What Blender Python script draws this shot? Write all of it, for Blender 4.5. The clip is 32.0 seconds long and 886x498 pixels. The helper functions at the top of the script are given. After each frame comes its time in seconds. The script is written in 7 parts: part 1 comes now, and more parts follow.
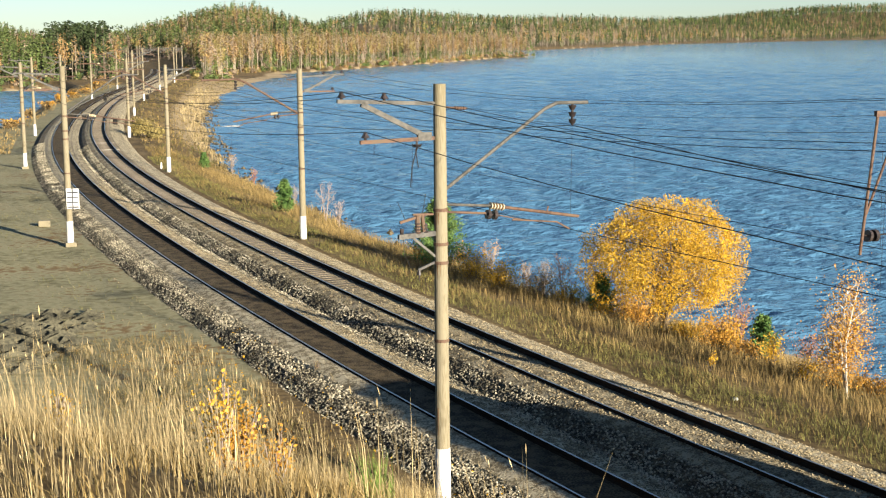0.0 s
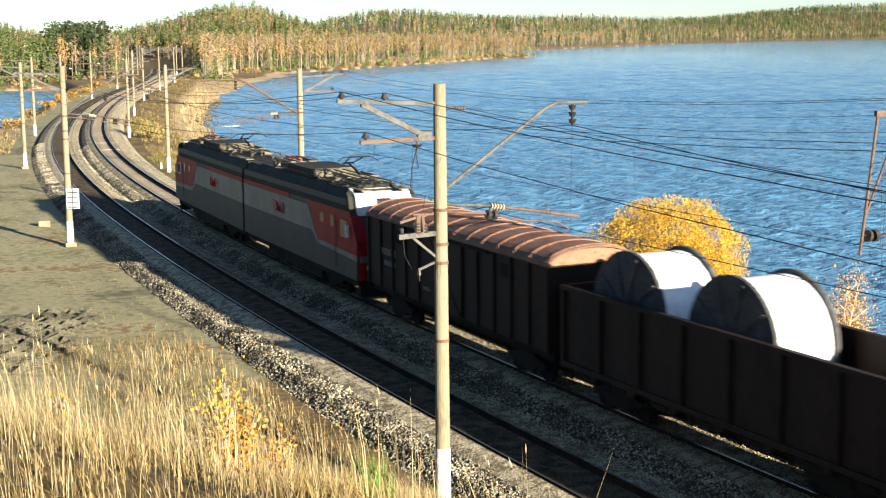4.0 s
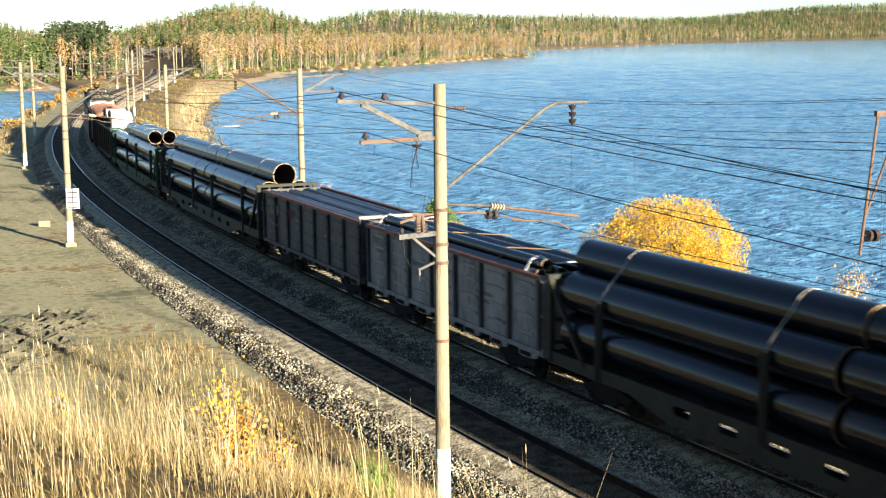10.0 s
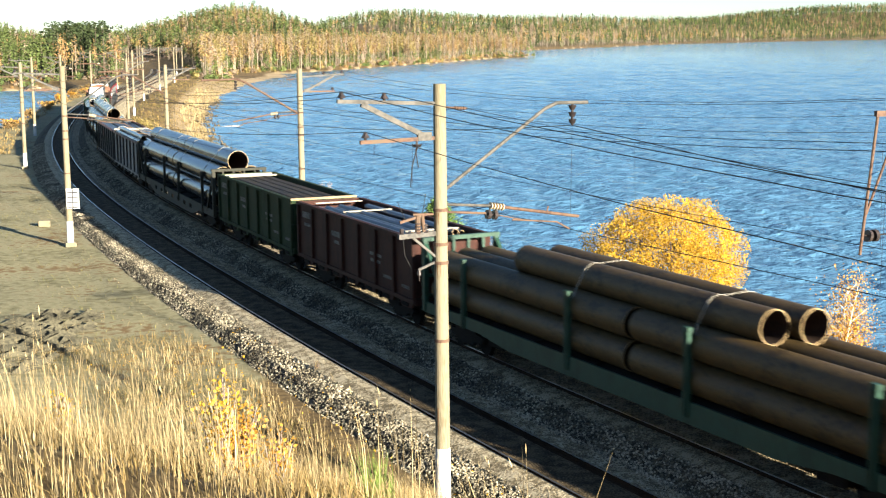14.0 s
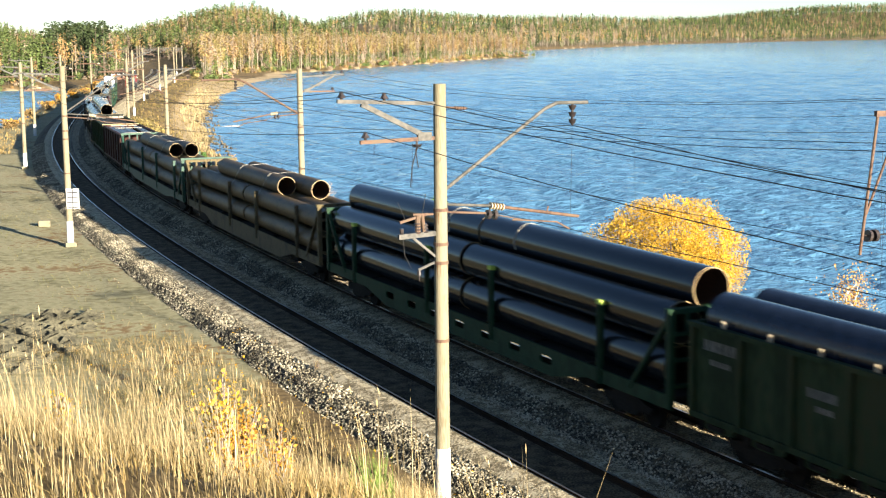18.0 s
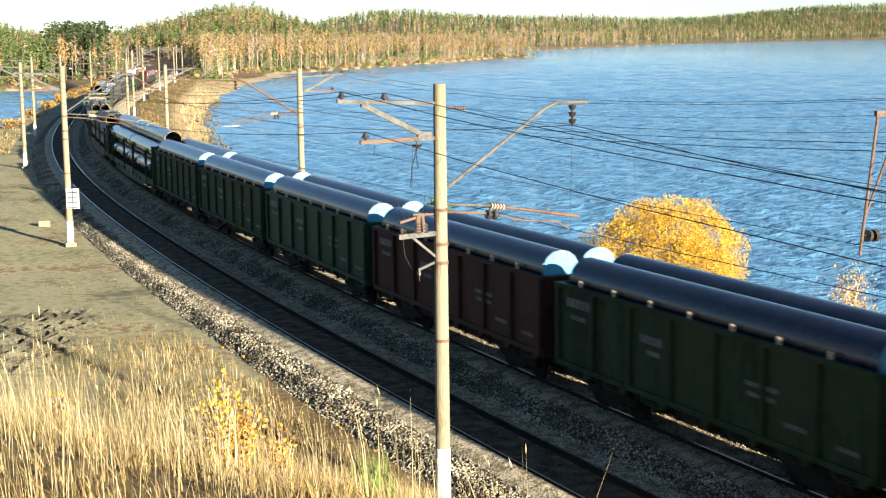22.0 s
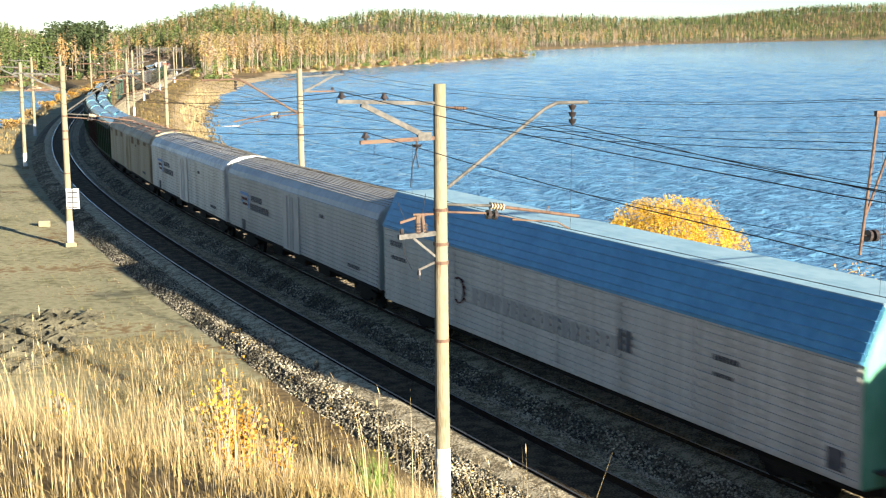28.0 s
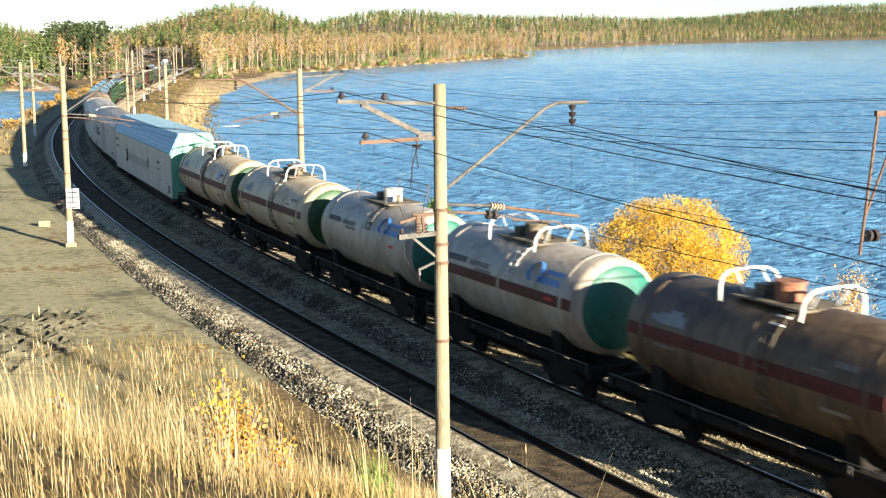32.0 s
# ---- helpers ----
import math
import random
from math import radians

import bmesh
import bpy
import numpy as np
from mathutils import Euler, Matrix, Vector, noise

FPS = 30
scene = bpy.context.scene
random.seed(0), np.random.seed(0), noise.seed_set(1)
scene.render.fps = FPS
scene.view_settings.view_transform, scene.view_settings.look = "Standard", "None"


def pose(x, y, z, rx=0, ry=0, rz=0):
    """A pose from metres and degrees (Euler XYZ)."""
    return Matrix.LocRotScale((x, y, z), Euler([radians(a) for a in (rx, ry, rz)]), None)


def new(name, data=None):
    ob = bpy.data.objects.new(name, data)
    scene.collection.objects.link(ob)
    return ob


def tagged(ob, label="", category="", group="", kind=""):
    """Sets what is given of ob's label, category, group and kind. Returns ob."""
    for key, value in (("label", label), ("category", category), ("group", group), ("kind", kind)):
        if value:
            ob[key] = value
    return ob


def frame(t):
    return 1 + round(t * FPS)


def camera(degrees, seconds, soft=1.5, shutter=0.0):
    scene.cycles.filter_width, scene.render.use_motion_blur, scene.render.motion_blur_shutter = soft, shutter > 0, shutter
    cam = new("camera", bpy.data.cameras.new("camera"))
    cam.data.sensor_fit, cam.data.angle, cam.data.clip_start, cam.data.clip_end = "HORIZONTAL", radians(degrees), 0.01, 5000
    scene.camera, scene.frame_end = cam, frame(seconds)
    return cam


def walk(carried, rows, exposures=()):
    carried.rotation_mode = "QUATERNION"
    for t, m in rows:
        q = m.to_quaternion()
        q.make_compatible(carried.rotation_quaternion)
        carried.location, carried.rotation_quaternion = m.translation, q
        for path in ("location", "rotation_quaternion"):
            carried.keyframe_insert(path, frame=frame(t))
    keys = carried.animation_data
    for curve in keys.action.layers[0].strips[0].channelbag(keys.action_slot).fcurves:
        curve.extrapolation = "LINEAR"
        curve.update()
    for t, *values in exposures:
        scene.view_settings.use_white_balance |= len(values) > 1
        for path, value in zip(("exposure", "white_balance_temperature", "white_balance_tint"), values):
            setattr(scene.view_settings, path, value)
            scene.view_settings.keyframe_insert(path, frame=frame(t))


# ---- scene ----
FOV = 35.489
cam = camera(FOV, 32.0, soft=1.2, shutter=0.4)
EYE = (0.0, 0.0, 10.62)
# the camera stands on a tripod on the hillside
VIEW = Matrix.Translation(EYE) @ pose(0, 0, 0, 90 - 8.635, 0, 0) @ pose(0, 0, 0, 0, 0, -0.536)
EXPOSURE = [(0.0, 1.7), (1.0, 1.77), (2.0, 2.0), (3.0, 2.09), (6.0, 2.17), (8.0, 2.28), (32.0, 2.3)]
walk(cam, [(0.0, VIEW), (32.0, VIEW)], [(t, e, 6280, 8) for t, e in EXPOSURE])

# ---- light: a low autumn sun behind the camera's right shoulder ----
SUN_AZ, SUN_EL = radians(-50.6), radians(13.5)
SUN_DIR = Vector((math.cos(SUN_AZ) * math.cos(SUN_EL), math.sin(SUN_AZ) * math.cos(SUN_EL), math.sin(SUN_EL)))
world = bpy.data.worlds.new("sky")
world.use_nodes = True
scene.world = world
wn = world.node_tree.nodes
sky = wn.new("ShaderNodeTexSky")
sky.sky_type, sky.sun_disc = "NISHITA", False
sky.sun_elevation, sky.sun_rotation = SUN_EL, math.pi / 2 - SUN_AZ
sky.air_density, sky.dust_density, sky.ozone_density = 0.75, 0.2, 2.2
wn["Background"].inputs["Strength"].default_value = 0.0395
world.node_tree.links.new(sky.outputs[0], wn["Background"].inputs["Color"])
sun_data = bpy.data.lights.new("sun", "SUN")
sun_data.energy, sun_data.angle, sun_data.color = 5.0, radians(0.6), (1.0, 0.87, 0.68)
sun = new("sun", sun_data)
sun.matrix_world = Matrix.Translation((60, -60, 60)) @ SUN_DIR.to_track_quat("Z", "Y").to_matrix().to_4x4()

# ---- materials ----
def node_mat(name):
    m = bpy.data.materials.new(name)
    m.use_nodes = True
    return m, m.node_tree.nodes, m.node_tree.links, m.node_tree.nodes["Principled BSDF"]


def surf(name, colors, rough=0.8, metal=0.0, big=0.6, fine=25.0, bump=0.3, rand=0.0, spec=0.4, island=0.0, depth=0.02, span=0.16, streak=1.0):
    """Two scales of noise run through a ramp of colours, with a fine bump; rand shifts the value object by object, streak under 1 draws stains out downwards."""
    m, n, l, b = node_mat(name)
    co = n.new("ShaderNodeTexCoord")
    n1, n2 = n.new("ShaderNodeTexNoise"), n.new("ShaderNodeTexNoise")
    n1.inputs["Scale"].default_value, n1.inputs["Detail"].default_value = big, 5
    n2.inputs["Scale"].default_value, n2.inputs["Detail"].default_value = fine, 4
    where = co.outputs["Object"]
    if streak < 1:
        mp = n.new("ShaderNodeMapping")
        mp.inputs["Scale"].default_value = (1, 1, streak)
        l.new(where, mp.inputs["Vector"])
        where = mp.outputs["Vector"]
    for k in (n1, n2):
        l.new(where, k.inputs["Vector"])
    mix = n.new("ShaderNodeMath")
    mix.operation = "ADD"
    half = n.new("ShaderNodeMath")
    half.operation, half.inputs[1].default_value = "MULTIPLY", 0.5
    l.new(n1.outputs["Fac"], mix.inputs[0])
    l.new(n2.outputs["Fac"], mix.inputs[1])
    l.new(mix.outputs[0], half.inputs[0])
    ramp = n.new("ShaderNodeValToRGB")
    e = ramp.color_ramp.elements
    lo, hi = 0.5 - span / 2, 0.5 + span / 2
    e[0].position, e[1].position = lo, hi
    e[0].color, e[1].color = (*colors[0], 1), (*colors[-1], 1)
    for i, c in enumerate(colors[1:-1]):
        e.new(lo + (hi - lo) * (i + 1) / (len(colors) - 1)).color = (*c, 1)
    l.new(half.outputs[0], ramp.inputs["Fac"])
    out = ramp.outputs["Color"]
    if rand or island:
        hsv = n.new("ShaderNodeHueSaturation")
        mr = n.new("ShaderNodeMapRange")
        amount = rand or island
        mr.inputs["To Min"].default_value, mr.inputs["To Max"].default_value = 1 - amount, 1 + amount
        if rand:
            l.new(n.new("ShaderNodeObjectInfo").outputs["Random"], mr.inputs["Value"])
        else:
            l.new(n.new("ShaderNodeNewGeometry").outputs["Random Per Island"], mr.inputs["Value"])
        l.new(mr.outputs["Result"], hsv.inputs["Value"])
        l.new(out, hsv.inputs["Color"])
        out = hsv.outputs["Color"]
    l.new(out, b.inputs["Base Color"])
    b.inputs["Roughness"].default_value, b.inputs["Metallic"].default_value = rough, metal
    b.inputs["Specular IOR Level"].default_value = spec
    if bump:
        bp = n.new("ShaderNodeBump")
        bp.inputs["Strength"].default_value, bp.inputs["Distance"].default_value = bump, depth
        l.new(n2.outputs["Fac"], bp.inputs["Height"])
        l.new(bp.outputs["Normal"], b.inputs["Normal"])
    return m


def water_mat():
    """Fine wind ripples over the modelled waves."""
    m, n, l, b = node_mat("lake_water")
    co = n.new("ShaderNodeTexCoord")
    total = None
    for turn, scale, size, tall in ((10, (0.7, 1.4, 1.0), 1.5, 0.42), (-8, (0.5, 1.3, 1.0), 0.55, 0.5), (6, (0.45, 1.2, 1.0), 0.22, 0.7)):
        mp, t, k = n.new("ShaderNodeMapping"), n.new("ShaderNodeTexNoise"), n.new("ShaderNodeMath")
        mp.inputs["Rotation"].default_value, mp.inputs["Scale"].default_value = (0, 0, radians(turn)), scale
        t.inputs["Scale"].default_value, t.inputs["Detail"].default_value, t.inputs["Roughness"].default_value = size, 4, 0.6
        k.operation, k.inputs[1].default_value = "MULTIPLY", tall
        l.new(co.outputs["Object"], mp.inputs["Vector"])
        l.new(mp.outputs["Vector"], t.inputs["Vector"])
        l.new(t.outputs["Fac"], k.inputs[0])
        if total is None:
            total = k.outputs[0]
        else:
            add = n.new("ShaderNodeMath")
            l.new(total, add.inputs[0])
            l.new(k.outputs[0], add.inputs[1])
            total = add.outputs[0]
    bp = n.new("ShaderNodeBump")
    bp.inputs["Strength"].default_value = 1.0
    # the wind dies away towards the wooded far shore
    xyz, lull = n.new("ShaderNodeSeparateXYZ"), n.new("ShaderNodeMapRange")
    l.new(co.outputs["Object"], xyz.inputs[0])
    l.new(xyz.outputs["Y"], lull.inputs["Value"])
    for k, v in (("From Min", 70), ("From Max", 900), ("To Min", 0.95), ("To Max", 0.33)):
        lull.inputs[k].default_value = v
    l.new(lull.outputs["Result"], bp.inputs["Distance"])
    l.new(total, bp.inputs["Height"])
    l.new(bp.outputs["Normal"], b.inputs["Normal"])
    # part of the sky's reflected brightness is put into this even blue
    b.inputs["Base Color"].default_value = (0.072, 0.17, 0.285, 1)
    b.inputs["Roughness"].default_value, b.inputs["IOR"].default_value = 0.07, 1.33
    return m


M = {
    "gravel": surf("pale_brown_gravel", [(0.0774, 0.059, 0.0308), (0.1892, 0.1531, 0.088), (0.3168, 0.2684, 0.1716)], 0.95, big=2.5, fine=16.0, bump=0.9, depth=0.05, span=0.12),
    "oily": surf("oil_darkened_gravel", [(0.026, 0.019, 0.0105), (0.066, 0.049, 0.028), (0.118, 0.09, 0.052)], 0.95, big=2.0, fine=16.0, bump=0.9, depth=0.05, span=0.14, spec=0.15),
    "ballast": surf("pale_fine_gravel", [(0.135, 0.107, 0.06), (0.3, 0.25, 0.155), (0.47, 0.405, 0.275)], 0.95, big=2.5, fine=14.0, bump=0.9, depth=0.06, span=0.12),
    "coarse": surf("coarse_tan_ballast", [(0.0214, 0.0168, 0.0088), (0.0607, 0.0479, 0.0267), (0.1357, 0.1094, 0.0621)], 0.95, big=3.0, fine=10.0, bump=1.0, depth=0.08, span=0.14),
    "stone": surf("crushed_stone", [(0.0522, 0.045, 0.0297), (0.36, 0.3195, 0.2295)], 0.9, big=0.7, fine=14.0, bump=0.3, island=0.7),
    "pebble": surf("tan_gravel_stones", [(0.115, 0.088, 0.046), (0.31, 0.255, 0.155)], 0.9, big=3.0, fine=30.0, bump=0.3, island=0.5),
    "straw": surf("pale_dry_grass", [(0.15, 0.112, 0.052), (0.35, 0.275, 0.145)], 0.7, big=0.5, fine=3.0, bump=0, island=0.48, spec=0.3, span=0.2),
    "golden": surf("golden_brown_grass", [(0.13, 0.09, 0.034), (0.25, 0.178, 0.07)], 0.8, big=0.3, fine=2.0, bump=0, island=0.4, spec=0.2),
    "barepink": surf("leafless_birch_twigs", [(0.17, 0.128, 0.088), (0.27, 0.208, 0.15)], 0.85, big=0.045, fine=0.35, bump=0, island=0.25, spec=0.1, span=0.24),
    "greengrass": surf("fading_green_grass", [(0.085, 0.088, 0.024), (0.19, 0.17, 0.052)], 0.8, big=0.4, fine=2.0, bump=0, island=0.3, spec=0.2),
    "shoot": surf("fresh_green_shoot", [(0.1, 0.16, 0.025), (0.2, 0.27, 0.05)], 0.6, big=0.8, fine=2.0, bump=0, island=0.3, spec=0.3),
    "yellow": surf("yellow_leaves", [(0.35, 0.2, 0.015), (0.5, 0.305, 0.03)], 0.7, big=0.8, fine=2.0, bump=0, island=0.3, spec=0.15),
    "orange": surf("orange_leaves", [(0.34, 0.165, 0.02), (0.46, 0.25, 0.038)], 0.6, big=0.8, fine=2.0, bump=0, island=0.35, spec=0.3),
    "ochre": surf("ochre_leaves", [(0.15, 0.1, 0.04), (0.25, 0.165, 0.065)], 0.7, big=0.05, fine=0.4, bump=0, island=0.4, spec=0.2),
    "farorange": surf("autumn_birch_foliage", [(0.19, 0.118, 0.048), (0.29, 0.188, 0.082)], 0.7, big=0.045, fine=0.35, bump=0, island=0.15, spec=0.2, span=0.24),
    "faryellow": surf("yellowing_birch_foliage", [(0.17, 0.135, 0.046), (0.27, 0.215, 0.08)], 0.7, big=0.045, fine=0.35, bump=0, island=0.15, spec=0.2, span=0.24),
    "farpine": surf("pine_foliage", [(0.062, 0.092, 0.027), (0.115, 0.145, 0.045)], 0.8, big=0.045, fine=0.35, bump=0, island=0.18, spec=0.2, span=0.24),
    "farspruce": surf("dark_spruce_foliage", [(0.032, 0.048, 0.021), (0.06, 0.08, 0.034)], 0.8, big=0.045, fine=0.35, bump=0, island=0.18, spec=0.1, span=0.24),
    "needles": surf("pine_needles", [(0.05, 0.105, 0.022), (0.11, 0.18, 0.042)], 0.7, big=1.0, fine=3.0, bump=0, island=0.35, spec=0.3),
    "farbark": surf("pale_far_trunks", [(0.195, 0.1599, 0.117), (0.2964, 0.2535, 0.195)], 0.9, big=0.08, fine=0.5, bump=0),
    "bankgrass": surf("brown_bank_grass", [(0.06, 0.058, 0.018), (0.12, 0.084, 0.028), (0.21, 0.148, 0.06)], 0.8, big=0.22, fine=1.1, bump=0, island=0.4, spec=0.2),
    "birchbark": surf("white_birch_bark", [(0.32, 0.3, 0.26), (0.5, 0.47, 0.42)], 0.8, big=2.0, fine=6.0, bump=0.1),
    "bark": surf("grey_brown_bark", [(0.07, 0.055, 0.04), (0.14, 0.11, 0.085)], 0.9, big=2.0, fine=12.0, bump=0.5),
    "twig": surf("pale_bare_twigs", [(0.22, 0.17, 0.14), (0.34, 0.28, 0.24)], 0.85, big=2.0, fine=9.0, bump=0, island=0.2),
    "redtwig": surf("reddish_twigs", [(0.2, 0.09, 0.06), (0.3, 0.15, 0.1)], 0.85, big=2.0, fine=9.0, bump=0, island=0.2),
    "rail": surf("rail_steel", [(0.014, 0.009, 0.006), (0.035, 0.023, 0.015)], 0.95, 0.0, fine=40, bump=0.1, spec=0.05),
    "railtop": surf("rail_head_steel", [(0.38, 0.36, 0.33), (0.48, 0.46, 0.43)], 0.3, 0.95, fine=40, bump=0.0),
    "sleeper": surf("sleeper_concrete", [(0.09, 0.073, 0.054), (0.145, 0.12, 0.09)], 0.9, big=2, fine=30, rand=0.2),
    "concrete": surf("pole_concrete", [(0.1535, 0.1302, 0.08), (0.2093, 0.1814, 0.1209), (0.186, 0.16, 0.1042)], 0.9, big=1.2, fine=30, bump=0.2, streak=0.12),
    "white": surf("white_paint", [(0.48, 0.48, 0.46), (0.6, 0.6, 0.58)], 0.7, big=3, fine=30, bump=0.1),
    "dark": surf("dark_grimy_iron", [(0.008, 0.007, 0.006), (0.022, 0.019, 0.016)], 0.9, 0.0, fine=20, bump=0.2, spec=0.1),
    "green": surf("green_wagon_paint", [(0.006, 0.024, 0.011), (0.013, 0.043, 0.021), (0.01, 0.03, 0.014)], 0.6, big=1.2, fine=12, spec=0.15, streak=0.22),
    "teal": surf("teal_wagon_paint", [(0.0072, 0.0324, 0.0202), (0.0144, 0.0576, 0.036), (0.0101, 0.0396, 0.0252)], 0.55, big=1.2, fine=12, streak=0.22),
    "darkgreen": surf("dark_green_wagon_paint", [(0.0105, 0.0215, 0.0095), (0.02, 0.04, 0.018), (0.029, 0.037, 0.0175)], 0.7, big=0.9, fine=9, spec=0.12, streak=0.22),
    "brown": surf("dark_brown_wagon_paint", [(0.009, 0.005, 0.0035), (0.02, 0.011, 0.008), (0.014, 0.008, 0.006)], 0.7, big=0.9, fine=9, spec=0.2, streak=0.22),
    "redbrown": surf("red_brown_wagon_paint", [(0.022, 0.0066, 0.0039), (0.0462, 0.0143, 0.0094), (0.0286, 0.0105, 0.0072)], 0.7, big=0.9, fine=9, spec=0.2, streak=0.22),
    "grey": surf("grey_wagon_paint", [(0.098, 0.095, 0.088), (0.205, 0.2, 0.188), (0.28, 0.272, 0.255)], 0.65, big=0.9, fine=9, span=0.22, streak=0.22),
    "slate": surf("dark_slate_wagon_paint", [(0.02, 0.021, 0.0205), (0.045, 0.047, 0.046), (0.068, 0.07, 0.068)], 0.65, big=0.9, fine=9, span=0.22, streak=0.22),
    # wagon ribs darker than panels: grime plus rib shade put into the colour
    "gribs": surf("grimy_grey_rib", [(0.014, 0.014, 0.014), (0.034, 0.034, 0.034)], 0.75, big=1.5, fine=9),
    "oldwood": surf("weathered_brown_stake", [(0.045, 0.031, 0.013), (0.105, 0.078, 0.036), (0.07, 0.055, 0.022)], 0.8, big=1.2, fine=12, streak=0.2),
    "lime": surf("yellow_green_tip", [(0.3, 0.42, 0.05), (0.42, 0.55, 0.1)], 0.6, fine=9, bump=0),
    "tan": surf("olive_wagon_paint", [(0.0077, 0.0091, 0.0049), (0.0182, 0.0189, 0.0098), (0.0133, 0.0126, 0.007)], 0.7, big=1.0, fine=12, streak=0.25),
    "black": surf("black_pipe_coating", [(0.004, 0.0048, 0.0065), (0.008, 0.0095, 0.013)], 0.2, big=0.4, fine=3, bump=0, spec=0.3),
    "bluepipe": surf("blue_black_pipe_coating", [(0.007, 0.01, 0.018), (0.014, 0.019, 0.034)], 0.22, big=0.4, fine=3, bump=0, spec=0.35),
    "rustpipe": surf("rusty_bare_pipe", [(0.034, 0.0213, 0.0075), (0.085, 0.0564, 0.0202), (0.0585, 0.0361, 0.0127)], 0.55, big=0.8, fine=8, spec=0.25),
    "bore": surf("dark_rusty_bore", [(0.014, 0.007, 0.004), (0.04, 0.018, 0.007)], 0.9, fine=12),
    "pipeend": surf("bare_pipe_end", [(0.2, 0.135, 0.06), (0.3, 0.21, 0.1)], 0.55, fine=12),
    "cap": surf("pale_blue_end_cap", [(0.07, 0.28, 0.4), (0.1, 0.35, 0.47)], 0.5, big=1.5, fine=6),
    "tube": surf("blue_grey_tube", [(0.03, 0.036, 0.05), (0.065, 0.078, 0.105)], 0.35, 0.4, fine=10),
    "strap": surf("pale_strap", [(0.26, 0.235, 0.19), (0.38, 0.35, 0.29)], 0.8, fine=12, bump=0),
    "wood": surf("pale_timber", [(0.38, 0.3, 0.19), (0.52, 0.43, 0.3)], 0.85, fine=14),
    "red": surf("red_locomotive_paint", [(0.2, 0.004, 0.008), (0.26, 0.007, 0.011)], 0.5, big=0.8, fine=6, bump=0.03, spec=0.15),
    "emblemred": surf("red_emblem_paint", [(0.42, 0.008, 0.012), (0.5, 0.012, 0.016)], 0.5, fine=6, bump=0, spec=0.2),
    "lgrey": surf("light_grey_locomotive_paint", [(0.0984, 0.0959, 0.0902), (0.1558, 0.1517, 0.1451)], 0.5, big=0.8, fine=6, bump=0.03),
    "dgrey": surf("dark_grey_locomotive_paint", [(0.014, 0.0147, 0.0147), (0.0252, 0.0259, 0.0259)], 0.6, big=0.8, fine=6, bump=0.05),
    "roof": surf("sooty_roof_paint", [(0.0096, 0.0104, 0.0088), (0.0272, 0.0264, 0.0216)], 0.8, big=0.9, fine=7, spec=0.2),
    "gear": surf("dusty_roof_equipment", [(0.06, 0.05, 0.034), (0.15, 0.125, 0.085)], 0.8, big=1.5, fine=9),
    "glass": surf("dark_window_glass", [(0.02, 0.022, 0.024), (0.03, 0.033, 0.036)], 0.06, fine=3, bump=0),
    "ceramic": surf("dark_glazed_ceramic", [(0.018, 0.015, 0.015), (0.045, 0.036, 0.034)], 0.25, fine=8, bump=0),
    "rustroof": surf("rusty_sheet_roof", [(0.15, 0.06, 0.032), (0.26, 0.115, 0.065), (0.2, 0.095, 0.055)], 0.75, big=0.9, fine=8),
    "brownroof": surf("dusty_brown_sheet_roof", [(0.085, 0.042, 0.026), (0.16, 0.085, 0.055), (0.12, 0.07, 0.05)], 0.8, big=0.9, fine=8),
    "reefertan": surf("dirty_cream_paint", [(0.19, 0.135, 0.07), (0.35, 0.285, 0.185), (0.44, 0.375, 0.26)], 0.65, big=0.5, fine=3, span=0.3, streak=0.22),
    "dustyroof": surf("dusty_ribbed_roof", [(0.16, 0.12, 0.075), (0.33, 0.28, 0.2), (0.42, 0.38, 0.3)], 0.75, big=0.9, fine=6),
    "faint": surf("worn_grey_lettering", [(0.29, 0.285, 0.265), (0.35, 0.34, 0.32)], 0.6, fine=6, bump=0),
    "soil": surf("turned_dark_soil", [(0.035, 0.033, 0.022), (0.09, 0.082, 0.052)], 0.95, big=1.0, fine=8, bump=0.5),
    "reeferwhite": surf("dirty_white_paint", [(0.38, 0.365, 0.33), (0.54, 0.525, 0.485), (0.62, 0.605, 0.565)], 0.5, big=0.7, fine=5, streak=0.22),
    "reefergrey": surf("light_grey_paint", [(0.32, 0.318, 0.305), (0.42, 0.418, 0.402)], 0.5, big=0.7, fine=5, streak=0.22),
    "autowhite": surf("off_white_ribbed_panel", [(0.38, 0.37, 0.34), (0.53, 0.52, 0.48)], 0.5, big=0.7, fine=5, streak=0.22),
    "blue": surf("bright_blue_panel", [(0.055, 0.23, 0.41), (0.08, 0.29, 0.49)], 0.45, big=0.7, fine=5, bump=0.05),
    "paleblue": surf("pale_blue_roof", [(0.22, 0.36, 0.43), (0.3, 0.44, 0.5)], 0.5, big=0.8, fine=5),
    "mint": surf("mint_green_end_panel", [(0.104, 0.312, 0.208), (0.168, 0.384, 0.276)], 0.55, big=0.9, fine=6, streak=0.3),
    "cream": surf("stained_cream_tank_paint", [(0.27, 0.2, 0.112), (0.405, 0.328, 0.215), (0.485, 0.41, 0.285)], 0.5, big=0.9, fine=5, span=0.26, streak=0.22),
    "tankgrey": surf("stained_grey_tank_paint", [(0.2, 0.167, 0.125), (0.3, 0.262, 0.212), (0.365, 0.328, 0.278)], 0.45, big=0.9, fine=5, span=0.26, streak=0.22),
    "tankbrown": surf("grimy_brown_tank_paint", [(0.026, 0.0155, 0.008), (0.072, 0.046, 0.024), (0.115, 0.078, 0.043)], 0.55, big=0.7, fine=4, span=0.26, streak=0.22),
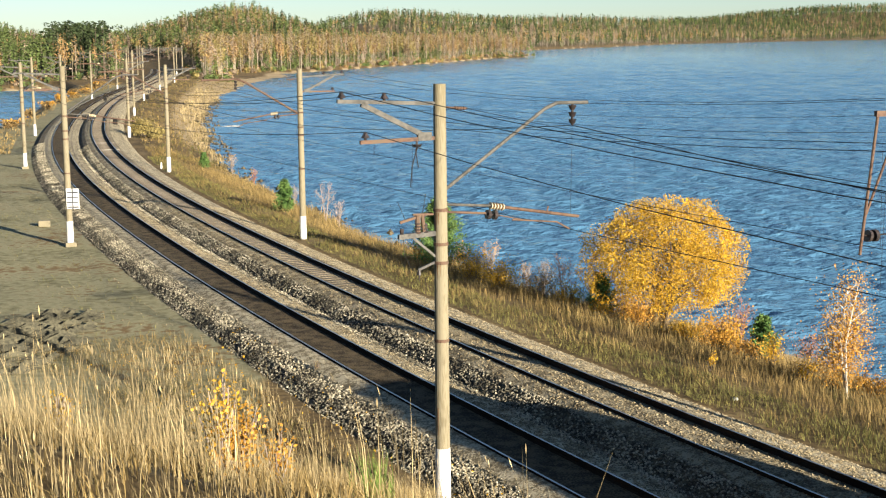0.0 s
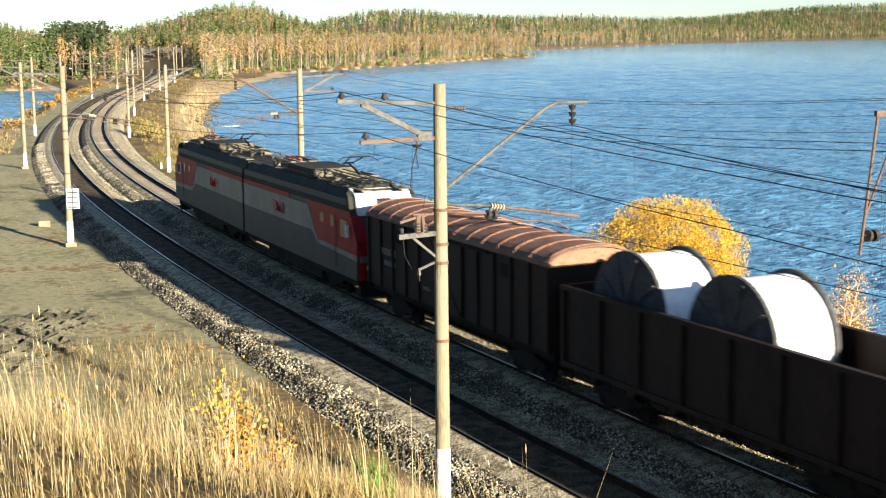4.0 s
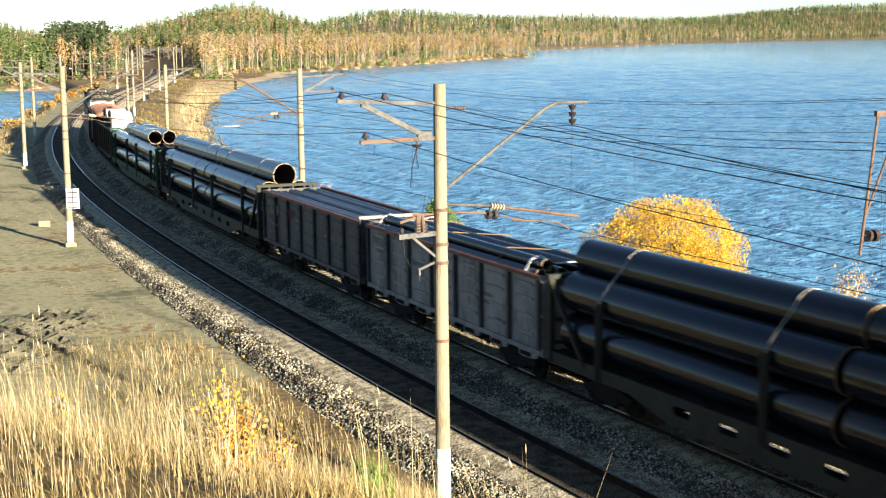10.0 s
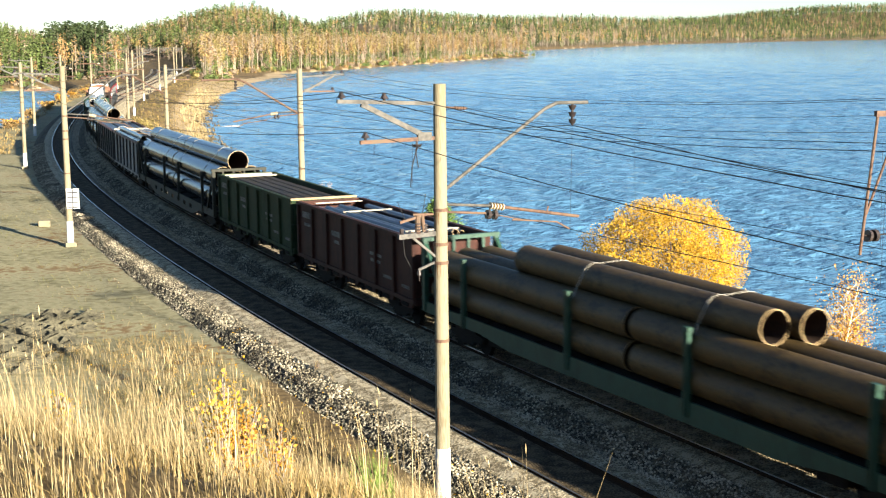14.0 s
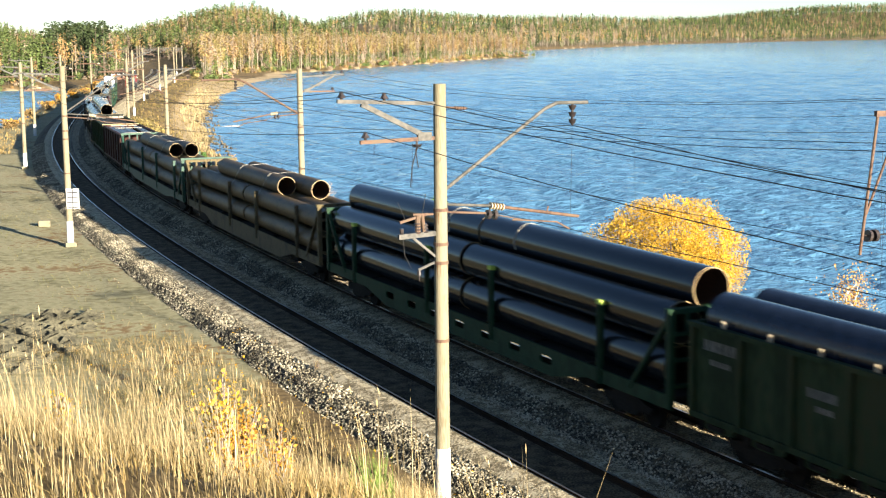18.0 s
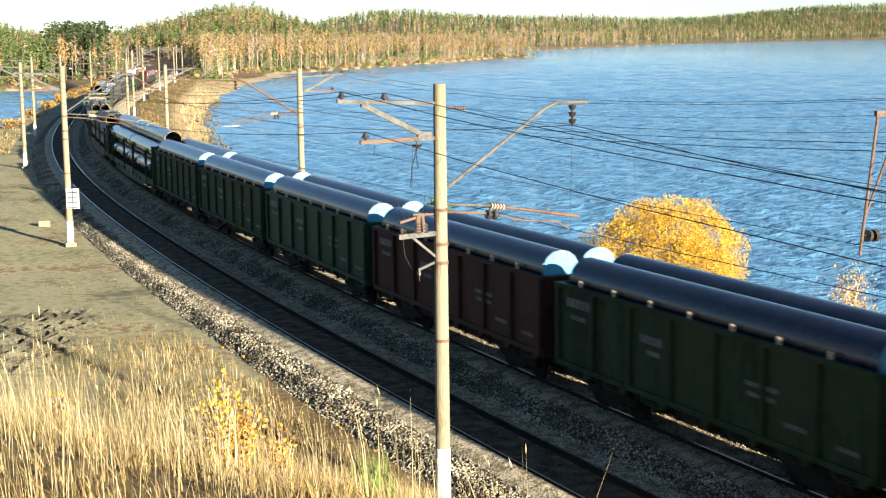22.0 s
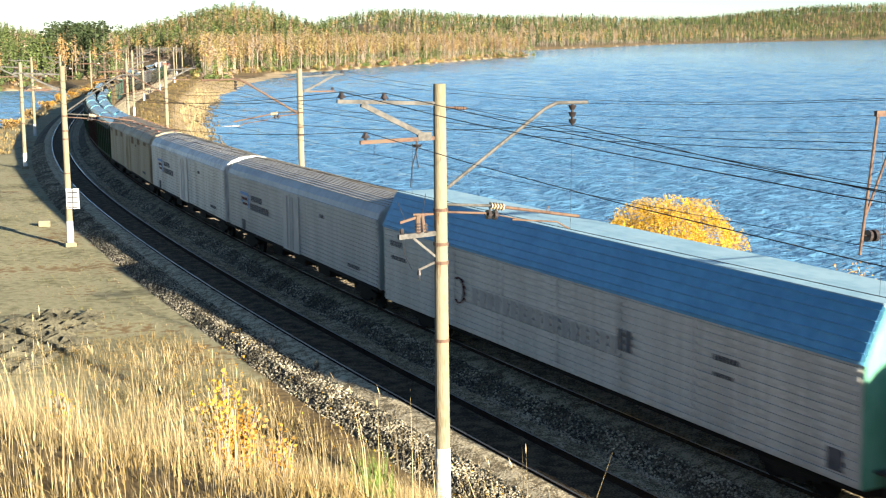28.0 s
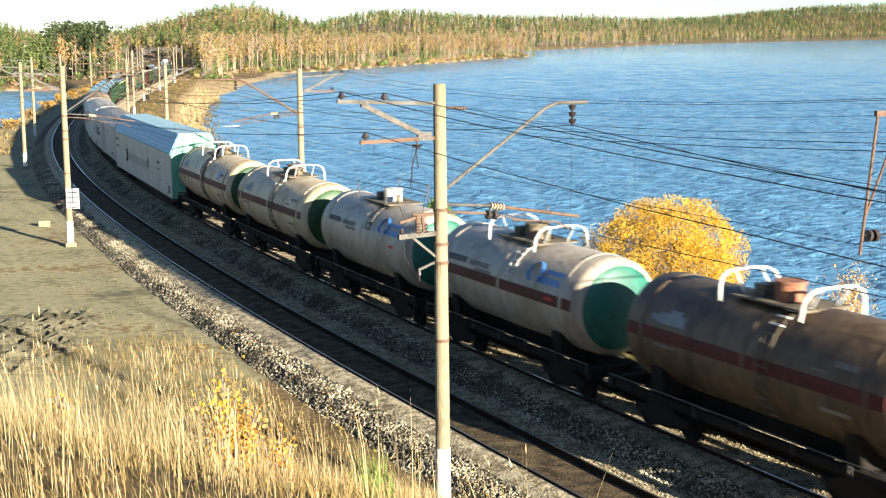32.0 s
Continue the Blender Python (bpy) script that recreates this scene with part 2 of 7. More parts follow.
    "stripe": surf("dull_red_stripe", [(0.055, 0.01, 0.009), (0.085, 0.016, 0.013)], 0.6, big=0.8, fine=5, bump=0.03, spec=0.2),
    "headgreen": surf("dark_green_tank_head", [(0.009, 0.036, 0.01), (0.018, 0.06, 0.018)], 0.5, big=0.9, fine=5, bump=0.05),
    "headteal": surf("teal_tank_head", [(0.008, 0.075, 0.055), (0.014, 0.11, 0.08)], 0.5, big=0.9, fine=5, bump=0.05),
    "spill": surf("red_brown_spill", [(0.06, 0.018, 0.012), (0.13, 0.05, 0.034)], 0.6, big=1.5, fine=7, bump=0.05, streak=0.2),
    "blueprint": surf("blue_print", [(0.05, 0.17, 0.42), (0.08, 0.22, 0.5)], 0.5, fine=6, bump=0),
    "ink": surf("faded_dark_lettering", [(0.05, 0.05, 0.056), (0.09, 0.09, 0.098)], 0.7, fine=6, bump=0),
    "fadedink": surf("worn_dark_print", [(0.12, 0.11, 0.095), (0.2, 0.185, 0.16)], 0.7, fine=6, bump=0),
    "patch": surf("blue_grey_touch_up_paint", [(0.15, 0.165, 0.18), (0.21, 0.225, 0.24)], 0.6, big=2.0, fine=6, bump=0.03),
    "chalk": surf("faded_white_lettering", [(0.063, 0.0648, 0.0612), (0.135, 0.1368, 0.1296)], 0.7, fine=6, bump=0),
    "rustiron": surf("rusty_painted_iron", [(0.055, 0.03, 0.02), (0.11, 0.062, 0.04), (0.095, 0.065, 0.042)], 0.8, 0.0, big=1.5, fine=14),
    "zinc": surf("weathered_galvanised_steel", [(0.042, 0.04, 0.036), (0.095, 0.089, 0.079)], 0.7, 0.1, big=2, fine=14, bump=0.1),
    "stain": surf("rust_stained_concrete", [(0.12, 0.07, 0.035), (0.2, 0.13, 0.07)], 0.9, big=2, fine=14, bump=0.1),
    "wire": surf("dark_wire", [(0.012, 0.012, 0.012), (0.022, 0.021, 0.02)], 0.7, 0.0, fine=10, bump=0, spec=0.2),
    "drum": surf("grey_wooden_drum_flange", [(0.03, 0.031, 0.032), (0.065, 0.066, 0.066)], 0.85, big=1.5, fine=10),
    "wrap": surf("white_plastic_wrap", [(0.74, 0.75, 0.76), (0.85, 0.86, 0.86)], 0.35, big=2.0, fine=5, bump=0.4, depth=0.05),
}
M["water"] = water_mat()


def ground_mat():
    """Dry turf, trodden dirt and pale shore sand, blended by the cover that each part of the sheet carries."""
    m, n, l, b = node_mat("ground_cover")
    co = n.new("ShaderNodeTexCoord")

    def tint(colors, big, fine):
        a, c, add, ramp = n.new("ShaderNodeTexNoise"), n.new("ShaderNodeTexNoise"), n.new("ShaderNodeMath"), n.new("ShaderNodeValToRGB")
        a.inputs["Scale"].default_value, c.inputs["Scale"].default_value = big, fine
        a.inputs["Detail"].default_value = c.inputs["Detail"].default_value = 6
        for k, i in ((a, 0), (c, 1)):
            l.new(co.outputs["Object"], k.inputs["Vector"])
            l.new(k.outputs["Fac"], add.inputs[i])
        half = n.new("ShaderNodeMath")
        half.operation, half.inputs[1].default_value = "MULTIPLY", 0.5
        l.new(add.outputs[0], half.inputs[0])
        e = ramp.color_ramp.elements
        e[0].position, e[1].position = 0.38, 0.62
        e[0].color, e[1].color = (*colors[0], 1), (*colors[-1], 1)
        for i, q in enumerate(colors[1:-1]):
            e.new(0.38 + 0.24 * (i + 1) / (len(colors) - 1)).color = (*q, 1)
        l.new(half.outputs[0], ramp.inputs["Fac"])
        return ramp.outputs["Color"], c.outputs["Fac"]

    turf, f1 = tint([(0.065, 0.045, 0.02), (0.135, 0.093, 0.042), (0.21, 0.152, 0.07)], 0.25, 4.0)
    dirt, f2 = tint([(0.12, 0.11, 0.056), (0.2, 0.185, 0.104), (0.265, 0.246, 0.146), (0.155, 0.104, 0.048)], 0.16, 2.2)
    wood, f4 = tint([(0.05, 0.042, 0.018), (0.1, 0.075, 0.034), (0.15, 0.108, 0.05)], 0.05, 0.6)
    sand, f3 = tint([(0.28, 0.21, 0.12), (0.42, 0.33, 0.2)], 0.2, 3.0)
    last = turf
    for name, c in (("dirt", dirt), ("sand", sand), ("wood", wood)):
        at, mix, add, mr = n.new("ShaderNodeAttribute"), n.new("ShaderNodeMix"), n.new("ShaderNodeMath"), n.new("ShaderNodeMapRange")
        at.attribute_name = name
        edge = n.new("ShaderNodeTexNoise")
        edge.inputs["Scale"].default_value, edge.inputs["Detail"].default_value = 0.8, 5
        l.new(co.outputs["Object"], edge.inputs["Vector"])
        l.new(at.outputs["Fac"], add.inputs[0])
        l.new(edge.outputs["Fac"], add.inputs[1])
        mr.inputs["From Min"].default_value, mr.inputs["From Max"].default_value = 0.85, 1.15
        l.new(add.outputs[0], mr.inputs["Value"])
        mix.data_type = "RGBA"
        l.new(mr.outputs["Result"], mix.inputs[0])
        l.new(last, mix.inputs[6])
        l.new(c, mix.inputs[7])
        last = mix.outputs[2]
    l.new(last, b.inputs["Base Color"])
    b.inputs["Roughness"].default_value, b.inputs["Specular IOR Level"].default_value = 0.95, 0.2
    grit = n.new("ShaderNodeTexNoise")
    grit.inputs["Scale"].default_value, grit.inputs["Detail"].default_value = 4.0, 8
    l.new(co.outputs["Object"], grit.inputs["Vector"])
    bp = n.new("ShaderNodeBump")
    bp.inputs["Strength"].default_value, bp.inputs["Distance"].default_value = 0.22, 0.04
    l.new(grit.outputs["Fac"], bp.inputs["Height"])
    l.new(bp.outputs["Normal"], b.inputs["Normal"])
    return m


M["ground"] = ground_mat()


# ---- mesh helpers ----
def part(name, bm, material, parent=None, label=""):
    me = bpy.data.meshes.new(name)
    bm.normal_update()
    bm.to_mesh(me)
    bm.free()
    for k in (material if isinstance(material, (list, tuple)) else [material]):
        me.materials.append(k)
    ob = new(name, me)
    if parent:
        ob.parent = parent
    if label:
        ob["label"] = label
    return ob


def raw(name, verts, faces, material, parent=None, mats=None, smooth=False):
    me = bpy.data.meshes.new(name)
    me.from_pydata(verts, [], faces)
    for k in (material if isinstance(material, (list, tuple)) else [material]):
        me.materials.append(k)
    if mats is not None:
        me.polygons.foreach_set("material_index", np.asarray(mats, dtype=np.int32))
    if smooth:
        me.polygons.foreach_set("use_smooth", np.ones(len(me.polygons), dtype=bool))
    me.update()
    ob = new(name, me)
    if parent:
        ob.parent = parent
    return ob


def box(bm, x0, x1, y0, y1, z0, z1, bevel=0.0, m=None):
    r = bmesh.ops.create_cube(bm, size=1.0)
    vs = r["verts"]
    t = Matrix.Translation(((x0 + x1) / 2, (y0 + y1) / 2, (z0 + z1) / 2)) @ Matrix.Diagonal((x1 - x0, y1 - y0, z1 - z0, 1))
    bmesh.ops.transform(bm, matrix=(m @ t) if m else t, verts=vs)
    if bevel:
        es = list({e for v in vs for e in v.link_edges})
        bmesh.ops.bevel(bm, geom=es, offset=bevel, segments=1, affect="EDGES")
    return bm


def rod(bm, a, b, r0, r1=None, n=8, caps=True):
    a, b = Vector(a), Vector(b)
    d = b - a
    m = Matrix.Translation((a + b) / 2) @ d.to_track_quat("Z", "Y").to_matrix().to_4x4()
    bmesh.ops.create_cone(bm, cap_ends=caps, segments=n, radius1=r0, radius2=r0 if r1 is None else r1, depth=d.length, matrix=m)
    return bm


def beam(bm, a, b, w, h):
    a, b = Vector(a), Vector(b)
    d = b - a
    m = Matrix.Translation((a + b) / 2) @ d.to_track_quat("Z", "Y").to_matrix().to_4x4()
    return box(bm, -w / 2, w / 2, -h / 2, h / 2, -d.length / 2, d.length / 2, m=m)


# ---- plan: the centreline of the far track ----
HEADINGS = [(-700, 129), (-200, 129), (-120, 125), (-60, 120.9), (-20, 117.83), (0, 116.47), (20, 114.59), (40, 112.91), (60, 111.36), (80, 109.56),
            (100, 107.69), (120, 105.89), (140, 104.3), (160, 103.04), (180, 102.1), (200, 101.2), (220, 100.31), (260, 98.4), (300, 97.7),
            (360, 98.2), (420, 99.5), (480, 101), (560, 103), (640, 105.5), (760, 113)]
LINE_S = np.arange(-700.0, 761.0, 1.0)
LINE_H = np.radians(np.interp(LINE_S, [a for a, b in HEADINGS], [b for a, b in HEADINGS]))
mid_h = (LINE_H[1:] + LINE_H[:-1]) / 2
LINE_X = np.concatenate([[0], np.cumsum(np.cos(mid_h))])
LINE_Y = np.concatenate([[0], np.cumsum(np.sin(mid_h))])
LINE_X += 7.19 - LINE_X[700]
LINE_Y += 36.0 - LINE_Y[700]


def on_line(s, o=0.0):
    """Place on the far track at distance s, o metres to its left, and its heading."""
    x, y, h = (np.interp(s, LINE_S, k) for k in (LINE_X, LINE_Y, LINE_H))
    return x - o * np.sin(h), y + o * np.cos(h), h


def to_line(x, y):
    """Distance along and signed offset (left positive) of points, by the nearest place on the line."""
    x, y = np.asarray(x, float), np.asarray(y, float)
    s, o = np.empty(len(x)), np.empty(len(x))
    for k in range(0, len(x), 4000):
        xs, ys = x[k:k + 4000, None], y[k:k + 4000, None]
        j = ((xs - LINE_X[None, ::2]) ** 2 + (ys - LINE_Y[None, ::2]) ** 2).argmin(1) * 2
        dx, dy = xs[:, 0] - LINE_X[j], ys[:, 0] - LINE_Y[j]
        c, n = np.cos(LINE_H[j]), np.sin(LINE_H[j])
        s[k:k + 4000], o[k:k + 4000] = LINE_S[j] + dx * c + dy * n, -dx * n + dy * c
    return s, o


TRACK_GAP, NEAR_Z, LAKE = 4.42, -0.33, -3.0
SHORE = [(-700, 18), (-40, 15), (0, 16.2), (20, 16.6), (30, 14.4), (42, 14.6), (52, 12.3), (70, 12.5), (100, 12.3), (125, 13.5), (150, 15), (250, 17), (320, 19), (420, 26), (500, 45), (760, 60)]
BANK = [(-700, 200), (120, 200), (150, 60), (176, 15), (205, 13), (230, 15), (330, 18), (390, 30), (420, 200), (760, 200)]


def smooth(a, b, x):
    t = np.clip((x - a) / (b - a), 0, 1)
    return t * t * (3 - 2 * t)


def wobble(x, y, f):
    return np.array([noise.noise((a * f, b * f, 0.3)) for a, b in zip(x, y)])


HEAD = [(-62, 430), (-72, 490), (-76, 545), (-46, 625), (0, 790), (40, 960), (73, 1012), (30, 1060), (-150, 1150), (-900, 1300), (-1200, 800), (-900, 330), (-300, 372),
        (-121, 384), (-112, 430), (-96, 440)]
FAR = [(60, 1420), (91, 1520), (250, 2020), (445, 2630), (800, 3300), (1290, 4060), (2400, 4700), (2400, 6500), (-3000, 6500), (-3000, 1700), (-700, 1650), (-100, 1500)]


def inside(x, y, ring):
    """Distance to the ring's edge, positive inside it."""
    hit, best = np.zeros(len(x), bool), np.full(len(x), 1e9)
    for (ax, ay), (bx, by) in zip(ring, ring[1:] + ring[:1]):
        hit ^= ((ay > y) != (by > y)) & (x < (bx - ax) * (y - ay) / ((by - ay) or 1e-9) + ax)
        t = np.clip(((x - ax) * (bx - ax) + (y - ay) * (by - ay)) / ((bx - ax) ** 2 + (by - ay) ** 2), 0, 1)
        best = np.minimum(best, np.hypot(x - ax - t * (bx - ax), y - ay - t * (by - ay)))
    return np.where(hit, best, -best)


def height(x, y):
    x, y = np.asarray(x, float), np.asarray(y, float)
    s, o = to_line(x, y)
    rough = wobble(x, y, 0.35) * 0.12 + wobble(x, y, 0.06) * 0.3
    # lake side of the embankment
    shore = np.interp(s, [a for a, b in SHORE], [b for a, b in SHORE]) + wobble(x, y, 0.12) * 1.2
    right = -o
    z = np.full(len(x), -0.95)
    t = np.clip((right - 5.5) / np.maximum(shore - 5.5, 1), 0, 2.5)
    z = np.where(right > 3, -0.85 - (LAKE * -1 - 0.85) * t ** 1.25, z)
    # the flat beside the near track, its bank by the lagoon
    bank = np.interp(s, [a for a, b in BANK], [b for a, b in BANK]) + wobble(x, y, 0.1) * 1.5
    drop = smooth(bank - 3, bank + 2, o)
    z = np.where(o > 3, -0.95 - drop * 3.0, z)
    z = np.where((o > 9) | (right > 5), z + rough * 0.5, z)
    # hillside on which the camera stands: rises from its foot towards the camera
    far = np.maximum(y, 0.5)
    fall = 0.272 + np.clip(x / far + 0.32, -0.1, 0.75) * 0.21
    hill = np.minimum(10.3 - fall * far - 0.2 * smooth(8, 30, far) + rough * 0.6, 9.0 + rough * 0.3)
    hill = np.minimum(hill, 9.87 - 0.35 * far + 3.2 * smooth(9, 21, far) + rough * 0.4)
    hill = np.minimum(hill, -1.15 + np.maximum(o - 8.0, 0) * 0.8)
    z = np.where((o > 6) & (y < 60), np.maximum(z, hill), z)
    z = np.maximum(z, -6.0)
    # wooded headland and far shore
    d = inside(x, y, HEAD)
    a = np.abs(o)
    cut = 0.12 + 0.88 * smooth(15, 120, a)
    z = np.where(d > 0, np.maximum(z, LAKE + np.minimum(d * 0.18, 2.2)) + ((26.0 - 11 * (1 - smooth(-0.27, -0.21, x / np.maximum(y, 1))) - 24 * smooth(-0.15, -0.05, x / np.maximum(y, 1))) * smooth(5, 185, d) + wobble(x, y, 0.008) * 3 * smooth(0, 100, d)) * cut, z)
    f = inside(x, y, FAR)
    z = np.where(f > 0, LAKE + np.minimum(f * 0.2, 3) + (42.0 * (0.08 + 0.92 * smooth(-0.13, -0.03, x / np.maximum(y, 1))) + 48 * smooth(600, 1500, x)) * smooth(10, 480, f) + wobble(x, y, 0.003) * 9 * smooth(0, 400, f), z)
    return z

# ---- ground: one sheet out to the horizon, finest where the view lies ----
def fan():
    az = np.concatenate([np.arange(-180, -24, 6.0), np.arange(-24, -20, 0.8), np.arange(-20, 20, 0.16), np.arange(20, 24, 0.8), np.arange(24, 180, 6.0)])
    rr = np.concatenate([[0.6], np.geomspace(2.0, 4900, 300)])
    a, r = np.meshgrid(np.radians(az), rr)
    x, y = (r * np.sin(a)).ravel(), (r * np.cos(a)).ravel()
    z = height(x, y)
    n = len(az)
    verts = np.c_[x, y, z].tolist() + [(0, 0, float(z[:n].mean()))]
    faces = []
    for i in range(len(rr) - 1):
        for j in range(n):
            k = (j + 1) % n
            faces.append((i * n + j, i * n + k, (i + 1) * n + k, (i + 1) * n + j))
    faces += [(len(verts) - 1, (j + 1) % n, j) for j in range(n)]
    return verts, faces


gv, gf = fan()
ground = tagged(raw("ground", gv, [f[::-1] for f in gf], M["ground"], smooth=True), "dry grassy shore, dirt flat and hillside round the lake", kind="structure")
gx, gy = np.array([v[0] for v in gv]), np.array([v[1] for v in gv])
gs, go = to_line(gx, gy)
gz = np.array([v[2] for v in gv])
flat = smooth(5.5, 6.5, go) * (1 - smooth(-0.5, 1.0, gz)) * (1 - smooth(330, 380, gs)) * (1 - smooth(0, 2, -1.6 - gz)) * np.where(gy > 0, smooth(9, 19, gs + 3 * (go - 8)), 1)
sandy = (1 - smooth(-2.75, -2.2, gz)) * (gz > -4.5)
sandy = np.maximum(sandy, 0.75 * smooth(110, 150, gs) * smooth(8, 12, -go) * (gs < 460) * (go > -30))
wooded = np.maximum(smooth(3, 14, inside(gx, gy, HEAD)) * smooth(9, 14, np.abs(go - 2)), smooth(4, 30, inside(gx, gy, FAR)))
for key, val in (("dirt", flat), ("sand", sandy), ("wood", wooded)):
    ground.data.attributes.new(key, "FLOAT", "POINT").data.foreach_set("value", val.astype(np.float32))


# ---- the lake: a sheet of low wind waves within the view, plain beyond it ----
def waves():
    g = np.random.default_rng(6)
    az = np.concatenate([np.arange(-180, -24, 12.0), np.arange(-20.5, 20.5, 0.21), np.arange(24, 180, 12.0)])
    rr = np.concatenate([np.arange(38.0, 110, 0.42), 110 * np.exp(np.arange(0, math.log(45) + 0.004, 0.0042))])
    a, r = np.meshgrid(np.radians(az), rr)
    x, y = r * np.sin(a), r * np.cos(a)
    grain = np.maximum(r * np.radians(0.21), np.gradient(rr)[:, None])
    z = np.zeros_like(x)
    for k in range(34):
        span = 0.8 * 1.14 ** k
        turn = math.radians(76) + g.normal() * 0.6
        q = (x * math.cos(turn) + y * math.sin(turn)) * math.tau / span + g.uniform(0, math.tau)
        z += np.sin(q) * span / (1 + (span / 5) ** 2) * 0.03 * smooth(2.4, 3.6, span / grain) * (1 - smooth(6, 12, span / grain))
    gust = 0.9 + 0.25 * np.sin(x * 0.021 + y * 0.013) * np.sin(y * 0.017 - x * 0.008)
    z *= gust * (np.abs(np.degrees(a)) < 20.2)
    n = len(az)
    verts = np.stack([x, y, LAKE + z], 2).reshape(-1, 3).tolist()
    i, j = np.meshgrid(np.arange(len(rr) - 1), np.arange(n), indexing="ij")
    k = (j + 1) % n
    faces = np.stack([i * n + j, (i + 1) * n + j, (i + 1) * n + k, i * n + k], 2).reshape(-1, 4).tolist()
    return verts, [f[::-1] for f in faces] + [tuple(range(n))[::-1]]


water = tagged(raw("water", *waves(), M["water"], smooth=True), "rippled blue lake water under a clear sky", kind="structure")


# ---- the two tracks ----
def sweep(name, section, s0, s1, step, material, o=0.0, z=0.0, parent=None, closed=True):
    """A section of (offset to the left, height) run along the line."""
    ss = np.arange(s0, s1 + step / 2, step)
    x, y, h = on_line(ss)
    n = len(section)
    verts, faces = [], []
    for i in range(len(ss)):
        for so, sz in section:
            q = o + so
            verts.append((x[i] - q * math.sin(h[i]), y[i] + q * math.cos(h[i]), z + sz))
    for i in range(len(ss) - 1):
        for j in range(n if closed else n - 1):
            k = (j + 1) % n
            faces.append((i * n + j, (i + 1) * n + j, (i + 1) * n + k, i * n + k))
    return raw(name, verts, faces, material, parent)


RAIL = [(-0.075, -0.18), (0.075, -0.18), (0.075, -0.165), (0.012, -0.13), (0.012, -0.05), (0.037, -0.035), (0.037, -0.004), (0.03, 0), (-0.03, 0), (-0.037, -0.004), (-0.037, -0.035), (-0.012, -0.05), (-0.012, -0.13), (-0.075, -0.165)]
for label, o, z in (("far rusty railway track on concrete sleepers", 0.0, 0.0), ("near rusty railway track on concrete sleepers", TRACK_GAP, NEAR_Z)):
    track = tagged(new("railway_track"), label, kind="structure")
    for side in (0.797, -0.797):
        rail = sweep("rail", RAIL, -60, 740, 2.0, [M["rail"], M["railtop"]], o + side, z, track)
        n = len(RAIL)
        for i, f in enumerate(rail.data.polygons):
            f.material_index = 1 if i % n == 7 else 0
# ballast: graded beds side by side, butted edge to edge
BEDS = [("pale gravel shoulder beside the far track", "ballast", [(-3.9, -1.2), (-2.75, -0.5), (-1.45, -0.22)]),
        ("pale brown gravel between the far rails", "gravel", [(-1.45, -0.22), (-1.0, -0.19), (-0.6, -0.208), (0.6, -0.208), (0.76, -0.19), (0.85, -0.1), (1.2, -0.12), (1.6, -0.23)]),
        ("coarse stone strip between the tracks", "coarse", [(1.6, -0.23), (1.95, -0.38), (2.3, -0.6)]),
        ("pale gravel beside the near track", "ballast", [(2.3, -0.6), (2.55, -0.56), (3.5, -0.5)]),
        ("dark brown gravel between the near rails", "oily", [(3.5, -0.5), (4.42, -0.497), (5.17, -0.495)]),
        ("tan gravel beside the near track", "ballast", [(5.17, -0.495), (5.27, -0.385), (5.65, -0.41), (6.15, -0.56)]),
        ("coarse stone shoulder beside the dirt flat", "coarse", [(6.15, -0.56), (6.75, -0.63), (7.75, -1.24), (8.1, -1.28)])]
for lab, key, sec in BEDS:
    tagged(sweep("ballast_bed", sec[::-1], -60, 740, 1.0, M[key], closed=False), lab, kind="structure")

# crushed stones lying on the beds
rng = np.random.default_rng(5)
OCT = np.array([(1, 0, 0), (-1, 0, 0), (0, 1, 0), (0, -1, 0), (0, 0, 1), (0, 0, -1)], float)
OCT_F = np.array([(0, 2, 4), (2, 1, 4), (1, 3, 4), (3, 0, 4), (2, 0, 5), (1, 2, 5), (3, 1, 5), (0, 3, 5)])


def stones(name, n, s0, s1, o0, o1, sec, size, label, lift=0.02, key="stone"):
    s = s0 + (s1 - s0) * rng.random(n) ** 1.5
    o = rng.uniform(o0, o1, n)
    x, y, h = on_line(s)
    x, y = x - o * np.sin(h), y + o * np.cos(h)
    z = np.interp(o, [a for a, b in sec], [b for a, b in sec]) + lift
    k = size * rng.uniform(0.55, 1.35, (n, 1, 1)) * rng.uniform(0.6, 1.2, (n, 6, 3))
    v = OCT[None] * k
    a = rng.uniform(0, math.tau, n)
    c, q = np.cos(a)[:, None], np.sin(a)[:, None]
    tilt = rng.uniform(-0.5, 0.5, (n, 1))
    vx, vy, vz = v[:, :, 0], v[:, :, 1], v[:, :, 2]
    vx, vz = vx * np.cos(tilt) - vz * np.sin(tilt), vx * np.sin(tilt) + vz * np.cos(tilt)
    out = np.stack([vx * c - vy * q + x[:, None], vx * q + vy * c + y[:, None], vz * 0.8 + z[:, None]], 2).reshape(-1, 3)
    faces = (OCT_F[None] + 6 * np.arange(n)[:, None, None]).reshape(-1, 3)
    return tagged(raw(name, out.tolist(), faces.tolist(), M[key]), label, "stones", kind="stuff")


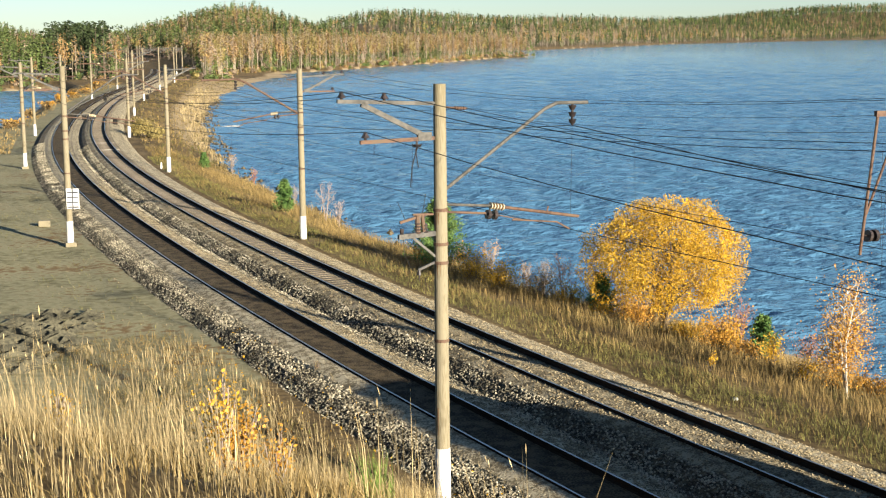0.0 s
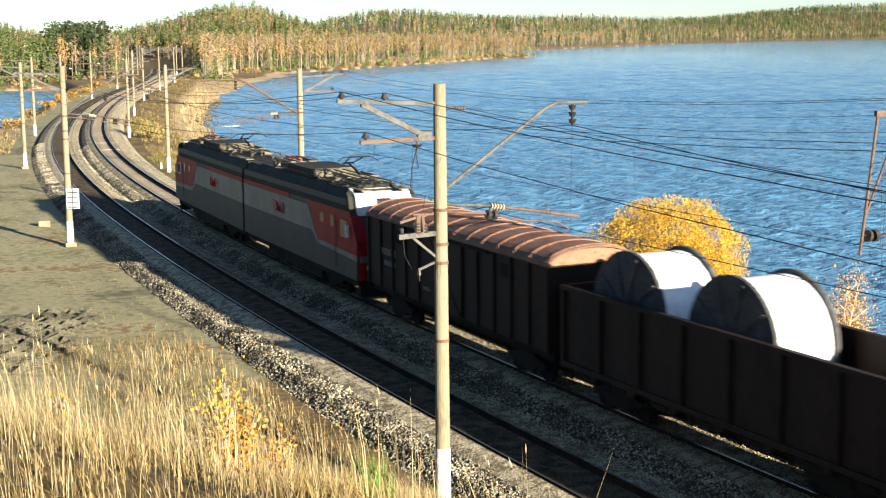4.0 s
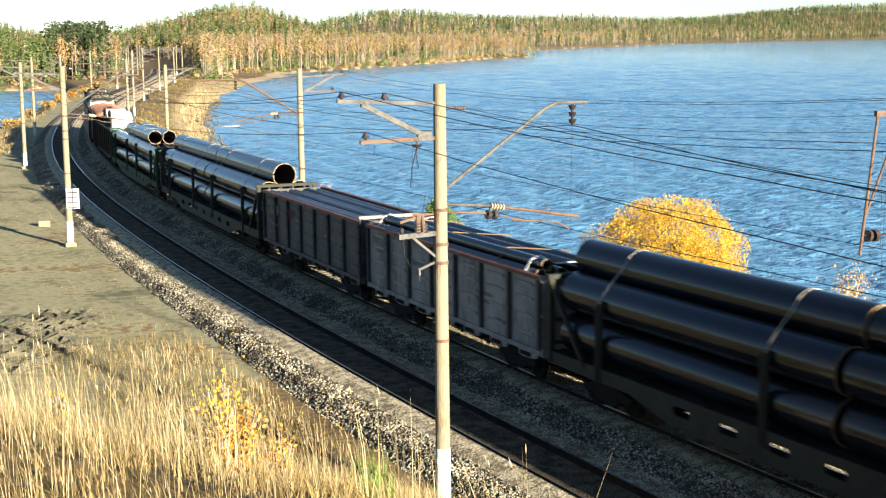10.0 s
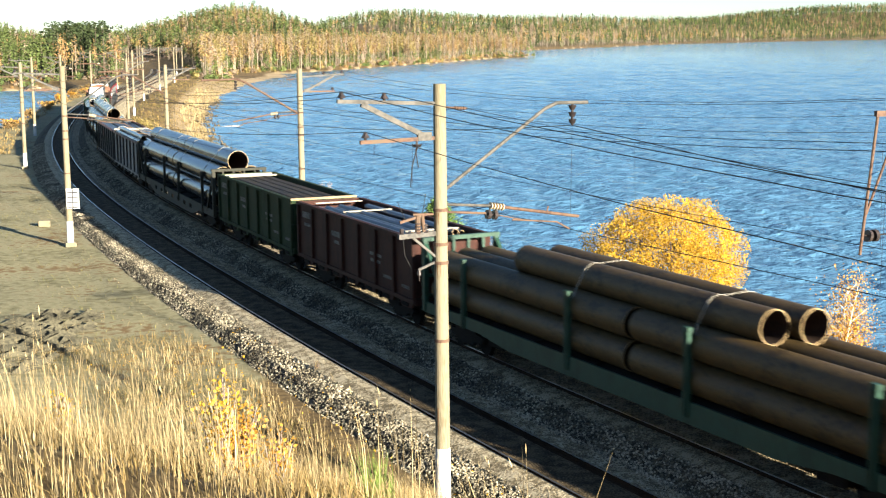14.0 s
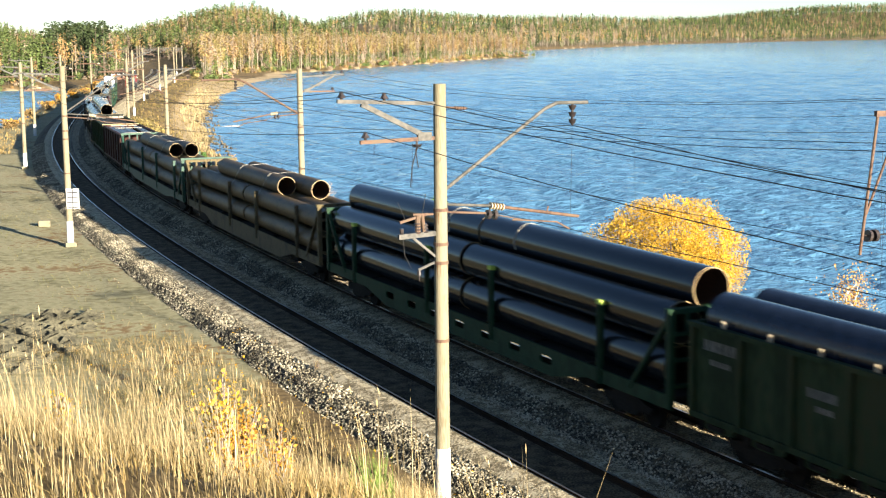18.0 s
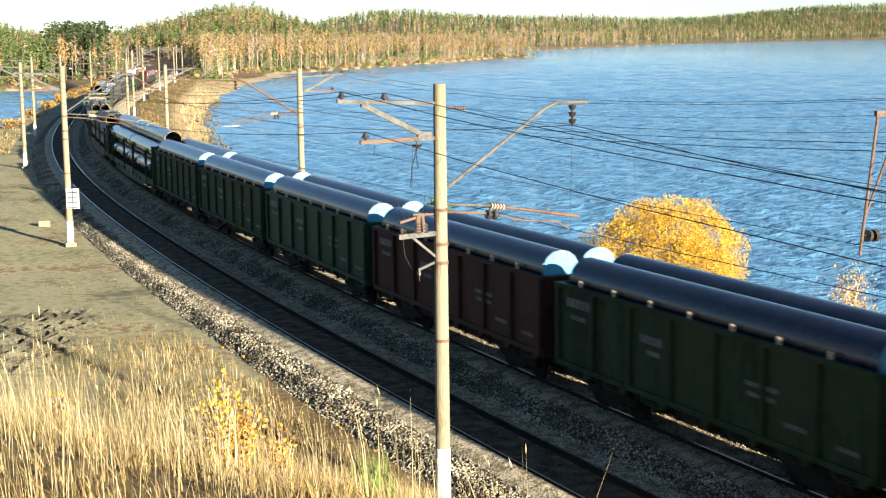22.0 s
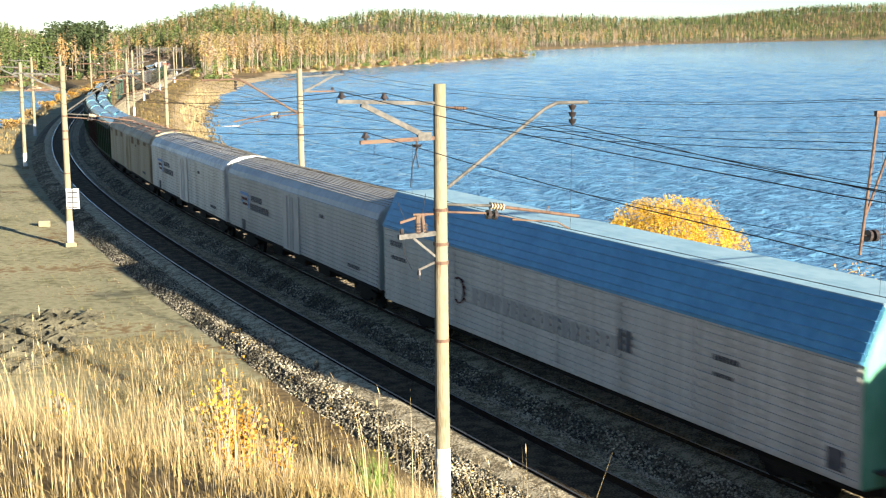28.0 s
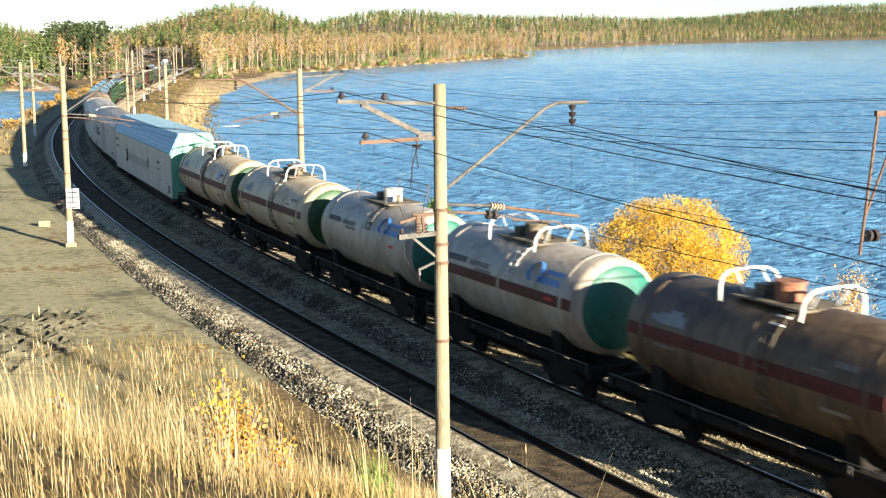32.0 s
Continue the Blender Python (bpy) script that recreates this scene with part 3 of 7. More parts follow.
ALL = sorted({p for _, _, sec in BEDS for p in sec})
stones("ballast_stones", 40000, -8, 130, 6.0, 8.2, ALL, 0.046, "grey crushed stones heaped along the near track")
stones("ballast_stones", 17000, -8, 120, 1.55, 2.6, ALL, 0.046, "grey crushed stones between the two tracks")
stones("gravel_stones", 17000, -10, 60, -2.9, 1.5, ALL, 0.036, "small gravel stones on the far track bed", 0.005, "pebble")
stones("gravel_stones", 9000, -10, 80, 2.6, 3.45, ALL, 0.03, "small gravel stones on the near track bed", 0.005, "pebble")
# rocks along the waterline
rs = rng.uniform(40, 300, 700)
ro = -np.interp(rs, [a for a, b in SHORE], [b for a, b in SHORE]) + rng.normal(0, 0.8, 700)
rx, ry, rh = on_line(rs)
rx, ry = rx - ro * np.sin(rh), ry + ro * np.cos(rh)
rz = np.maximum(height(rx, ry), LAKE - 0.05)
rv = (OCT[None] * (rng.uniform(0.12, 0.42, (700, 1, 1)) * rng.uniform(0.6, 1.2, (700, 6, 3))) + np.stack([rx, ry, rz], 1)[:, None]).reshape(-1, 3)
tagged(raw("shore_rocks", rv.tolist(), (OCT_F[None] + 6 * np.arange(700)[:, None, None]).reshape(-1, 3).tolist(), M["coarse"]), "dark rocks along the lake's waterline", "rocks", kind="stuff")
# loose stones strewn over the dirt flat
fs, fo = 6 + 90 * rng.random(1500) ** 1.4, 8.1 + 13 * rng.random(1500) ** 2
fx, fy, fh = on_line(fs)
fx, fy = fx - fo * np.sin(fh), fy + fo * np.cos(fh)
fz = height(fx, fy)
fv = (OCT[None] * (rng.uniform(0.012, 0.032, (1500, 1, 1)) * rng.uniform(0.6, 1.2, (1500, 6, 3))) + np.stack([fx, fy, fz + 0.015], 1)[:, None]).reshape(-1, 3)
tagged(raw("loose_stones", fv.tolist(), (OCT_F[None] + 6 * np.arange(1500)[:, None, None]).reshape(-1, 3).tolist(), M["pebble"]), "pale stones strewn over the trodden dirt", "stones", kind="stuff")

# ridges of turned soil on the dirt flat
cx, cy = rng.uniform(-17.8, -13.2, 230), rng.uniform(46.5, 60, 230)
k = (np.hypot((cx + 16.2) / 2.2, (cy - 53) / 6.5) < 1)
cx, cy = cx[k], cy[k]
cn = len(cx)
cz = height(cx, cy)
turn = 0.55 + 0.3 * rng.normal(size=cn) + (cy - 53) * 0.05
cv = OCT[None] * np.stack([rng.uniform(0.2, 1.0, cn), rng.uniform(0.1, 0.22, cn), rng.uniform(0.1, 0.26, cn)], 1)[:, None] * rng.uniform(0.7, 1.2, (cn, 6, 3))
cv = np.stack([cv[:, :, 0] * np.cos(turn)[:, None] - cv[:, :, 1] * np.sin(turn)[:, None] + cx[:, None], cv[:, :, 0] * np.sin(turn)[:, None] + cv[:, :, 1] * np.cos(turn)[:, None] + cy[:, None], cv[:, :, 2] + cz[:, None] + 0.05], 2).reshape(-1, 3)
tagged(raw("soil_clods", cv.tolist(), (OCT_F[None] + 6 * np.arange(cn)[:, None, None]).reshape(-1, 3).tolist(), M["soil"]), "dark ridges of turned soil on the dirt flat", "soil", kind="stuff")

# ---- vegetation ----
def quads(c, size, rng, aspect=0.7, up=0.0):
    """Small leaf faces of random tilt about the centres c."""
    n = len(c)
    d = rng.normal(size=(n, 3))
    d[:, 2] += up
    d /= np.linalg.norm(d, axis=1)[:, None] + 1e-9
    e = np.cross(d, rng.normal(size=(n, 3)))
    e /= np.linalg.norm(e, axis=1)[:, None] + 1e-9
    f = np.cross(d, e)
    s = (size * rng.uniform(0.6, 1.3, n))[:, None]
    a, b = e * s, f * s * aspect
    v = np.stack([c - a * 0.5, c + b * 0.5, c + a * 0.5, c - b * 0.5], 1).reshape(-1, 3)
    return v, np.arange(4 * n).reshape(n, 4)


def leafy(name, c, size, rng, mat, parent, label="", aspect=0.7):
    v, f = quads(c, size, rng, aspect)
    ob = raw(name, v.tolist(), f.tolist(), mat, parent)
    if label:
        ob["label"] = label
    return ob


def ball(n, rng, shell=0.35):
    d = rng.normal(size=(n, 3))
    d /= np.linalg.norm(d, axis=1)[:, None]
    return d * (rng.random(n)[:, None] ** shell)


def stem_tree(name, x, y, z, h, label, category, mat_bark, seed, trunks=1, lean=0.15, limbs=8, r0=0.09, first=0.25, reach=0.45):
    """Tapered trunk or trunks with limbs; returns the thing and the limb tips."""
    g = np.random.default_rng(seed)
    tree = tagged(new(name), label, category)
    tree.location = (x, y, z)
    tips = []
    for k in range(trunks):
        a = g.uniform(0, math.tau)
        top = Vector((math.cos(a) * lean * h * (0.4 + k * 0.3), math.sin(a) * lean * h * (0.4 + k * 0.3), h * g.uniform(0.8, 0.95)))
        bm = bmesh.new()
        mid = top * 0.5 + Vector((g.normal() * 0.05 * h, g.normal() * 0.05 * h, 0))
        rod(bm, (0, 0, -0.3), mid, r0, r0 * 0.6, 8)
        rod(bm, mid, top, r0 * 0.6, r0 * 0.15, 7)
        tips.append(np.array(top))
        for i in range(limbs):
            t = first + (1 - first) * (i + 0.5) / limbs
            base = mid * (t * 2) if t < 0.5 else mid + (top - mid) * (t * 2 - 1)
            b = g.uniform(0, math.tau)
            ln = h * reach * (1.05 - 0.6 * t) * g.uniform(0.7, 1.2)
            tip = base + Vector((math.cos(b) * ln, math.sin(b) * ln, ln * g.uniform(0.4, 0.9)))
            rod(bm, base, tip, r0 * 0.35, r0 * 0.08, 5)
            tips.append(np.array(tip))
        part("trunk", bm, mat_bark, tree)
    return tree, np.array(tips), g


def zat(x, y):
    return float(height([x], [y])[0])


# the round yellow willow on the shore
x, y = 9.65, 59.6
z = zat(x, y)
tree, tips, g = stem_tree("willow_tree", x, y, z, 4.6, "round golden-yellow willow tree on the lake shore", "tree", M["bark"], 3, 4, 0.3, 9, 0.13, 0.2, 0.5)
c = ball(96000, g, 0.3)
rad = np.array([1.0 + 0.16 * noise.noise(Vector(q) * 2.1) + 0.1 * noise.noise(Vector(q) * 5.0) for q in c])
c = c * rad[:, None] * (3.65, 3.4, 2.92) + (0, 0, 2.95)
c = c[(c[:, 2] > 0.45 + 0.8 * np.abs(np.sin(c[:, 0] * 1.3)))]
gap = np.array([noise.noise(Vector(q) * 0.9 + Vector((3, 1, 7))) for q in c])
low = np.clip((2.6 - c[:, 2]) / 1.8, 0, 1)
keep = gap > -0.22 + low * 0.3
leafy("crown", c[keep], 0.073, g, M["yellow"], tree, "dense golden-yellow leaves")


def bush(x, y, h, w, mat, label, seed, n=1500, size=0.1, bark=None):
    g = np.random.default_rng(seed)
    b = tagged(new("shrub"), label, "shrub", "shrubs on the bank")
    b.location = (x, y, zat(x, y))
    bm = bmesh.new()
    ends = []
    for i in range(11):
        a = g.uniform(0, math.tau)
        q = w * 0.5 * g.uniform(0.2, 1)
        e = Vector((math.cos(a) * q, math.sin(a) * q, h * g.uniform(0.6, 1)))
        rod(bm, (0, 0, -0.1), e, 0.02, 0.006, 5)
        ends.append(np.array(e))
    part("stem_clump", bm, bark or M["bark"], b)
    ends = np.array(ends)
    k = g.integers(0, len(ends), n)
    t = g.uniform(0.3, 1.05, n)[:, None]
    c = ends[k] * t + g.normal(size=(n, 3)) * (0.11 * w, 0.11 * w, 0.09 * h)
    c[:, 2] = np.maximum(c[:, 2], 0.05)
    leafy("foliage", c, size, g, mat, b)
    return b


def bare(x, y, h, mat, label, seed, n=40, leaves=0, leafmat=None):
    """A thin, nearly leafless bush or sapling."""
    g = np.random.default_rng(seed)
    b = tagged(new("bare_bush"), label, "bush", "bare bushes")
    b.location = (x, y, zat(x, y))
    bm = bmesh.new()
    pts = []
    for k in range(5):
        a = g.uniform(0, math.tau)
        top = Vector((math.cos(a) * h * 0.16, math.sin(a) * h * 0.16, h * g.uniform(0.75, 1)))
        rod(bm, (0, 0, -0.1), top, 0.022, 0.006, 5)
        for i in range(n // 5):
            t = g.uniform(0.25, 0.95)
            base = top * t
            a = g.uniform(0, math.tau)
            l_ = h * 0.32 * (1.1 - t)
            e = base + Vector((math.cos(a) * l_, math.sin(a) * l_, l_ * g.uniform(0.6, 1.6)))
            rod(bm, base, e, 0.011, 0.004, 3)
            pts.append(np.array(e))
            for j in range(2):
                e2 = base.lerp(e, g.uniform(0.4, 0.9))
                a = g.uniform(0, math.tau)
                rod(bm, e2, e2 + Vector((math.cos(a), math.sin(a), g.uniform(0.5, 1.6))) * l_ * 0.45, 0.007, 0.003, 3)
    part("branchwork", bm, mat, b)
    if leaves:
        pts = np.array(pts)
        c = pts[g.integers(0, len(pts), leaves)] + g.normal(size=(leaves, 3)) * 0.12 * h * 0.4
        leafy("foliage", c, 0.08, g, leafmat, b)
    return b


def pine(x, y, h, w, label, seed):
    g = np.random.default_rng(seed)
    t = tagged(new("pine_tree"), label, "tree", "young pines")
    t.location = (x, y, zat(x, y))
    bm = bmesh.new()
    rod(bm, (0, 0, -0.2), (0, 0, h), 0.06 * h / 2.5, 0.01, 7)
    cs = []
    for i in range(int(h * 7)):
        q = (i + 0.5) / (h * 7)
        ln = w * 0.5 * (1 - q) ** 0.75 * g.uniform(0.75, 1.15) + 0.08
        a = g.uniform(0, math.tau)
        for k in range(3):
            b = a + k * math.tau / 3 + g.normal() * 0.25
            base = Vector((0, 0, h * (0.06 + 0.92 * q)))
            e = base + Vector((math.cos(b) * ln, math.sin(b) * ln, ln * 0.35))
            rod(bm, base, e, 0.012, 0.004, 4)
            m = 60 + int(36 * h)
            u = g.uniform(0.1, 1.05, (m, 1))
            cs.append(np.array(base) + (np.array(e) - np.array(base)) * u + g.normal(size=(m, 3)) * 0.06 * (0.5 + h / 3.5))
    part("trunk", bm, M["bark"], t)
    leafy("needles", np.concatenate(cs), 0.16, g, M["needles"], t, "green needle sprays", 0.28)


pine(-0.2, 72.3, 3.9, 3.4, "young green pine on the bank behind a pole", 21)
pine(-10.9, 95.2, 2.3, 1.5, "small green pine on the grassy bank", 22)
pine(7.1, 61.4, 1.9, 1.5, "small green pine beside the willow", 23)
pine(12.8, 54.4, 1.75, 1.5, "small green pine near the water's edge", 24)
pine(-23.0, 133.5, 1.6, 1.1, "tiny green pine on the dry bank", 25)

# a young birch by the water with thin orange leaves
x, y = 13.5, 45.1
tree, tips, g = stem_tree("birch_tree", x, y, zat(x, y), 4.15, "slim white-barked birch with sparse orange leaves", "tree", M["birchbark"], 8, 2, 0.07, 12, 0.055, 0.2, 0.28)
k = g.integers(0, len(tips), 8500)
c = tips[k] * g.uniform(0.35, 1.05, (8500, 1)) + g.normal(size=(8500, 3)) * (0.24, 0.24, 0.36)
leafy("crown", c[c[:, 2] > 0.4], 0.065, g, M["orange"], tree, "thin orange leaves")
x, y = 15.6, 44.5
tree, tips, g = stem_tree("birch_tree", x, y, zat(x, y), 2.4, "low birch sapling with orange leaves", "tree", M["birchbark"], 9, 2, 0.2, 9, 0.03, 0.15, 0.35)
k = g.integers(0, len(tips), 1000)
leafy("crown", tips[k] * g.uniform(0.5, 1.05, (1000, 1)) + g.normal(size=(1000, 3)) * 0.2, 0.09, g, M["orange"], tree, "orange leaves")

for i, (x, y, h, w, key, lab, n) in enumerate([
        (8.2, 57.3, 1.5, 2.2, "orange", "orange-leaved shrub at the willow's foot", 1700), (10.7, 53.2, 1.7, 2.0, "orange", "rust-orange shrub on the bank", 1700),
        (11.6, 55.6, 1.3, 2.2, "yellow", "yellowing shrub under the willow", 1100), (8.9, 58.9, 1.2, 2.0, "ochre", "brownish shrub on the bank", 900),
        (12.3, 50.8, 1.3, 1.0, "yellow", "slender yellow-leaved shrub on the bank", 500), (2.8, 65.8, 1.7, 2.8, "yellow", "low yellow shrub on the bank", 1700),
        (1.65, 68.3, 1.9, 2.6, "yellow", "low golden shrub on the bank", 1500), (4.5, 64.0, 1.4, 2.8, "ochre", "low ochre scrub on the bank", 1400),
        (-0.8, 74.5, 1.0, 2.2, "yellow", "yellow scrub below the pine", 800), (-37.2, 171.4, 2.0, 3.6, "faryellow", "yellow-green willow shrub by the track", 1800),
        (-34.5, 166.0, 1.4, 3.0, "faryellow", "yellowing scrub on the causeway bank", 1000), (14.8, 55.2, 1.5, 1.5, "redtwig", "reddish thin shrub by the water", 420),
        (12.5, 47.0, 0.8, 1.0, "yellow", "small yellow shrub in the grass", 260), (9.3, 47.2, 0.7, 0.5, "yellow", "small yellow sprig beside the gravel", 130),
        (16.5, 41.5, 1.0, 1.3, "orange", "orange-leaved scrub at the bank's foot", 600), (6.8, 59.6, 0.8, 1.2, "yellow", "yellow sprigs in dry grass", 350), (5.9, 62.8, 1.1, 2.2, "yellow", "yellowing scrub between pine and willow", 1000),
        (10.0, 55.4, 1.0, 1.8, "yellow", "low golden scrub below the willow", 900), (11.6, 51.9, 0.9, 1.6, "orange", "low orange scrub in dry grass", 700), (13.2, 48.9, 0.8, 1.5, "ochre", "withered ochre scrub beside the birch", 600), (14.6, 46.0, 0.9, 1.6, "orange", "orange-leaved scrub under the birch", 700)]):
    bush(x, y, h, w, M[key], lab, 40 + i, int(n * 1.5), 0.075 if y < 100 else 0.2)
for i, (x, y, h, key, lab, lv) in enumerate([
        (-8.3, 97.4, 3.1, "twig", "pale leafless bush by the water", 0), (-7.2, 95.0, 2.2, "twig", "pale bare bush by the water", 0), (2.7, 77.3, 2.3, "twig", "thin sapling with a few orange leaves", 150),
        (4.6, 74.3, 1.7, "twig", "grey bare bush at the waterline", 50), (6.0, 67.8, 2.6, "redtwig", "reddish bare bush at the waterline", 60), (5.2, 70.6, 2.4, "twig", "tall bare bush at the waterline", 30),
        (1.0, 79.3, 1.6, "twig", "bare bush by the shore", 80), (-21.2, 139.2, 2.4, "twig", "pale bare scrub on the far bank", 60), (-12.3, 114.3, 2.2, "twig", "pale bare bush beside the water", 40),
        (12.9, 59.0, 2.2, "redtwig", "bare reddish bush beside the willow", 90), (-17.5, 128.0, 1.8, "redtwig", "reddish scrub on the shore", 50)]):
    bare(x, y, h, M[key], lab, 70 + i, 50, lv, M["orange"])

# orange scrub along the lagoon
for i in range(26):
    s = 150 + i * 8.5
    o = np.interp(s, [150, 176, 230, 330, 380], [14.5, 12.4, 11.5, 13.0, 17]) + 1.2 * math.sin(i * 2.1)
    x, y, _ = on_line(s, o)
    bush(float(x), float(y), 1.1 + 0.4 * math.sin(i * 1.7), 2.7, M["ochre" if i % 3 else "orange"], "orange-brown scrub along the lagoon bank", 100 + i, 420, 0.3)


# ---- grass ----
def blades(name, xs, ys, hgt, wid, mat, label, seed, lean=0.25, plume=0.0):
    g = np.random.default_rng(seed)
    n = len(xs)
    zs = height(xs, ys)
    h = hgt * g.uniform(0.55, 1.25, n)
    a = g.uniform(0, math.tau, n)
    w = wid * g.uniform(0.7, 1.3, n)
    bx, by = np.cos(a), np.sin(a)
    l1 = lean * g.normal(size=(n, 2)) * h[:, None] * 0.5 + np.array([-0.07, 0.04]) * h[:, None]
    base = np.stack([xs, ys, zs - 0.05], 1)
    mid = base + np.stack([l1[:, 0] * 0.4, l1[:, 1] * 0.4, h * 0.55], 1)
    tip = base + np.stack([l1[:, 0] * 1.3, l1[:, 1] * 1.3, h], 1)
    side = np.stack([bx, by, np.zeros(n)], 1) * (w / 2)[:, None]
    v = np.stack([base - side, base + side, mid + side * 0.75, mid - side * 0.75, tip], 1)
    f = [q for i in range(n) for q in ((5 * i, 5 * i + 1, 5 * i + 2, 5 * i + 3), (5 * i + 3, 5 * i + 2, 5 * i + 4))]
    v = v.reshape(-1, 3).tolist()
    if plume:
        k = np.nonzero(g.random(n) < plume)[0]
        m = len(v)
        for j in k:
            t, d = tip[j], (tip[j] - mid[j])
            d = d / (np.linalg.norm(d) + 1e-9)
            ln, ww = 0.1 * hgt, 1.6 * w[j]
            q = np.array([bx[j], by[j], 0]) * ww
            p0 = t - d * ln * 0.5
            v += [tuple(p0), tuple(p0 + d * ln * 0.5 + q * 0.5), tuple(p0 + d * ln), tuple(p0 + d * ln * 0.5 - q * 0.5)]
            f.append((m, m + 1, m + 2, m + 3))
            m += 4
    return tagged(raw(name, v, f, mat), label, "grass", kind="stuff")


def slope_points(n, y0, y1, seed, power=1.0):
    """Places on the hillside before the camera, in tufts, down to its foot."""
    g = np.random.default_rng(seed)
    y = np.sqrt(g.uniform(y0 ** 2, y1 ** 2, n))
    x = y * g.uniform(-0.36, 0.2, n)
    tuft = np.array([noise.noise((a * 0.9, b * 0.6, 2.0)) for a, b in zip(x, y)])
    lift = height(x, y)
    keep = (tuft > g.uniform(-0.75, 0.35, n)) & (lift > -0.75)
    return x[keep], y[keep]


xs, ys = slope_points(31000, 9, 42, 11)
k = np.random.default_rng(8).random(len(xs)) < 1.0 - 0.72 * smooth(-0.17, -0.1, xs / ys)
xs, ys = xs[k], ys[k]
blades("dry_grass", xs, ys, 0.6, 0.008, M["straw"], "pale dry grass on the hillside", 12, 0.34, 0.04)
xs, ys = slope_points(4600, 11.5, 30, 17)
k = (np.random.default_rng(4).random(len(xs)) < np.exp(-((xs / ys + 0.2) / 0.06) ** 2) + 0.7 * np.exp(-((xs / ys + 0.3) / 0.03) ** 2) + 0.22)
xs, ys = xs[k], ys[k]
blades("tall_dry_grass", xs, ys, 1.35, 0.0095, M["straw"], "tall pale stalks with seed heads on the hillside", 18, 0.2, 0.3)
xs, ys = slope_points(26000, 8.5, 42, 13)
blades("low_dry_grass", xs, ys, 0.4, 0.014, M["golden"], "low golden-brown dry grass on the hillside", 14, 0.6)
xs, ys = slope_points(8000, 8.5, 42, 19)
blades("weedy_grass", xs, ys, 0.3, 0.018, M["bankgrass"], "brown withered weeds on the hillside", 20, 0.7)


def strip(n, s0, s1, o0, o1, seed, tuft=0.5):
    g = np.random.default_rng(seed)
    s = s0 + (s1 - s0) * g.random(n) ** 1.35
    o = g.uniform(o0, o1, n)
    x, y, h = on_line(s)
    x, y = x - o * np.sin(h), y + o * np.cos(h)
    t = np.array([noise.noise((a * 0.45, b * 0.45, 5.0)) for a, b in zip(x, y)])
    k = t > g.uniform(-0.9, tuft, n)
    return x[k], y[k]


def above_water(x, y):
    k = height(x, y) > LAKE + 0.1
    return x[k], y[k]


blades("bank_grass", *above_water(*strip(64000, -14, 120, -15.5, -4.3, 31, 0.25)), 0.4, 0.017, M["bankgrass"], "golden-brown dry grass on the lake bank", 32, 0.5)
blades("pale_bank_grass", *above_water(*strip(13000, -14, 100, -15.5, -7.5, 33, 0.1)), 0.62, 0.02, M["golden"], "pale dry grass on the lake bank", 34, 0.5)
blades("tufted_bank_grass", *above_water(*strip(15000, -14, 100, -14.5, -6.5, 51, -0.25)), 0.75, 0.014, M["golden"], "tall red-brown tufts on the lake bank", 52, 0.35)
blades("green_grass", *above_water(*strip(36000, -14, 110, -6.2, -3.75, 35, 0.2)), 0.22, 0.014, M["greengrass"], "fading green grass beside the far track", 36, 0.5)
blades("far_bank_grass", *above_water(*strip(26000, 110, 430, -26, -4.5, 37, 0.6)), 0.45, 0.07, M["bankgrass"], "pale dry grass along the causeway", 38, 0.5)
blades("reeds", *above_water(*strip(5000, 60, 330, -19, -12, 43, 0.0)), 0.9, 0.06, M["straw"], "pale reeds along the lake shore", 44, 0.3)
blades("lagoon_grass", *above_water(*strip(4000, 120, 380, 9.5, 15, 39, 0.2)), 0.4, 0.08, M["golden"], "brown grass along the lagoon bank", 40, 0.5)
blades("weeds", *strip(900, 5, 70, 7.9, 12, 41, -0.2), 0.16, 0.03, M["greengrass"], "small green weeds on the dirt flat", 42, 0.8)

x, y = strip(15000, -14, 24, 8.0, 14.0, 45, 0.35)
k = height(x, y) > -1.6
blades("slope_foot_grass", x[k], y[k], 0.3, 0.02, M["bankgrass"], "brown withered grass at the slope's foot", 46, 0.8)
x, y = strip(5000, -14, 22, 8.0, 13.0, 47, 0.1)
blades("slope_foot_stalks", x, y, 0.62, 0.013, M["straw"], "thin pale stalks at the slope's foot", 48, 0.3)
# yellow-leaved saplings and a green shoot in the foreground grass
for i, (x, y, h, key, n, lab) in enumerate([(-2.95, 17.8, 1.4, "yellow", 700, "slender sapling with yellow leaves in dry grass"), (-2.6, 16.6, 1.0, "orange", 900, "orange-leaved sapling in dry grass"), (-5.6, 19.5, 0.8, "yellow", 200, "small yellow sapling in dry grass"),
                                          (0.78, 23.0, 0.7, "yellow", 60, "small yellow sapling beside the ballast"), (-2.2, 17.5, 0.8, "orange", 320, "low orange-leaved shrub in dry grass"),
                                          (-5.9, 20.5, 0.7, "orange", 70, "low orange sapling in dry grass")]):
    b = bush(x, y, h, 0.75 if n > 600 else 0.55, M[key], lab, 140 + i, n, 0.055, M["twig"])
g = np.random.default_rng(66)
blades("green_shoots", -0.86 + g.normal(size=170) * 0.12, 17.0 + g.normal(size=170) * 0.2, 0.72, 0.012, M["shoot"], "clump of green shoots among dry stalks", 67, 0.22)
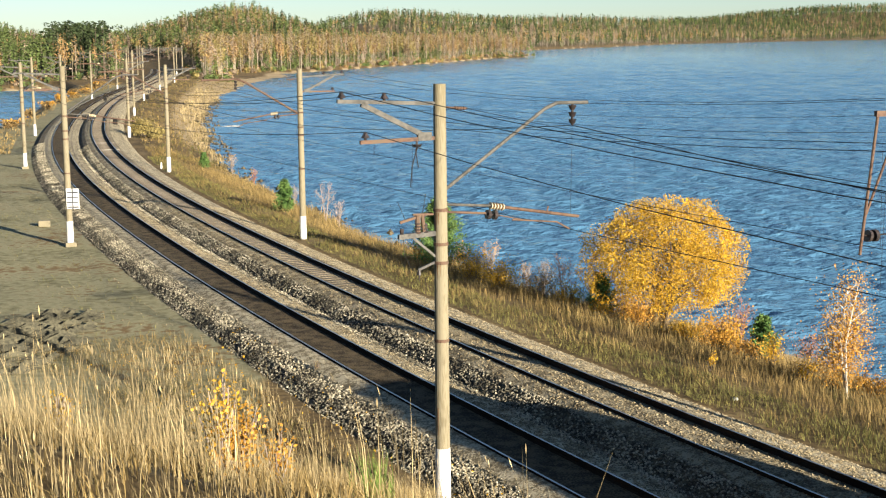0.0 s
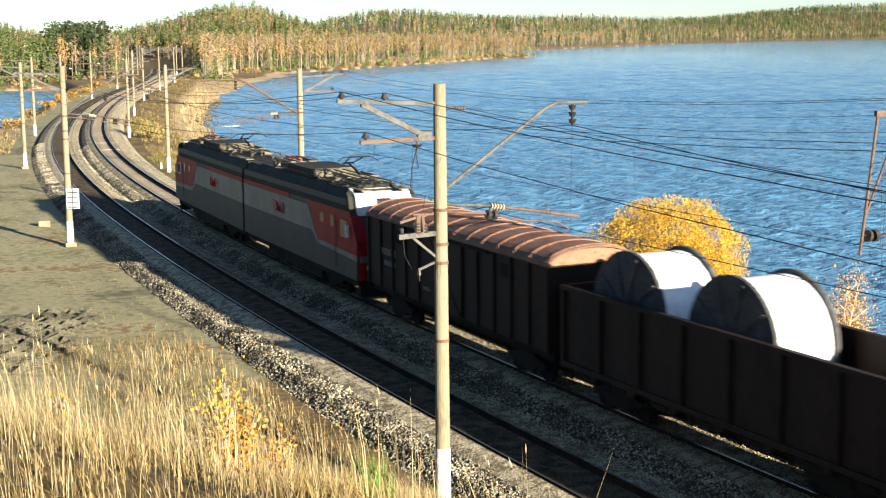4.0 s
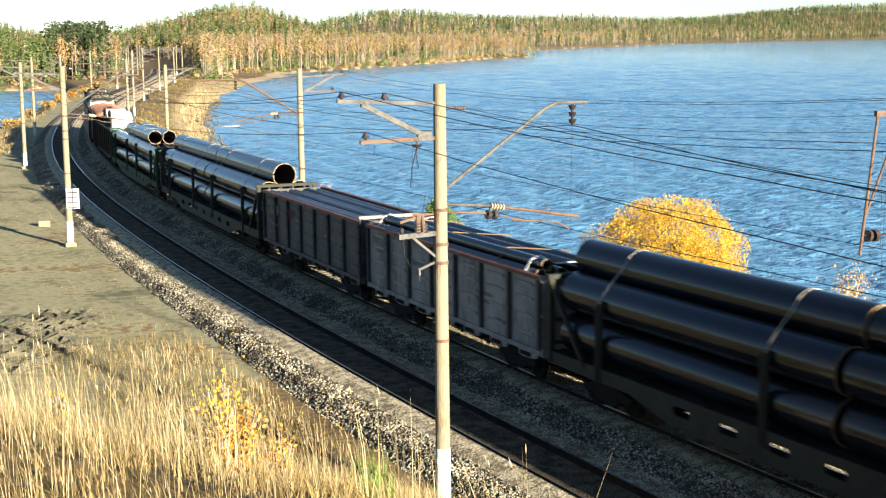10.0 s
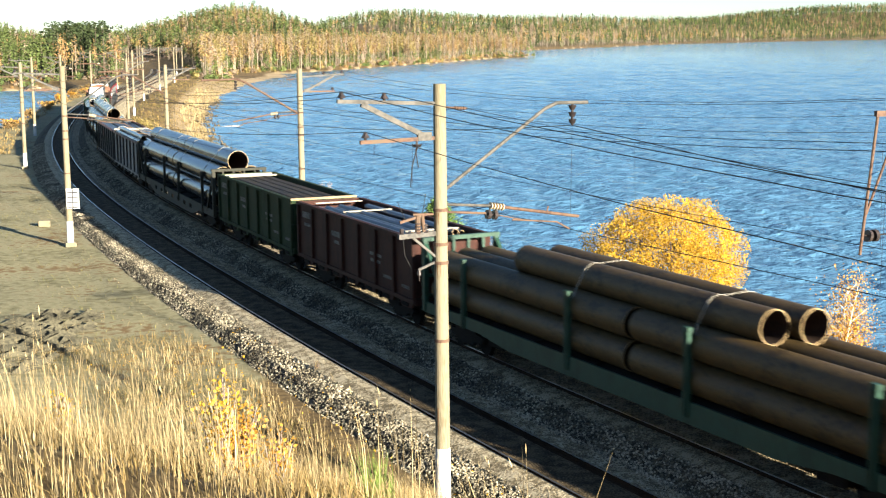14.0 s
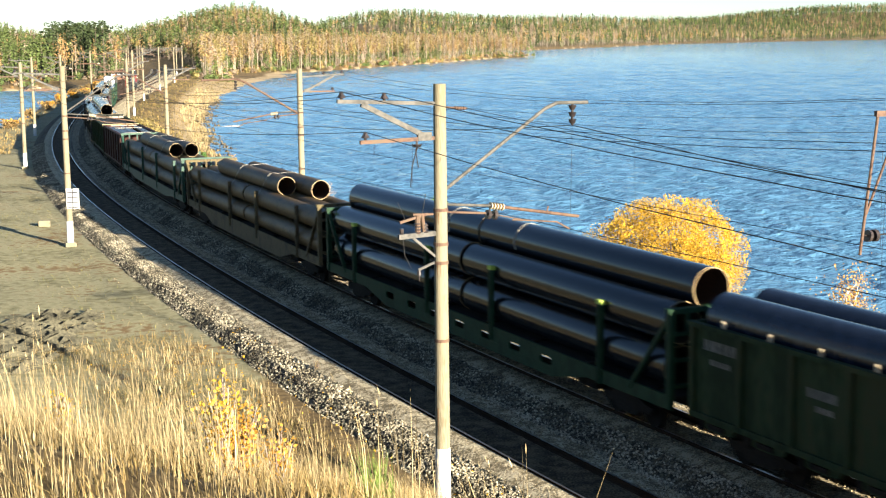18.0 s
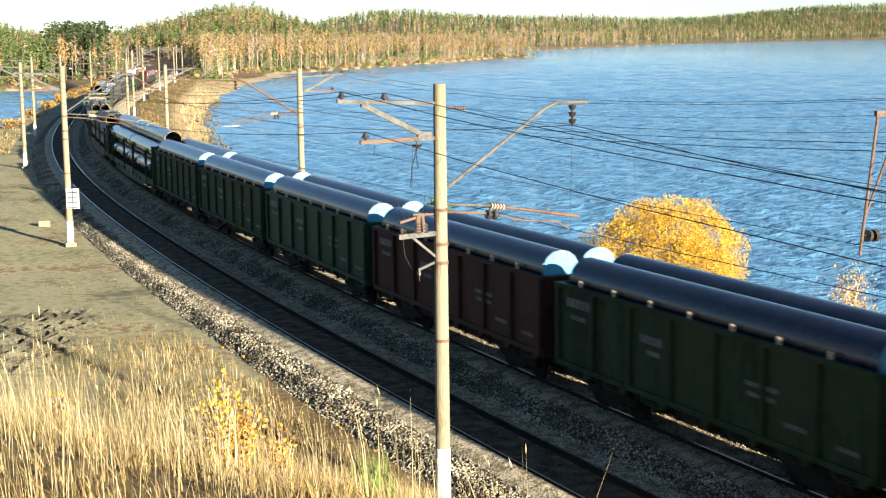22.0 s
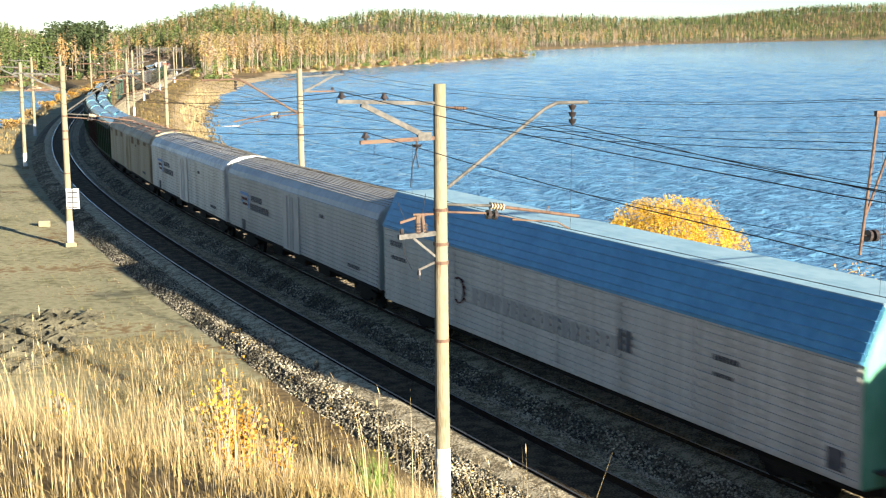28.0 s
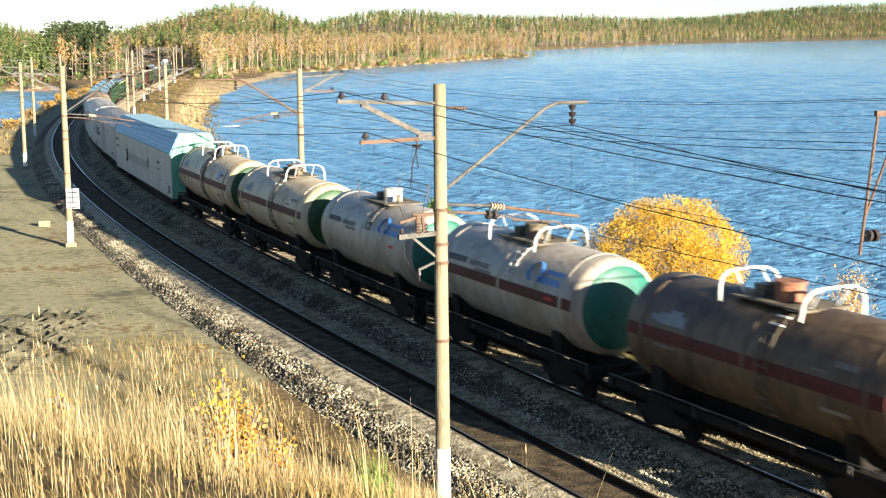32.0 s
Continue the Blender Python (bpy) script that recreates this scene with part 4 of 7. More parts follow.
# yellow leaves fallen round the saplings and on the stones
gl = np.random.default_rng(68)
ls, lo = gl.uniform(-12, 22, 900), gl.uniform(6.4, 13, 900)
lx, ly, lh = on_line(ls)
lx, ly = lx - lo * np.sin(lh), ly + lo * np.cos(lh)
lz = np.maximum(height(lx, ly), np.interp(lo, [6.15, 6.75, 7.75, 8.1], [-0.56, -0.63, -1.24, -1.28])) + gl.uniform(0.04, 0.2, 900)
lv, lf = quads(np.stack([lx, ly, lz], 1), 0.06, gl)
tagged(raw("fallen_leaves", lv.tolist(), lf.tolist(), M["yellow"]), "yellow fallen leaves caught in dry grass and stones", "leaves", kind="stuff")
# red-brown sprigs at the edge of the near track
for i, (s, o) in enumerate([(14.2, 5.9), (18.5, 6.0)]):
    x, y, _ = on_line(s, o)
    b = bush(float(x), float(y), 0.45, 0.4, M["golden"], "dry brown sprig at the track's edge", 160 + i, 26, 0.05, M["bark"])
    b.location.z = -0.66


# ---- far woods: thousands of trees over the headland and the far shore ----
def templates(share=1.0, grow=1.0):
    """Trees one metre high; share thins the foliage and grow widens its clumps."""
    g = np.random.default_rng(77)
    out = {}
    for kind in ("birch", "thin", "pine", "tall", "spruce", "scrub"):
        for k in range(5):
            v, f, m = [], [], []
            if kind != "scrub":
                r, top = (0.0078, 0.93) if kind in ("birch", "thin") else (0.008, 0.9)
                lean = g.normal(size=2) * 0.02
                for q, rr in ((0.0, r), (0.5, r * 0.72), (top, r * 0.25)):
                    v += [(rr * math.cos(a) + lean[0] * q, rr * math.sin(a) + lean[1] * q, q) for a in (0, 2.1, 4.2)]
                f += [(b + i, b + (i + 1) % 3, b + 3 + (i + 1) % 3, b + 3 + i) for b in (0, 3) for i in range(3)]
                m += [0] * 6
            n = int({"birch": 130, "thin": 70, "pine": 150, "tall": 110, "spruce": 140, "scrub": 90}[kind] * share)
            d = ball(n, g, 0.4)
            if kind in ("birch", "thin"):
                c = d * (0.085, 0.085, 0.36) + (0, 0, 0.64)
                c[:, :2] *= 1.15 - 0.6 * np.clip((c[:, 2:] - 0.55) / 0.45, 0, 1)
                size = 0.036 if kind == "birch" else 0.03
            elif kind == "pine":
                c = d * (0.1, 0.1, 0.42) + (0, 0, 0.58)
                c[:, :2] *= (1.3 - 1.0 * np.clip((c[:, 2:] - 0.3) / 0.7, 0, 1)) * g.uniform(0.75, 1.25, (n, 1))
                size = 0.042
            elif kind == "tall":
                tier = g.integers(0, 6, n)
                hub = np.random.default_rng(k).normal(size=(6, 2)) * 0.06
                c = d * (0.085, 0.085, 0.035)
                c[:, :2] += hub[tier]
                c[:, 2] += 0.62 + tier * 0.068
                size = 0.042
            elif kind == "spruce":
                q = g.random(n) ** 1.3
                a = g.uniform(0, math.tau, n)
                w = (0.125 * (1 - q) + 0.008) * g.uniform(0.4, 1.0, n)
                c = np.stack([w * np.cos(a), w * np.sin(a), 0.06 + 0.94 * q], 1)
                size = 0.044
            else:
                c = d * (0.5, 0.5, 0.45) + (0, 0, 0.45)
                size = 0.17
            # three-cornered clumps that face outwards and up
            out_ = c - (0, 0, c[:, 2].mean())
            nrm = out_ / (np.linalg.norm(out_, axis=1)[:, None] + 1e-9) + (0, 0, 0.35) + g.normal(size=(n, 3)) * 0.55
            nrm /= np.linalg.norm(nrm, axis=1)[:, None]
            e = np.cross(nrm, g.normal(size=(n, 3)))
            e /= np.linalg.norm(e, axis=1)[:, None] + 1e-9
            b2 = np.cross(nrm, e)
            sz = (size * grow * g.uniform(0.6, 1.3, n))[:, None]
            tri = np.stack([c + e * sz * 0.75, c - e * sz * 0.4 + b2 * sz * 0.6, c - e * sz * 0.4 - b2 * sz * 0.6], 1).reshape(-1, 3)
            f += (np.arange(3 * n).reshape(n, 3) + len(v)).tolist()
            m += [1] * n
            v = np.array(v + tri.tolist()) if v else tri
            out[kind, k] = (v, f, np.array(m))
    return out


NEAR_TREES, FAR_TREES = templates(), templates(0.3, 1.75)
WOODS = [M["farbark"], M["bark"], M["farorange"], M["faryellow"], M["barepink"], M["farpine"], M["farspruce"]]


def woods(name, rows, label, kinds):
    """rows: x, y, height, kind, foliage slot."""
    g = np.random.default_rng(len(rows))
    zs = height([r[0] for r in rows], [r[1] for r in rows])
    V, F, S, n = [], [], [], 0
    for (x, y, h, kind, slot), z in zip(rows, zs):
        v, f, m = kinds[kind, int(g.integers(0, 5))]
        a = g.uniform(0, math.tau)
        c, q = math.cos(a), math.sin(a)
        wide = h * g.uniform(0.85, 1.25)
        V.append(np.stack([(v[:, 0] * c - v[:, 1] * q) * wide + x, (v[:, 0] * q + v[:, 1] * c) * wide + y, v[:, 2] * h + z - 0.3], 1))
        F += [tuple(i + n for i in p) for p in f]
        S.append(np.where(m == 0, 0 if kind in ("birch", "thin") else 1, slot))
        n += len(v)
    return tagged(raw(name, np.concatenate(V).tolist(), F, WOODS, None, np.concatenate(S)), label, "woods", kind="stuff")


def scatter(n, ring_, x0, x1, y0, y1, seed, dmin, dmax, power=1.6, keep_line=14):
    g = np.random.default_rng(seed)
    pts = np.stack([g.uniform(x0, x1, n * 14), g.uniform(y0, y1, n * 14)], 1)
    pts = pts[np.abs(pts[:, 0] / pts[:, 1]) < 0.35]
    d = inside(pts[:, 0], pts[:, 1], ring_)
    k = (d > dmin) & (d < dmax)
    pts, d = pts[k], d[k]
    _, o = to_line(pts[:, 0], pts[:, 1])
    k = (np.abs(o - 2) > keep_line) & (g.random(len(d)) < (1 - (d - dmin) / (dmax - dmin)) ** power + 0.12)
    return pts[k][:n], d[k][:n], g


AUTUMN = [2, 2, 3, 3, 4, 4]
rows = []
for count, seed, d0, d1, power in ((3600, 201, 4, 60, 0.35), (4600, 208, 45, 700, 0.5)):
    pts, d, g = scatter(count, HEAD, -420, 80, 400, 1300, seed, d0, d1, power)
    stand = wobble(pts[:, 0], pts[:, 1], 0.035)
    for (x, y), q, w in zip(pts, d, stand):
        az, u = x / y, g.random()
        dark = y > 440 and g.random() < smooth(-0.284, -0.272, az) * (1 - smooth(-0.245, -0.232, az)) * 0.95
        if dark:
            rows.append((x, y, g.uniform(9, 19), "spruce" if u < 0.7 else "tall", 6))
        elif az < -0.275:
            rows.append((x, y, g.uniform(8, 14), "pine" if u < 0.8 else "birch", 5 if u < 0.8 else int(g.choice([2, 3, 4]))))
        elif q < 55:
            green = 0.2 + 0.3 * (w > 0.15)
            if u < green:
                rows.append((x, y, g.uniform(5, 13), "spruce" if u < green * 0.6 else "pine", 5))
            else:
                rows.append((x, y, g.uniform(11, 16.5), "thin" if g.random() < 0.45 else "birch", int(g.choice(AUTUMN))))
        else:
            green = 0.5 + 0.5 * w
            if u < green:
                rows.append((x, y, g.uniform(11, 17), "tall" if u < 0.07 else "pine", 5 if u < 0.36 else 6))
            else:
                rows.append((x, y, g.uniform(11, 16), "birch" if g.random() < 0.75 else "thin", int(g.choice(AUTUMN))))
woods("headland_woods", rows, "autumn birch and pine woods on the headland", NEAR_TREES)
pts, d, g = scatter(1100, HEAD, -330, 80, 380, 1080, 203, 2, 34, 0.5, 9)
rows = [(x, y, g.uniform(1.0, 3.4), "scrub", int(g.choice([2, 4, 3, 5]))) for x, y in pts]
woods("shore_scrub", rows, "orange scrub along the headland's shore", NEAR_TREES)
rows = []
pts, d, g = scatter(2600, FAR, -500, 1500, 1420, 4800, 202, 6, 120, 0.3)
more, d2, _ = scatter(5200, FAR, -500, 1560, 1420, 4850, 206, 90, 900, 0.45)
pts, d = np.concatenate([pts, more]), np.concatenate([d, d2])
stand = wobble(pts[:, 0], pts[:, 1], 0.011)
for (x, y), q, w in zip(pts, d, stand):
    u, grow = g.random(), 1 + 0.3 * min(1, (y - 1400) / 2500)
    green = 0.3 + 0.42 * min(1, q / 260) + 0.3 * max(0, min(1, (x - 500) / 700)) + 0.4 * w
    if u < green:
        rows.append((x, y, g.uniform(14, 22) * grow, "pine" if g.random() < 0.65 else "spruce", 5 if g.random() < 0.5 else 6))
    else:
        rows.append((x, y, g.uniform(15, 22) * grow, "birch" if g.random() < 0.6 else "thin", int(g.choice([2, 4, 4, 3]))))
pts, d, g = scatter(1500, FAR, 820, 1580, 3500, 4880, 207, 40, 1200, 0.2)
for x, y in pts:
    u = g.random()
    rows.append((x, y, g.uniform(18, 32), "pine" if u < 0.45 else ("spruce" if u < 0.76 else "birch"), 5 if u < 0.45 else (6 if u < 0.76 else int(g.choice([2, 4])))))
woods("far_woods", rows, "mixed autumn woods on the far shore", FAR_TREES)

# ---- overhead line: concrete poles, brackets, wires ----
def quick(name, parent, mat, *shapes, label=""):
    bm = bmesh.new()
    for k, *a in shapes:
        {"b": box, "r": rod, "m": beam}[k](bm, *a)
    return part(name, bm, mat, parent, label)


def discs(a, b, n, r, k=0.6):
    a, b = Vector(a), Vector(b)
    out = []
    for i in range(n):
        p, q = a.lerp(b, (i + 0.1) / n), a.lerp(b, (i + 0.75) / n)
        out += [("r", p, q, r, r * k, 12)]
    return out + [("r", a, b, r * 0.35, None, 6)]


def pole(x, y, top, heading, right, label, kit="full", lean=0.0, turn=0.0):
    """Local y points away from the tracks; brackets reach over the track on the other side."""
    p = tagged(new("catenary_pole"), label, "utility pole", "catenary poles")
    p.matrix_basis = pose(x, y, 0, 0, 0, math.degrees(heading) + (180 if right else 0) + turn) @ pose(0, 0, 0, lean, 0, 0)
    base = -1.6
    quick("shaft", p, M["concrete"], ("r", (0, 0, base), (0, 0, top), 0.192, 0.152, 20), label="tapered weathered concrete shaft")
    quick("painted_base", p, M["white"], ("r", (0, 0, -1.0), (0, 0, 0.5), 0.197, 0.19, 20), label="white painted lower end")
    for z in (6.5, 5.66, 5.2, 3.25):
        quick("clamp_band", p, M["rustiron"], ("r", (0, 0, z - 0.04), (0, 0, z + 0.04), 0.187, None, 18))
    d = top - 9.55
    z = lambda v: v + d
    if kit in ("full", "plain"):
        if right:
            quick("cantilever_tube", p, M["rustiron"], ("r", (0, -0.15, z(7.0)), (0, -3.2, z(8.85)), 0.06, None, 8), ("r", (0, -3.2, z(8.85)), (0, -3.6, z(9.02)), 0.06, None, 8), ("r", (0, -3.6, z(9.02)), (0, -5.7, z(9.0)), 0.06, None, 8), label="bent rusty cantilever tube")
        else:
            quick("cantilever_tube", p, M["zinc"], ("r", (0, -0.15, z(7.0)), (0, -2.95, z(8.87)), 0.045, None, 8), ("r", (0, -2.95, z(8.87)), (0, -3.3, z(9.0)), 0.045, None, 8), ("r", (0, -3.3, z(9.0)), (0, -4.2, z(8.99)), 0.045, None, 8), label="bent weathered cantilever tube")
        quick("suspension_insulator", p, M["ceramic"], *discs((0, -3.75, z(8.95)), (0, -3.75, z(8.42)), 3, 0.11))
        quick("fixing_rod", p, M["zinc"], ("r", (0, -0.1, 6.62), (0, -1.39, 6.51), 0.035, None, 8))
        quick("rod_insulator", p, M["wood"], *discs((0, -1.37, 6.51), (0, -1.78, 6.45), 5, 0.1))
        quick("fixing_tube", p, M["rustiron"], ("r", (0, -1.76, 6.45), (0, -3.95, 6.08), 0.04, None, 8), ("r", (0, -3.0, 6.25), (0, -3.05, 6.4), 0.02, None, 6))
        quick("lower_rod", p, M["rustiron"], ("r", (0, -0.15, 6.43), (0, -1.25, 6.33), 0.03, None, 8))
        quick("disc_insulator", p, M["ceramic"], ("r", (0, -1.28, 6.3), (0, -1.36, 6.29), 0.12, None, 14), ("r", (0, -1.46, 6.28), (0, -1.54, 6.27), 0.12, None, 14), ("r", (0, -1.2, 6.32), (0, -1.65, 6.25), 0.03, None, 6))
        quick("steady_arm", p, M["rustiron"], ("r", (0, -1.65, 6.25), (0, -2.3, 6.1), 0.014, None, 6), ("r", (0, -2.0, 6.12), (0, -3.3, 5.98), 0.022, None, 6), ("r", (0, -3.3, 5.98), (0, -3.68, 5.77), 0.022, None, 6))
        quick("feeder_arm", p, M["zinc"], ("m", (0, 0.1, z(9.08)), (0, 2.66, z(9.2)), 0.07, 0.09), label="weathered feeder crossarm")
        quick("arm_brace", p, M["zinc"], ("m", (0, 2.05, z(9.12)), (0, 0.3, z(8.26)), 0.07, 0.12), ("b", -0.05, 0.05, 0.24, 0.6, z(8.2), z(8.4)))
        quick("lower_arm", p, M["rustiron"], ("m", (0, 0.15, z(8.25)), (0, 2.1, z(8.22)), 0.07, 0.09))
        for yy, zz in ((2.55, 9.22), (1.46, 9.17), (1.96, 8.26)):
            quick("pin_insulator", p, M["ceramic"], ("r", (0, yy, z(zz)), (0, yy, z(zz + 0.08)), 0.035, None, 8), ("r", (0, yy, z(zz + 0.06)), (0, yy, z(zz + 0.13)), 0.11, 0.07, 14), ("r", (0, yy, z(zz + 0.13)), (0, yy, z(zz + 0.2)), 0.06, 0.04, 12))
        quick("stub_insulator", p, M["rustiron"], ("r", (0, -0.15, z(8.98)), (0, -0.75, z(8.94)), 0.025, None, 6), *discs((0, -0.4, z(8.96)), (0, -0.72, z(8.94)), 4, 0.05))
    return p


LEFT = [(-0.05, 33.54, 9.55), (-21.35, 78.57, 9.3), (-38.7, 128.3, 8.85), (-51.0, 173.84, 8.85), (-60.84, 223.06, 8.7), (-68.88, 274.24, 8.95), (-76.95, 330.86, 8.55), (-86.5, 384.0, 9.0), (-98.5, 440.0, 9.3)]
RIGHT = [(13.35, 33.1, 9.4), (-8.14, 79.99, 9.0), (-24.23, 122.43, 8.6), (-37.89, 168.02, 8.6), (-47.75, 215.87, 9.3), (-58.15, 271.96, 9.4), (-66.34, 328.16, 9.4), (-74.77, 390.65, 9.1), (-90.2, 475.9, 8.8)]
LEANS = [0.0, -0.5, 0.3, 0.5, 0.4, 0.6, 0.5, 0, 0]
xb, yb, hb = on_line(-52, 7.9)
LEFT.insert(0, (float(xb), float(yb), 9.5))
xb, yb, hb = on_line(-57, -4.1)
RIGHT.insert(0, (float(xb), float(yb), 9.4))
FRAMES = {"l": [], "r": []}
for side, rows in (("l", LEFT), ("r", RIGHT)):
    for i, (x, y, top) in enumerate(rows):
        s, _ = to_line([x], [y])
        hd = float(on_line(s[0])[2])
        near = side == "r" and i == 1
        lab = "weathered concrete catenary pole with rusty brackets and white base" if i < 4 else "distant concrete catenary pole with white base"
        FRAMES[side].append((pole(x, y, top, hd, side == "r", lab, "bare" if near else "full", 0.0), top))

# the front pole carries a switch and a cable bracket
front = FRAMES["l"][1][0]
quick("switch_bracket", front, M["zinc"], ("m", (0.0, 0.15, 5.93), (0.0, 1.14, 5.9), 0.1, 0.12), ("m", (0, 0.75, 5.85), (0, 0.15, 5.35), 0.05, 0.06), label="pale switch bracket")
quick("switch", front, M["rustiron"], ("m", (0, 1.1, 6.25), (0, 0.35, 6.42), 0.05, 0.06), ("r", (0, 0.45, 5.95), (0, 0.5, 6.4), 0.05, None, 8), ("r", (0, 0.62, 5.95), (0, 0.62, 6.4), 0.07, None, 8), ("r", (0, 0.2, 6.4), (0, 0.75, 6.42), 0.03, None, 6))
quick("switch_insulator", front, M["ceramic"], *discs((0, 0.62, 5.96), (0, 0.62, 6.25), 4, 0.09), *discs((0, 0.42, 5.96), (0, 0.42, 6.2), 3, 0.08), ("r", (0, 1.05, 5.95), (0, 1.05, 6.1), 0.05, None, 8))
quick("cable_bracket", front, M["zinc"], ("m", (0.0, 0.1, 5.24), (0.0, 0.62, 5.06), 0.045, 0.06), label="pale cable bracket")
quick("cable_insulator", front, M["ceramic"], ("r", (0, 0.6, 5.05), (0, 0.6, 4.93), 0.04, 0.06, 10), ("r", (0, 0.6, 4.93), (0, 0.59, 4.78), 0.014, None, 6))
quick("jumper_cable", front, M["wire"], ("r", (0, 1.02, 5.9), (0, 0.98, 5.45), 0.008, None, 5), ("r", (0, 0.98, 5.45), (0, 0.8, 5.1), 0.008, None, 5), ("r", (0, 0.95, 6.3), (0, 1.15, 6.75), 0.008, None, 5), ("r", (0, 0.5, 6.4), (0.1, 0.35, 6.9), 0.008, None, 5))
quick("hanging_insulator", front, M["ceramic"], ("r", (0, 0.62, 8.12), (0, 0.62, 8.05), 0.13, 0.09, 14), ("r", (0, 0.62, 8.24), (0, 0.62, 8.0), 0.03, None, 6))
quick("hanging_chain", front, M["wire"], ("r", (0, 0.62, 8.0), (0, 0.75, 7.6), 0.014, None, 5), ("r", (0, 0.75, 7.6), (0, 0.8, 7.1), 0.014, None, 5), ("r", (0, 0.66, 8.0), (0, 0.58, 7.55), 0.012, None, 5))
# rust runs down the front pole below its clamps
for a, z, ln, w in ((-2.3, 6.44, 0.5, 0.03), (-1.9, 6.44, 0.3, 0.02), (-2.7, 6.44, 0.35, 0.022), (-2.1, 5.15, 0.32, 0.022), (-2.55, 5.15, 0.24, 0.018), (-1.7, 5.15, 0.28, 0.016), (-2.35, 5.62, 0.2, 0.016), (-2.2, 1.55, 0.7, 0.03)):
    bm = bmesh.new()
    vs = []
    for k in range(5):
        zz, ww = z - ln * k / 4, w * (1 - 0.85 * k / 4)
        rr = 0.1925 + (0.152 - 0.192) * (zz + 1.6) / 11.15 + 0.0015
        vs.append([bm.verts.new((rr * math.cos(a + q * ww / rr), rr * math.sin(a + q * ww / rr), zz)) for q in (-1, 0, 1)])
    for p, q in zip(vs, vs[1:]):
        for i in (0, 1):
            bm.faces.new((p[i], p[i + 1], q[i + 1], q[i]))
    st = part("rust_run", bm, M["stain"], front)
    st.matrix_basis = front.matrix_basis.to_3x3().to_4x4().inverted()
# sign panel on the second pole, and its concrete footing
second = FRAMES["l"][2][0]
inv = second.matrix_basis.inverted()
sign = quick("sign_panel", second, M["white"], ("b", -0.36, 0.36, -0.03, 0.03, 1.25, 2.4), label="white panel of small framed plates")
sign.matrix_basis = inv.to_3x3().to_4x4() @ pose(0.32, -0.26, 0, 0, 0, 0)
for a in (-0.32, 0.04):
    for k in range(4):
        quick("plate", second, M["ink"], ("b", a, a + 0.28, -0.045, -0.032, 1.3 + 0.28 * k, 1.38 + 0.28 * k)).matrix_basis = sign.matrix_basis.copy()
quick("divider", second, M["ink"], ("b", -0.035, 0.035, -0.045, -0.032, 1.25, 2.4)).matrix_basis = sign.matrix_basis.copy()
for side in ("l",):
    for ob, top in FRAMES[side][2:4]:
        quick("footing", ob, M["concrete"], ("b", -0.3, 0.3, -0.3, 0.3, -1.3, -0.72), label="square concrete footing")
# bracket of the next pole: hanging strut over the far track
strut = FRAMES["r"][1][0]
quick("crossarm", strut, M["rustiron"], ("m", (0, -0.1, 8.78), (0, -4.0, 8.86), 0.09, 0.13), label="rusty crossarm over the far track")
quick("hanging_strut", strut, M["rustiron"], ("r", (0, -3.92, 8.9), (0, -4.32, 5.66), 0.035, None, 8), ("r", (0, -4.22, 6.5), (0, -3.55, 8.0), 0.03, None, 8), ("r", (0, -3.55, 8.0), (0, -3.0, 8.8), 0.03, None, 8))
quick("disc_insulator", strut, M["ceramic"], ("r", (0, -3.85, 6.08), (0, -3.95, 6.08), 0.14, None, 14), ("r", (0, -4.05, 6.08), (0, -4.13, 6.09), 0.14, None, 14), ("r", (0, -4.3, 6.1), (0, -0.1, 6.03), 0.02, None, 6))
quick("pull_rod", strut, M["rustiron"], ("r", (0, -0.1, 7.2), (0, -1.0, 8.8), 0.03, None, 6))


def line(name, pts, r, label, group, sag=0.0, per=10):
    """A wire hung through the points, sagging in each span."""
    cu = bpy.data.curves.new(name, "CURVE")
    cu.dimensions, cu.bevel_depth, cu.bevel_resolution = "3D", r, 1
    path = []
    for a, b in zip(pts, pts[1:]):
        for i in range(per):
            t = i / per
            q = Vector(a).lerp(Vector(b), t)
            q.z -= sag * 4 * t * (1 - t) * ((Vector(b) - Vector(a)).length / 50) ** 2
            path.append(q)
    path.append(Vector(pts[-1]))
    sp = cu.splines.new("POLY")
    sp.points.add(len(path) - 1)
    for k, q in zip(sp.points, path):
        k.co = (*q, 1)
    cu.materials.append(M["wire"])
    tagged(new(name, cu), label, "overhead wire", group)
    return path


bpy.context.view_layer.update()
for side in ("l", "r"):
    rows = FRAMES[side]

    def at(y, z):
        return [ob.matrix_basis @ Vector((0, y, z + (top - 9.55 if z > 7 else 0))) for ob, top in rows]

    for y, z in ((2.55, 9.42), (1.46, 9.37), (1.96, 8.46)):
        line("feeder_wire", at(y, z), 0.009, "thin dark feeder wire strung between poles", "feeder wires", 0.9)
    mess = line("messenger_wire", at(-3.75, 8.42 if side == "l" else 8.15), 0.011, "dark messenger wire of the overhead line", "messenger wires", 1.0 if side == "l" else 0.55)
    if side == "r":
        line("messenger_wire", at(-3.75, 8.33), 0.01, "second dark messenger wire of the overhead line", "messenger wires", 0.5)
    cont = line("contact_wire", at(-3.7, 5.76), 0.009, "taut dark contact wire over the track", "contact wires", 0.05)
    line("auxiliary_wire", at(-0.72, 8.94), 0.006, "thin dark wire along the poles", "feeder wires", 0.8)
    bm = bmesh.new()
    for k in range(2, min(len(mess), 62), 2):
        rod(bm, mess[k], cont[k], 0.005, None, 4)
    tagged(part("dropper_wires", bm, M["wire"]), "thin droppers hung from the messenger wire", "overhead wire", "droppers", "stuff")


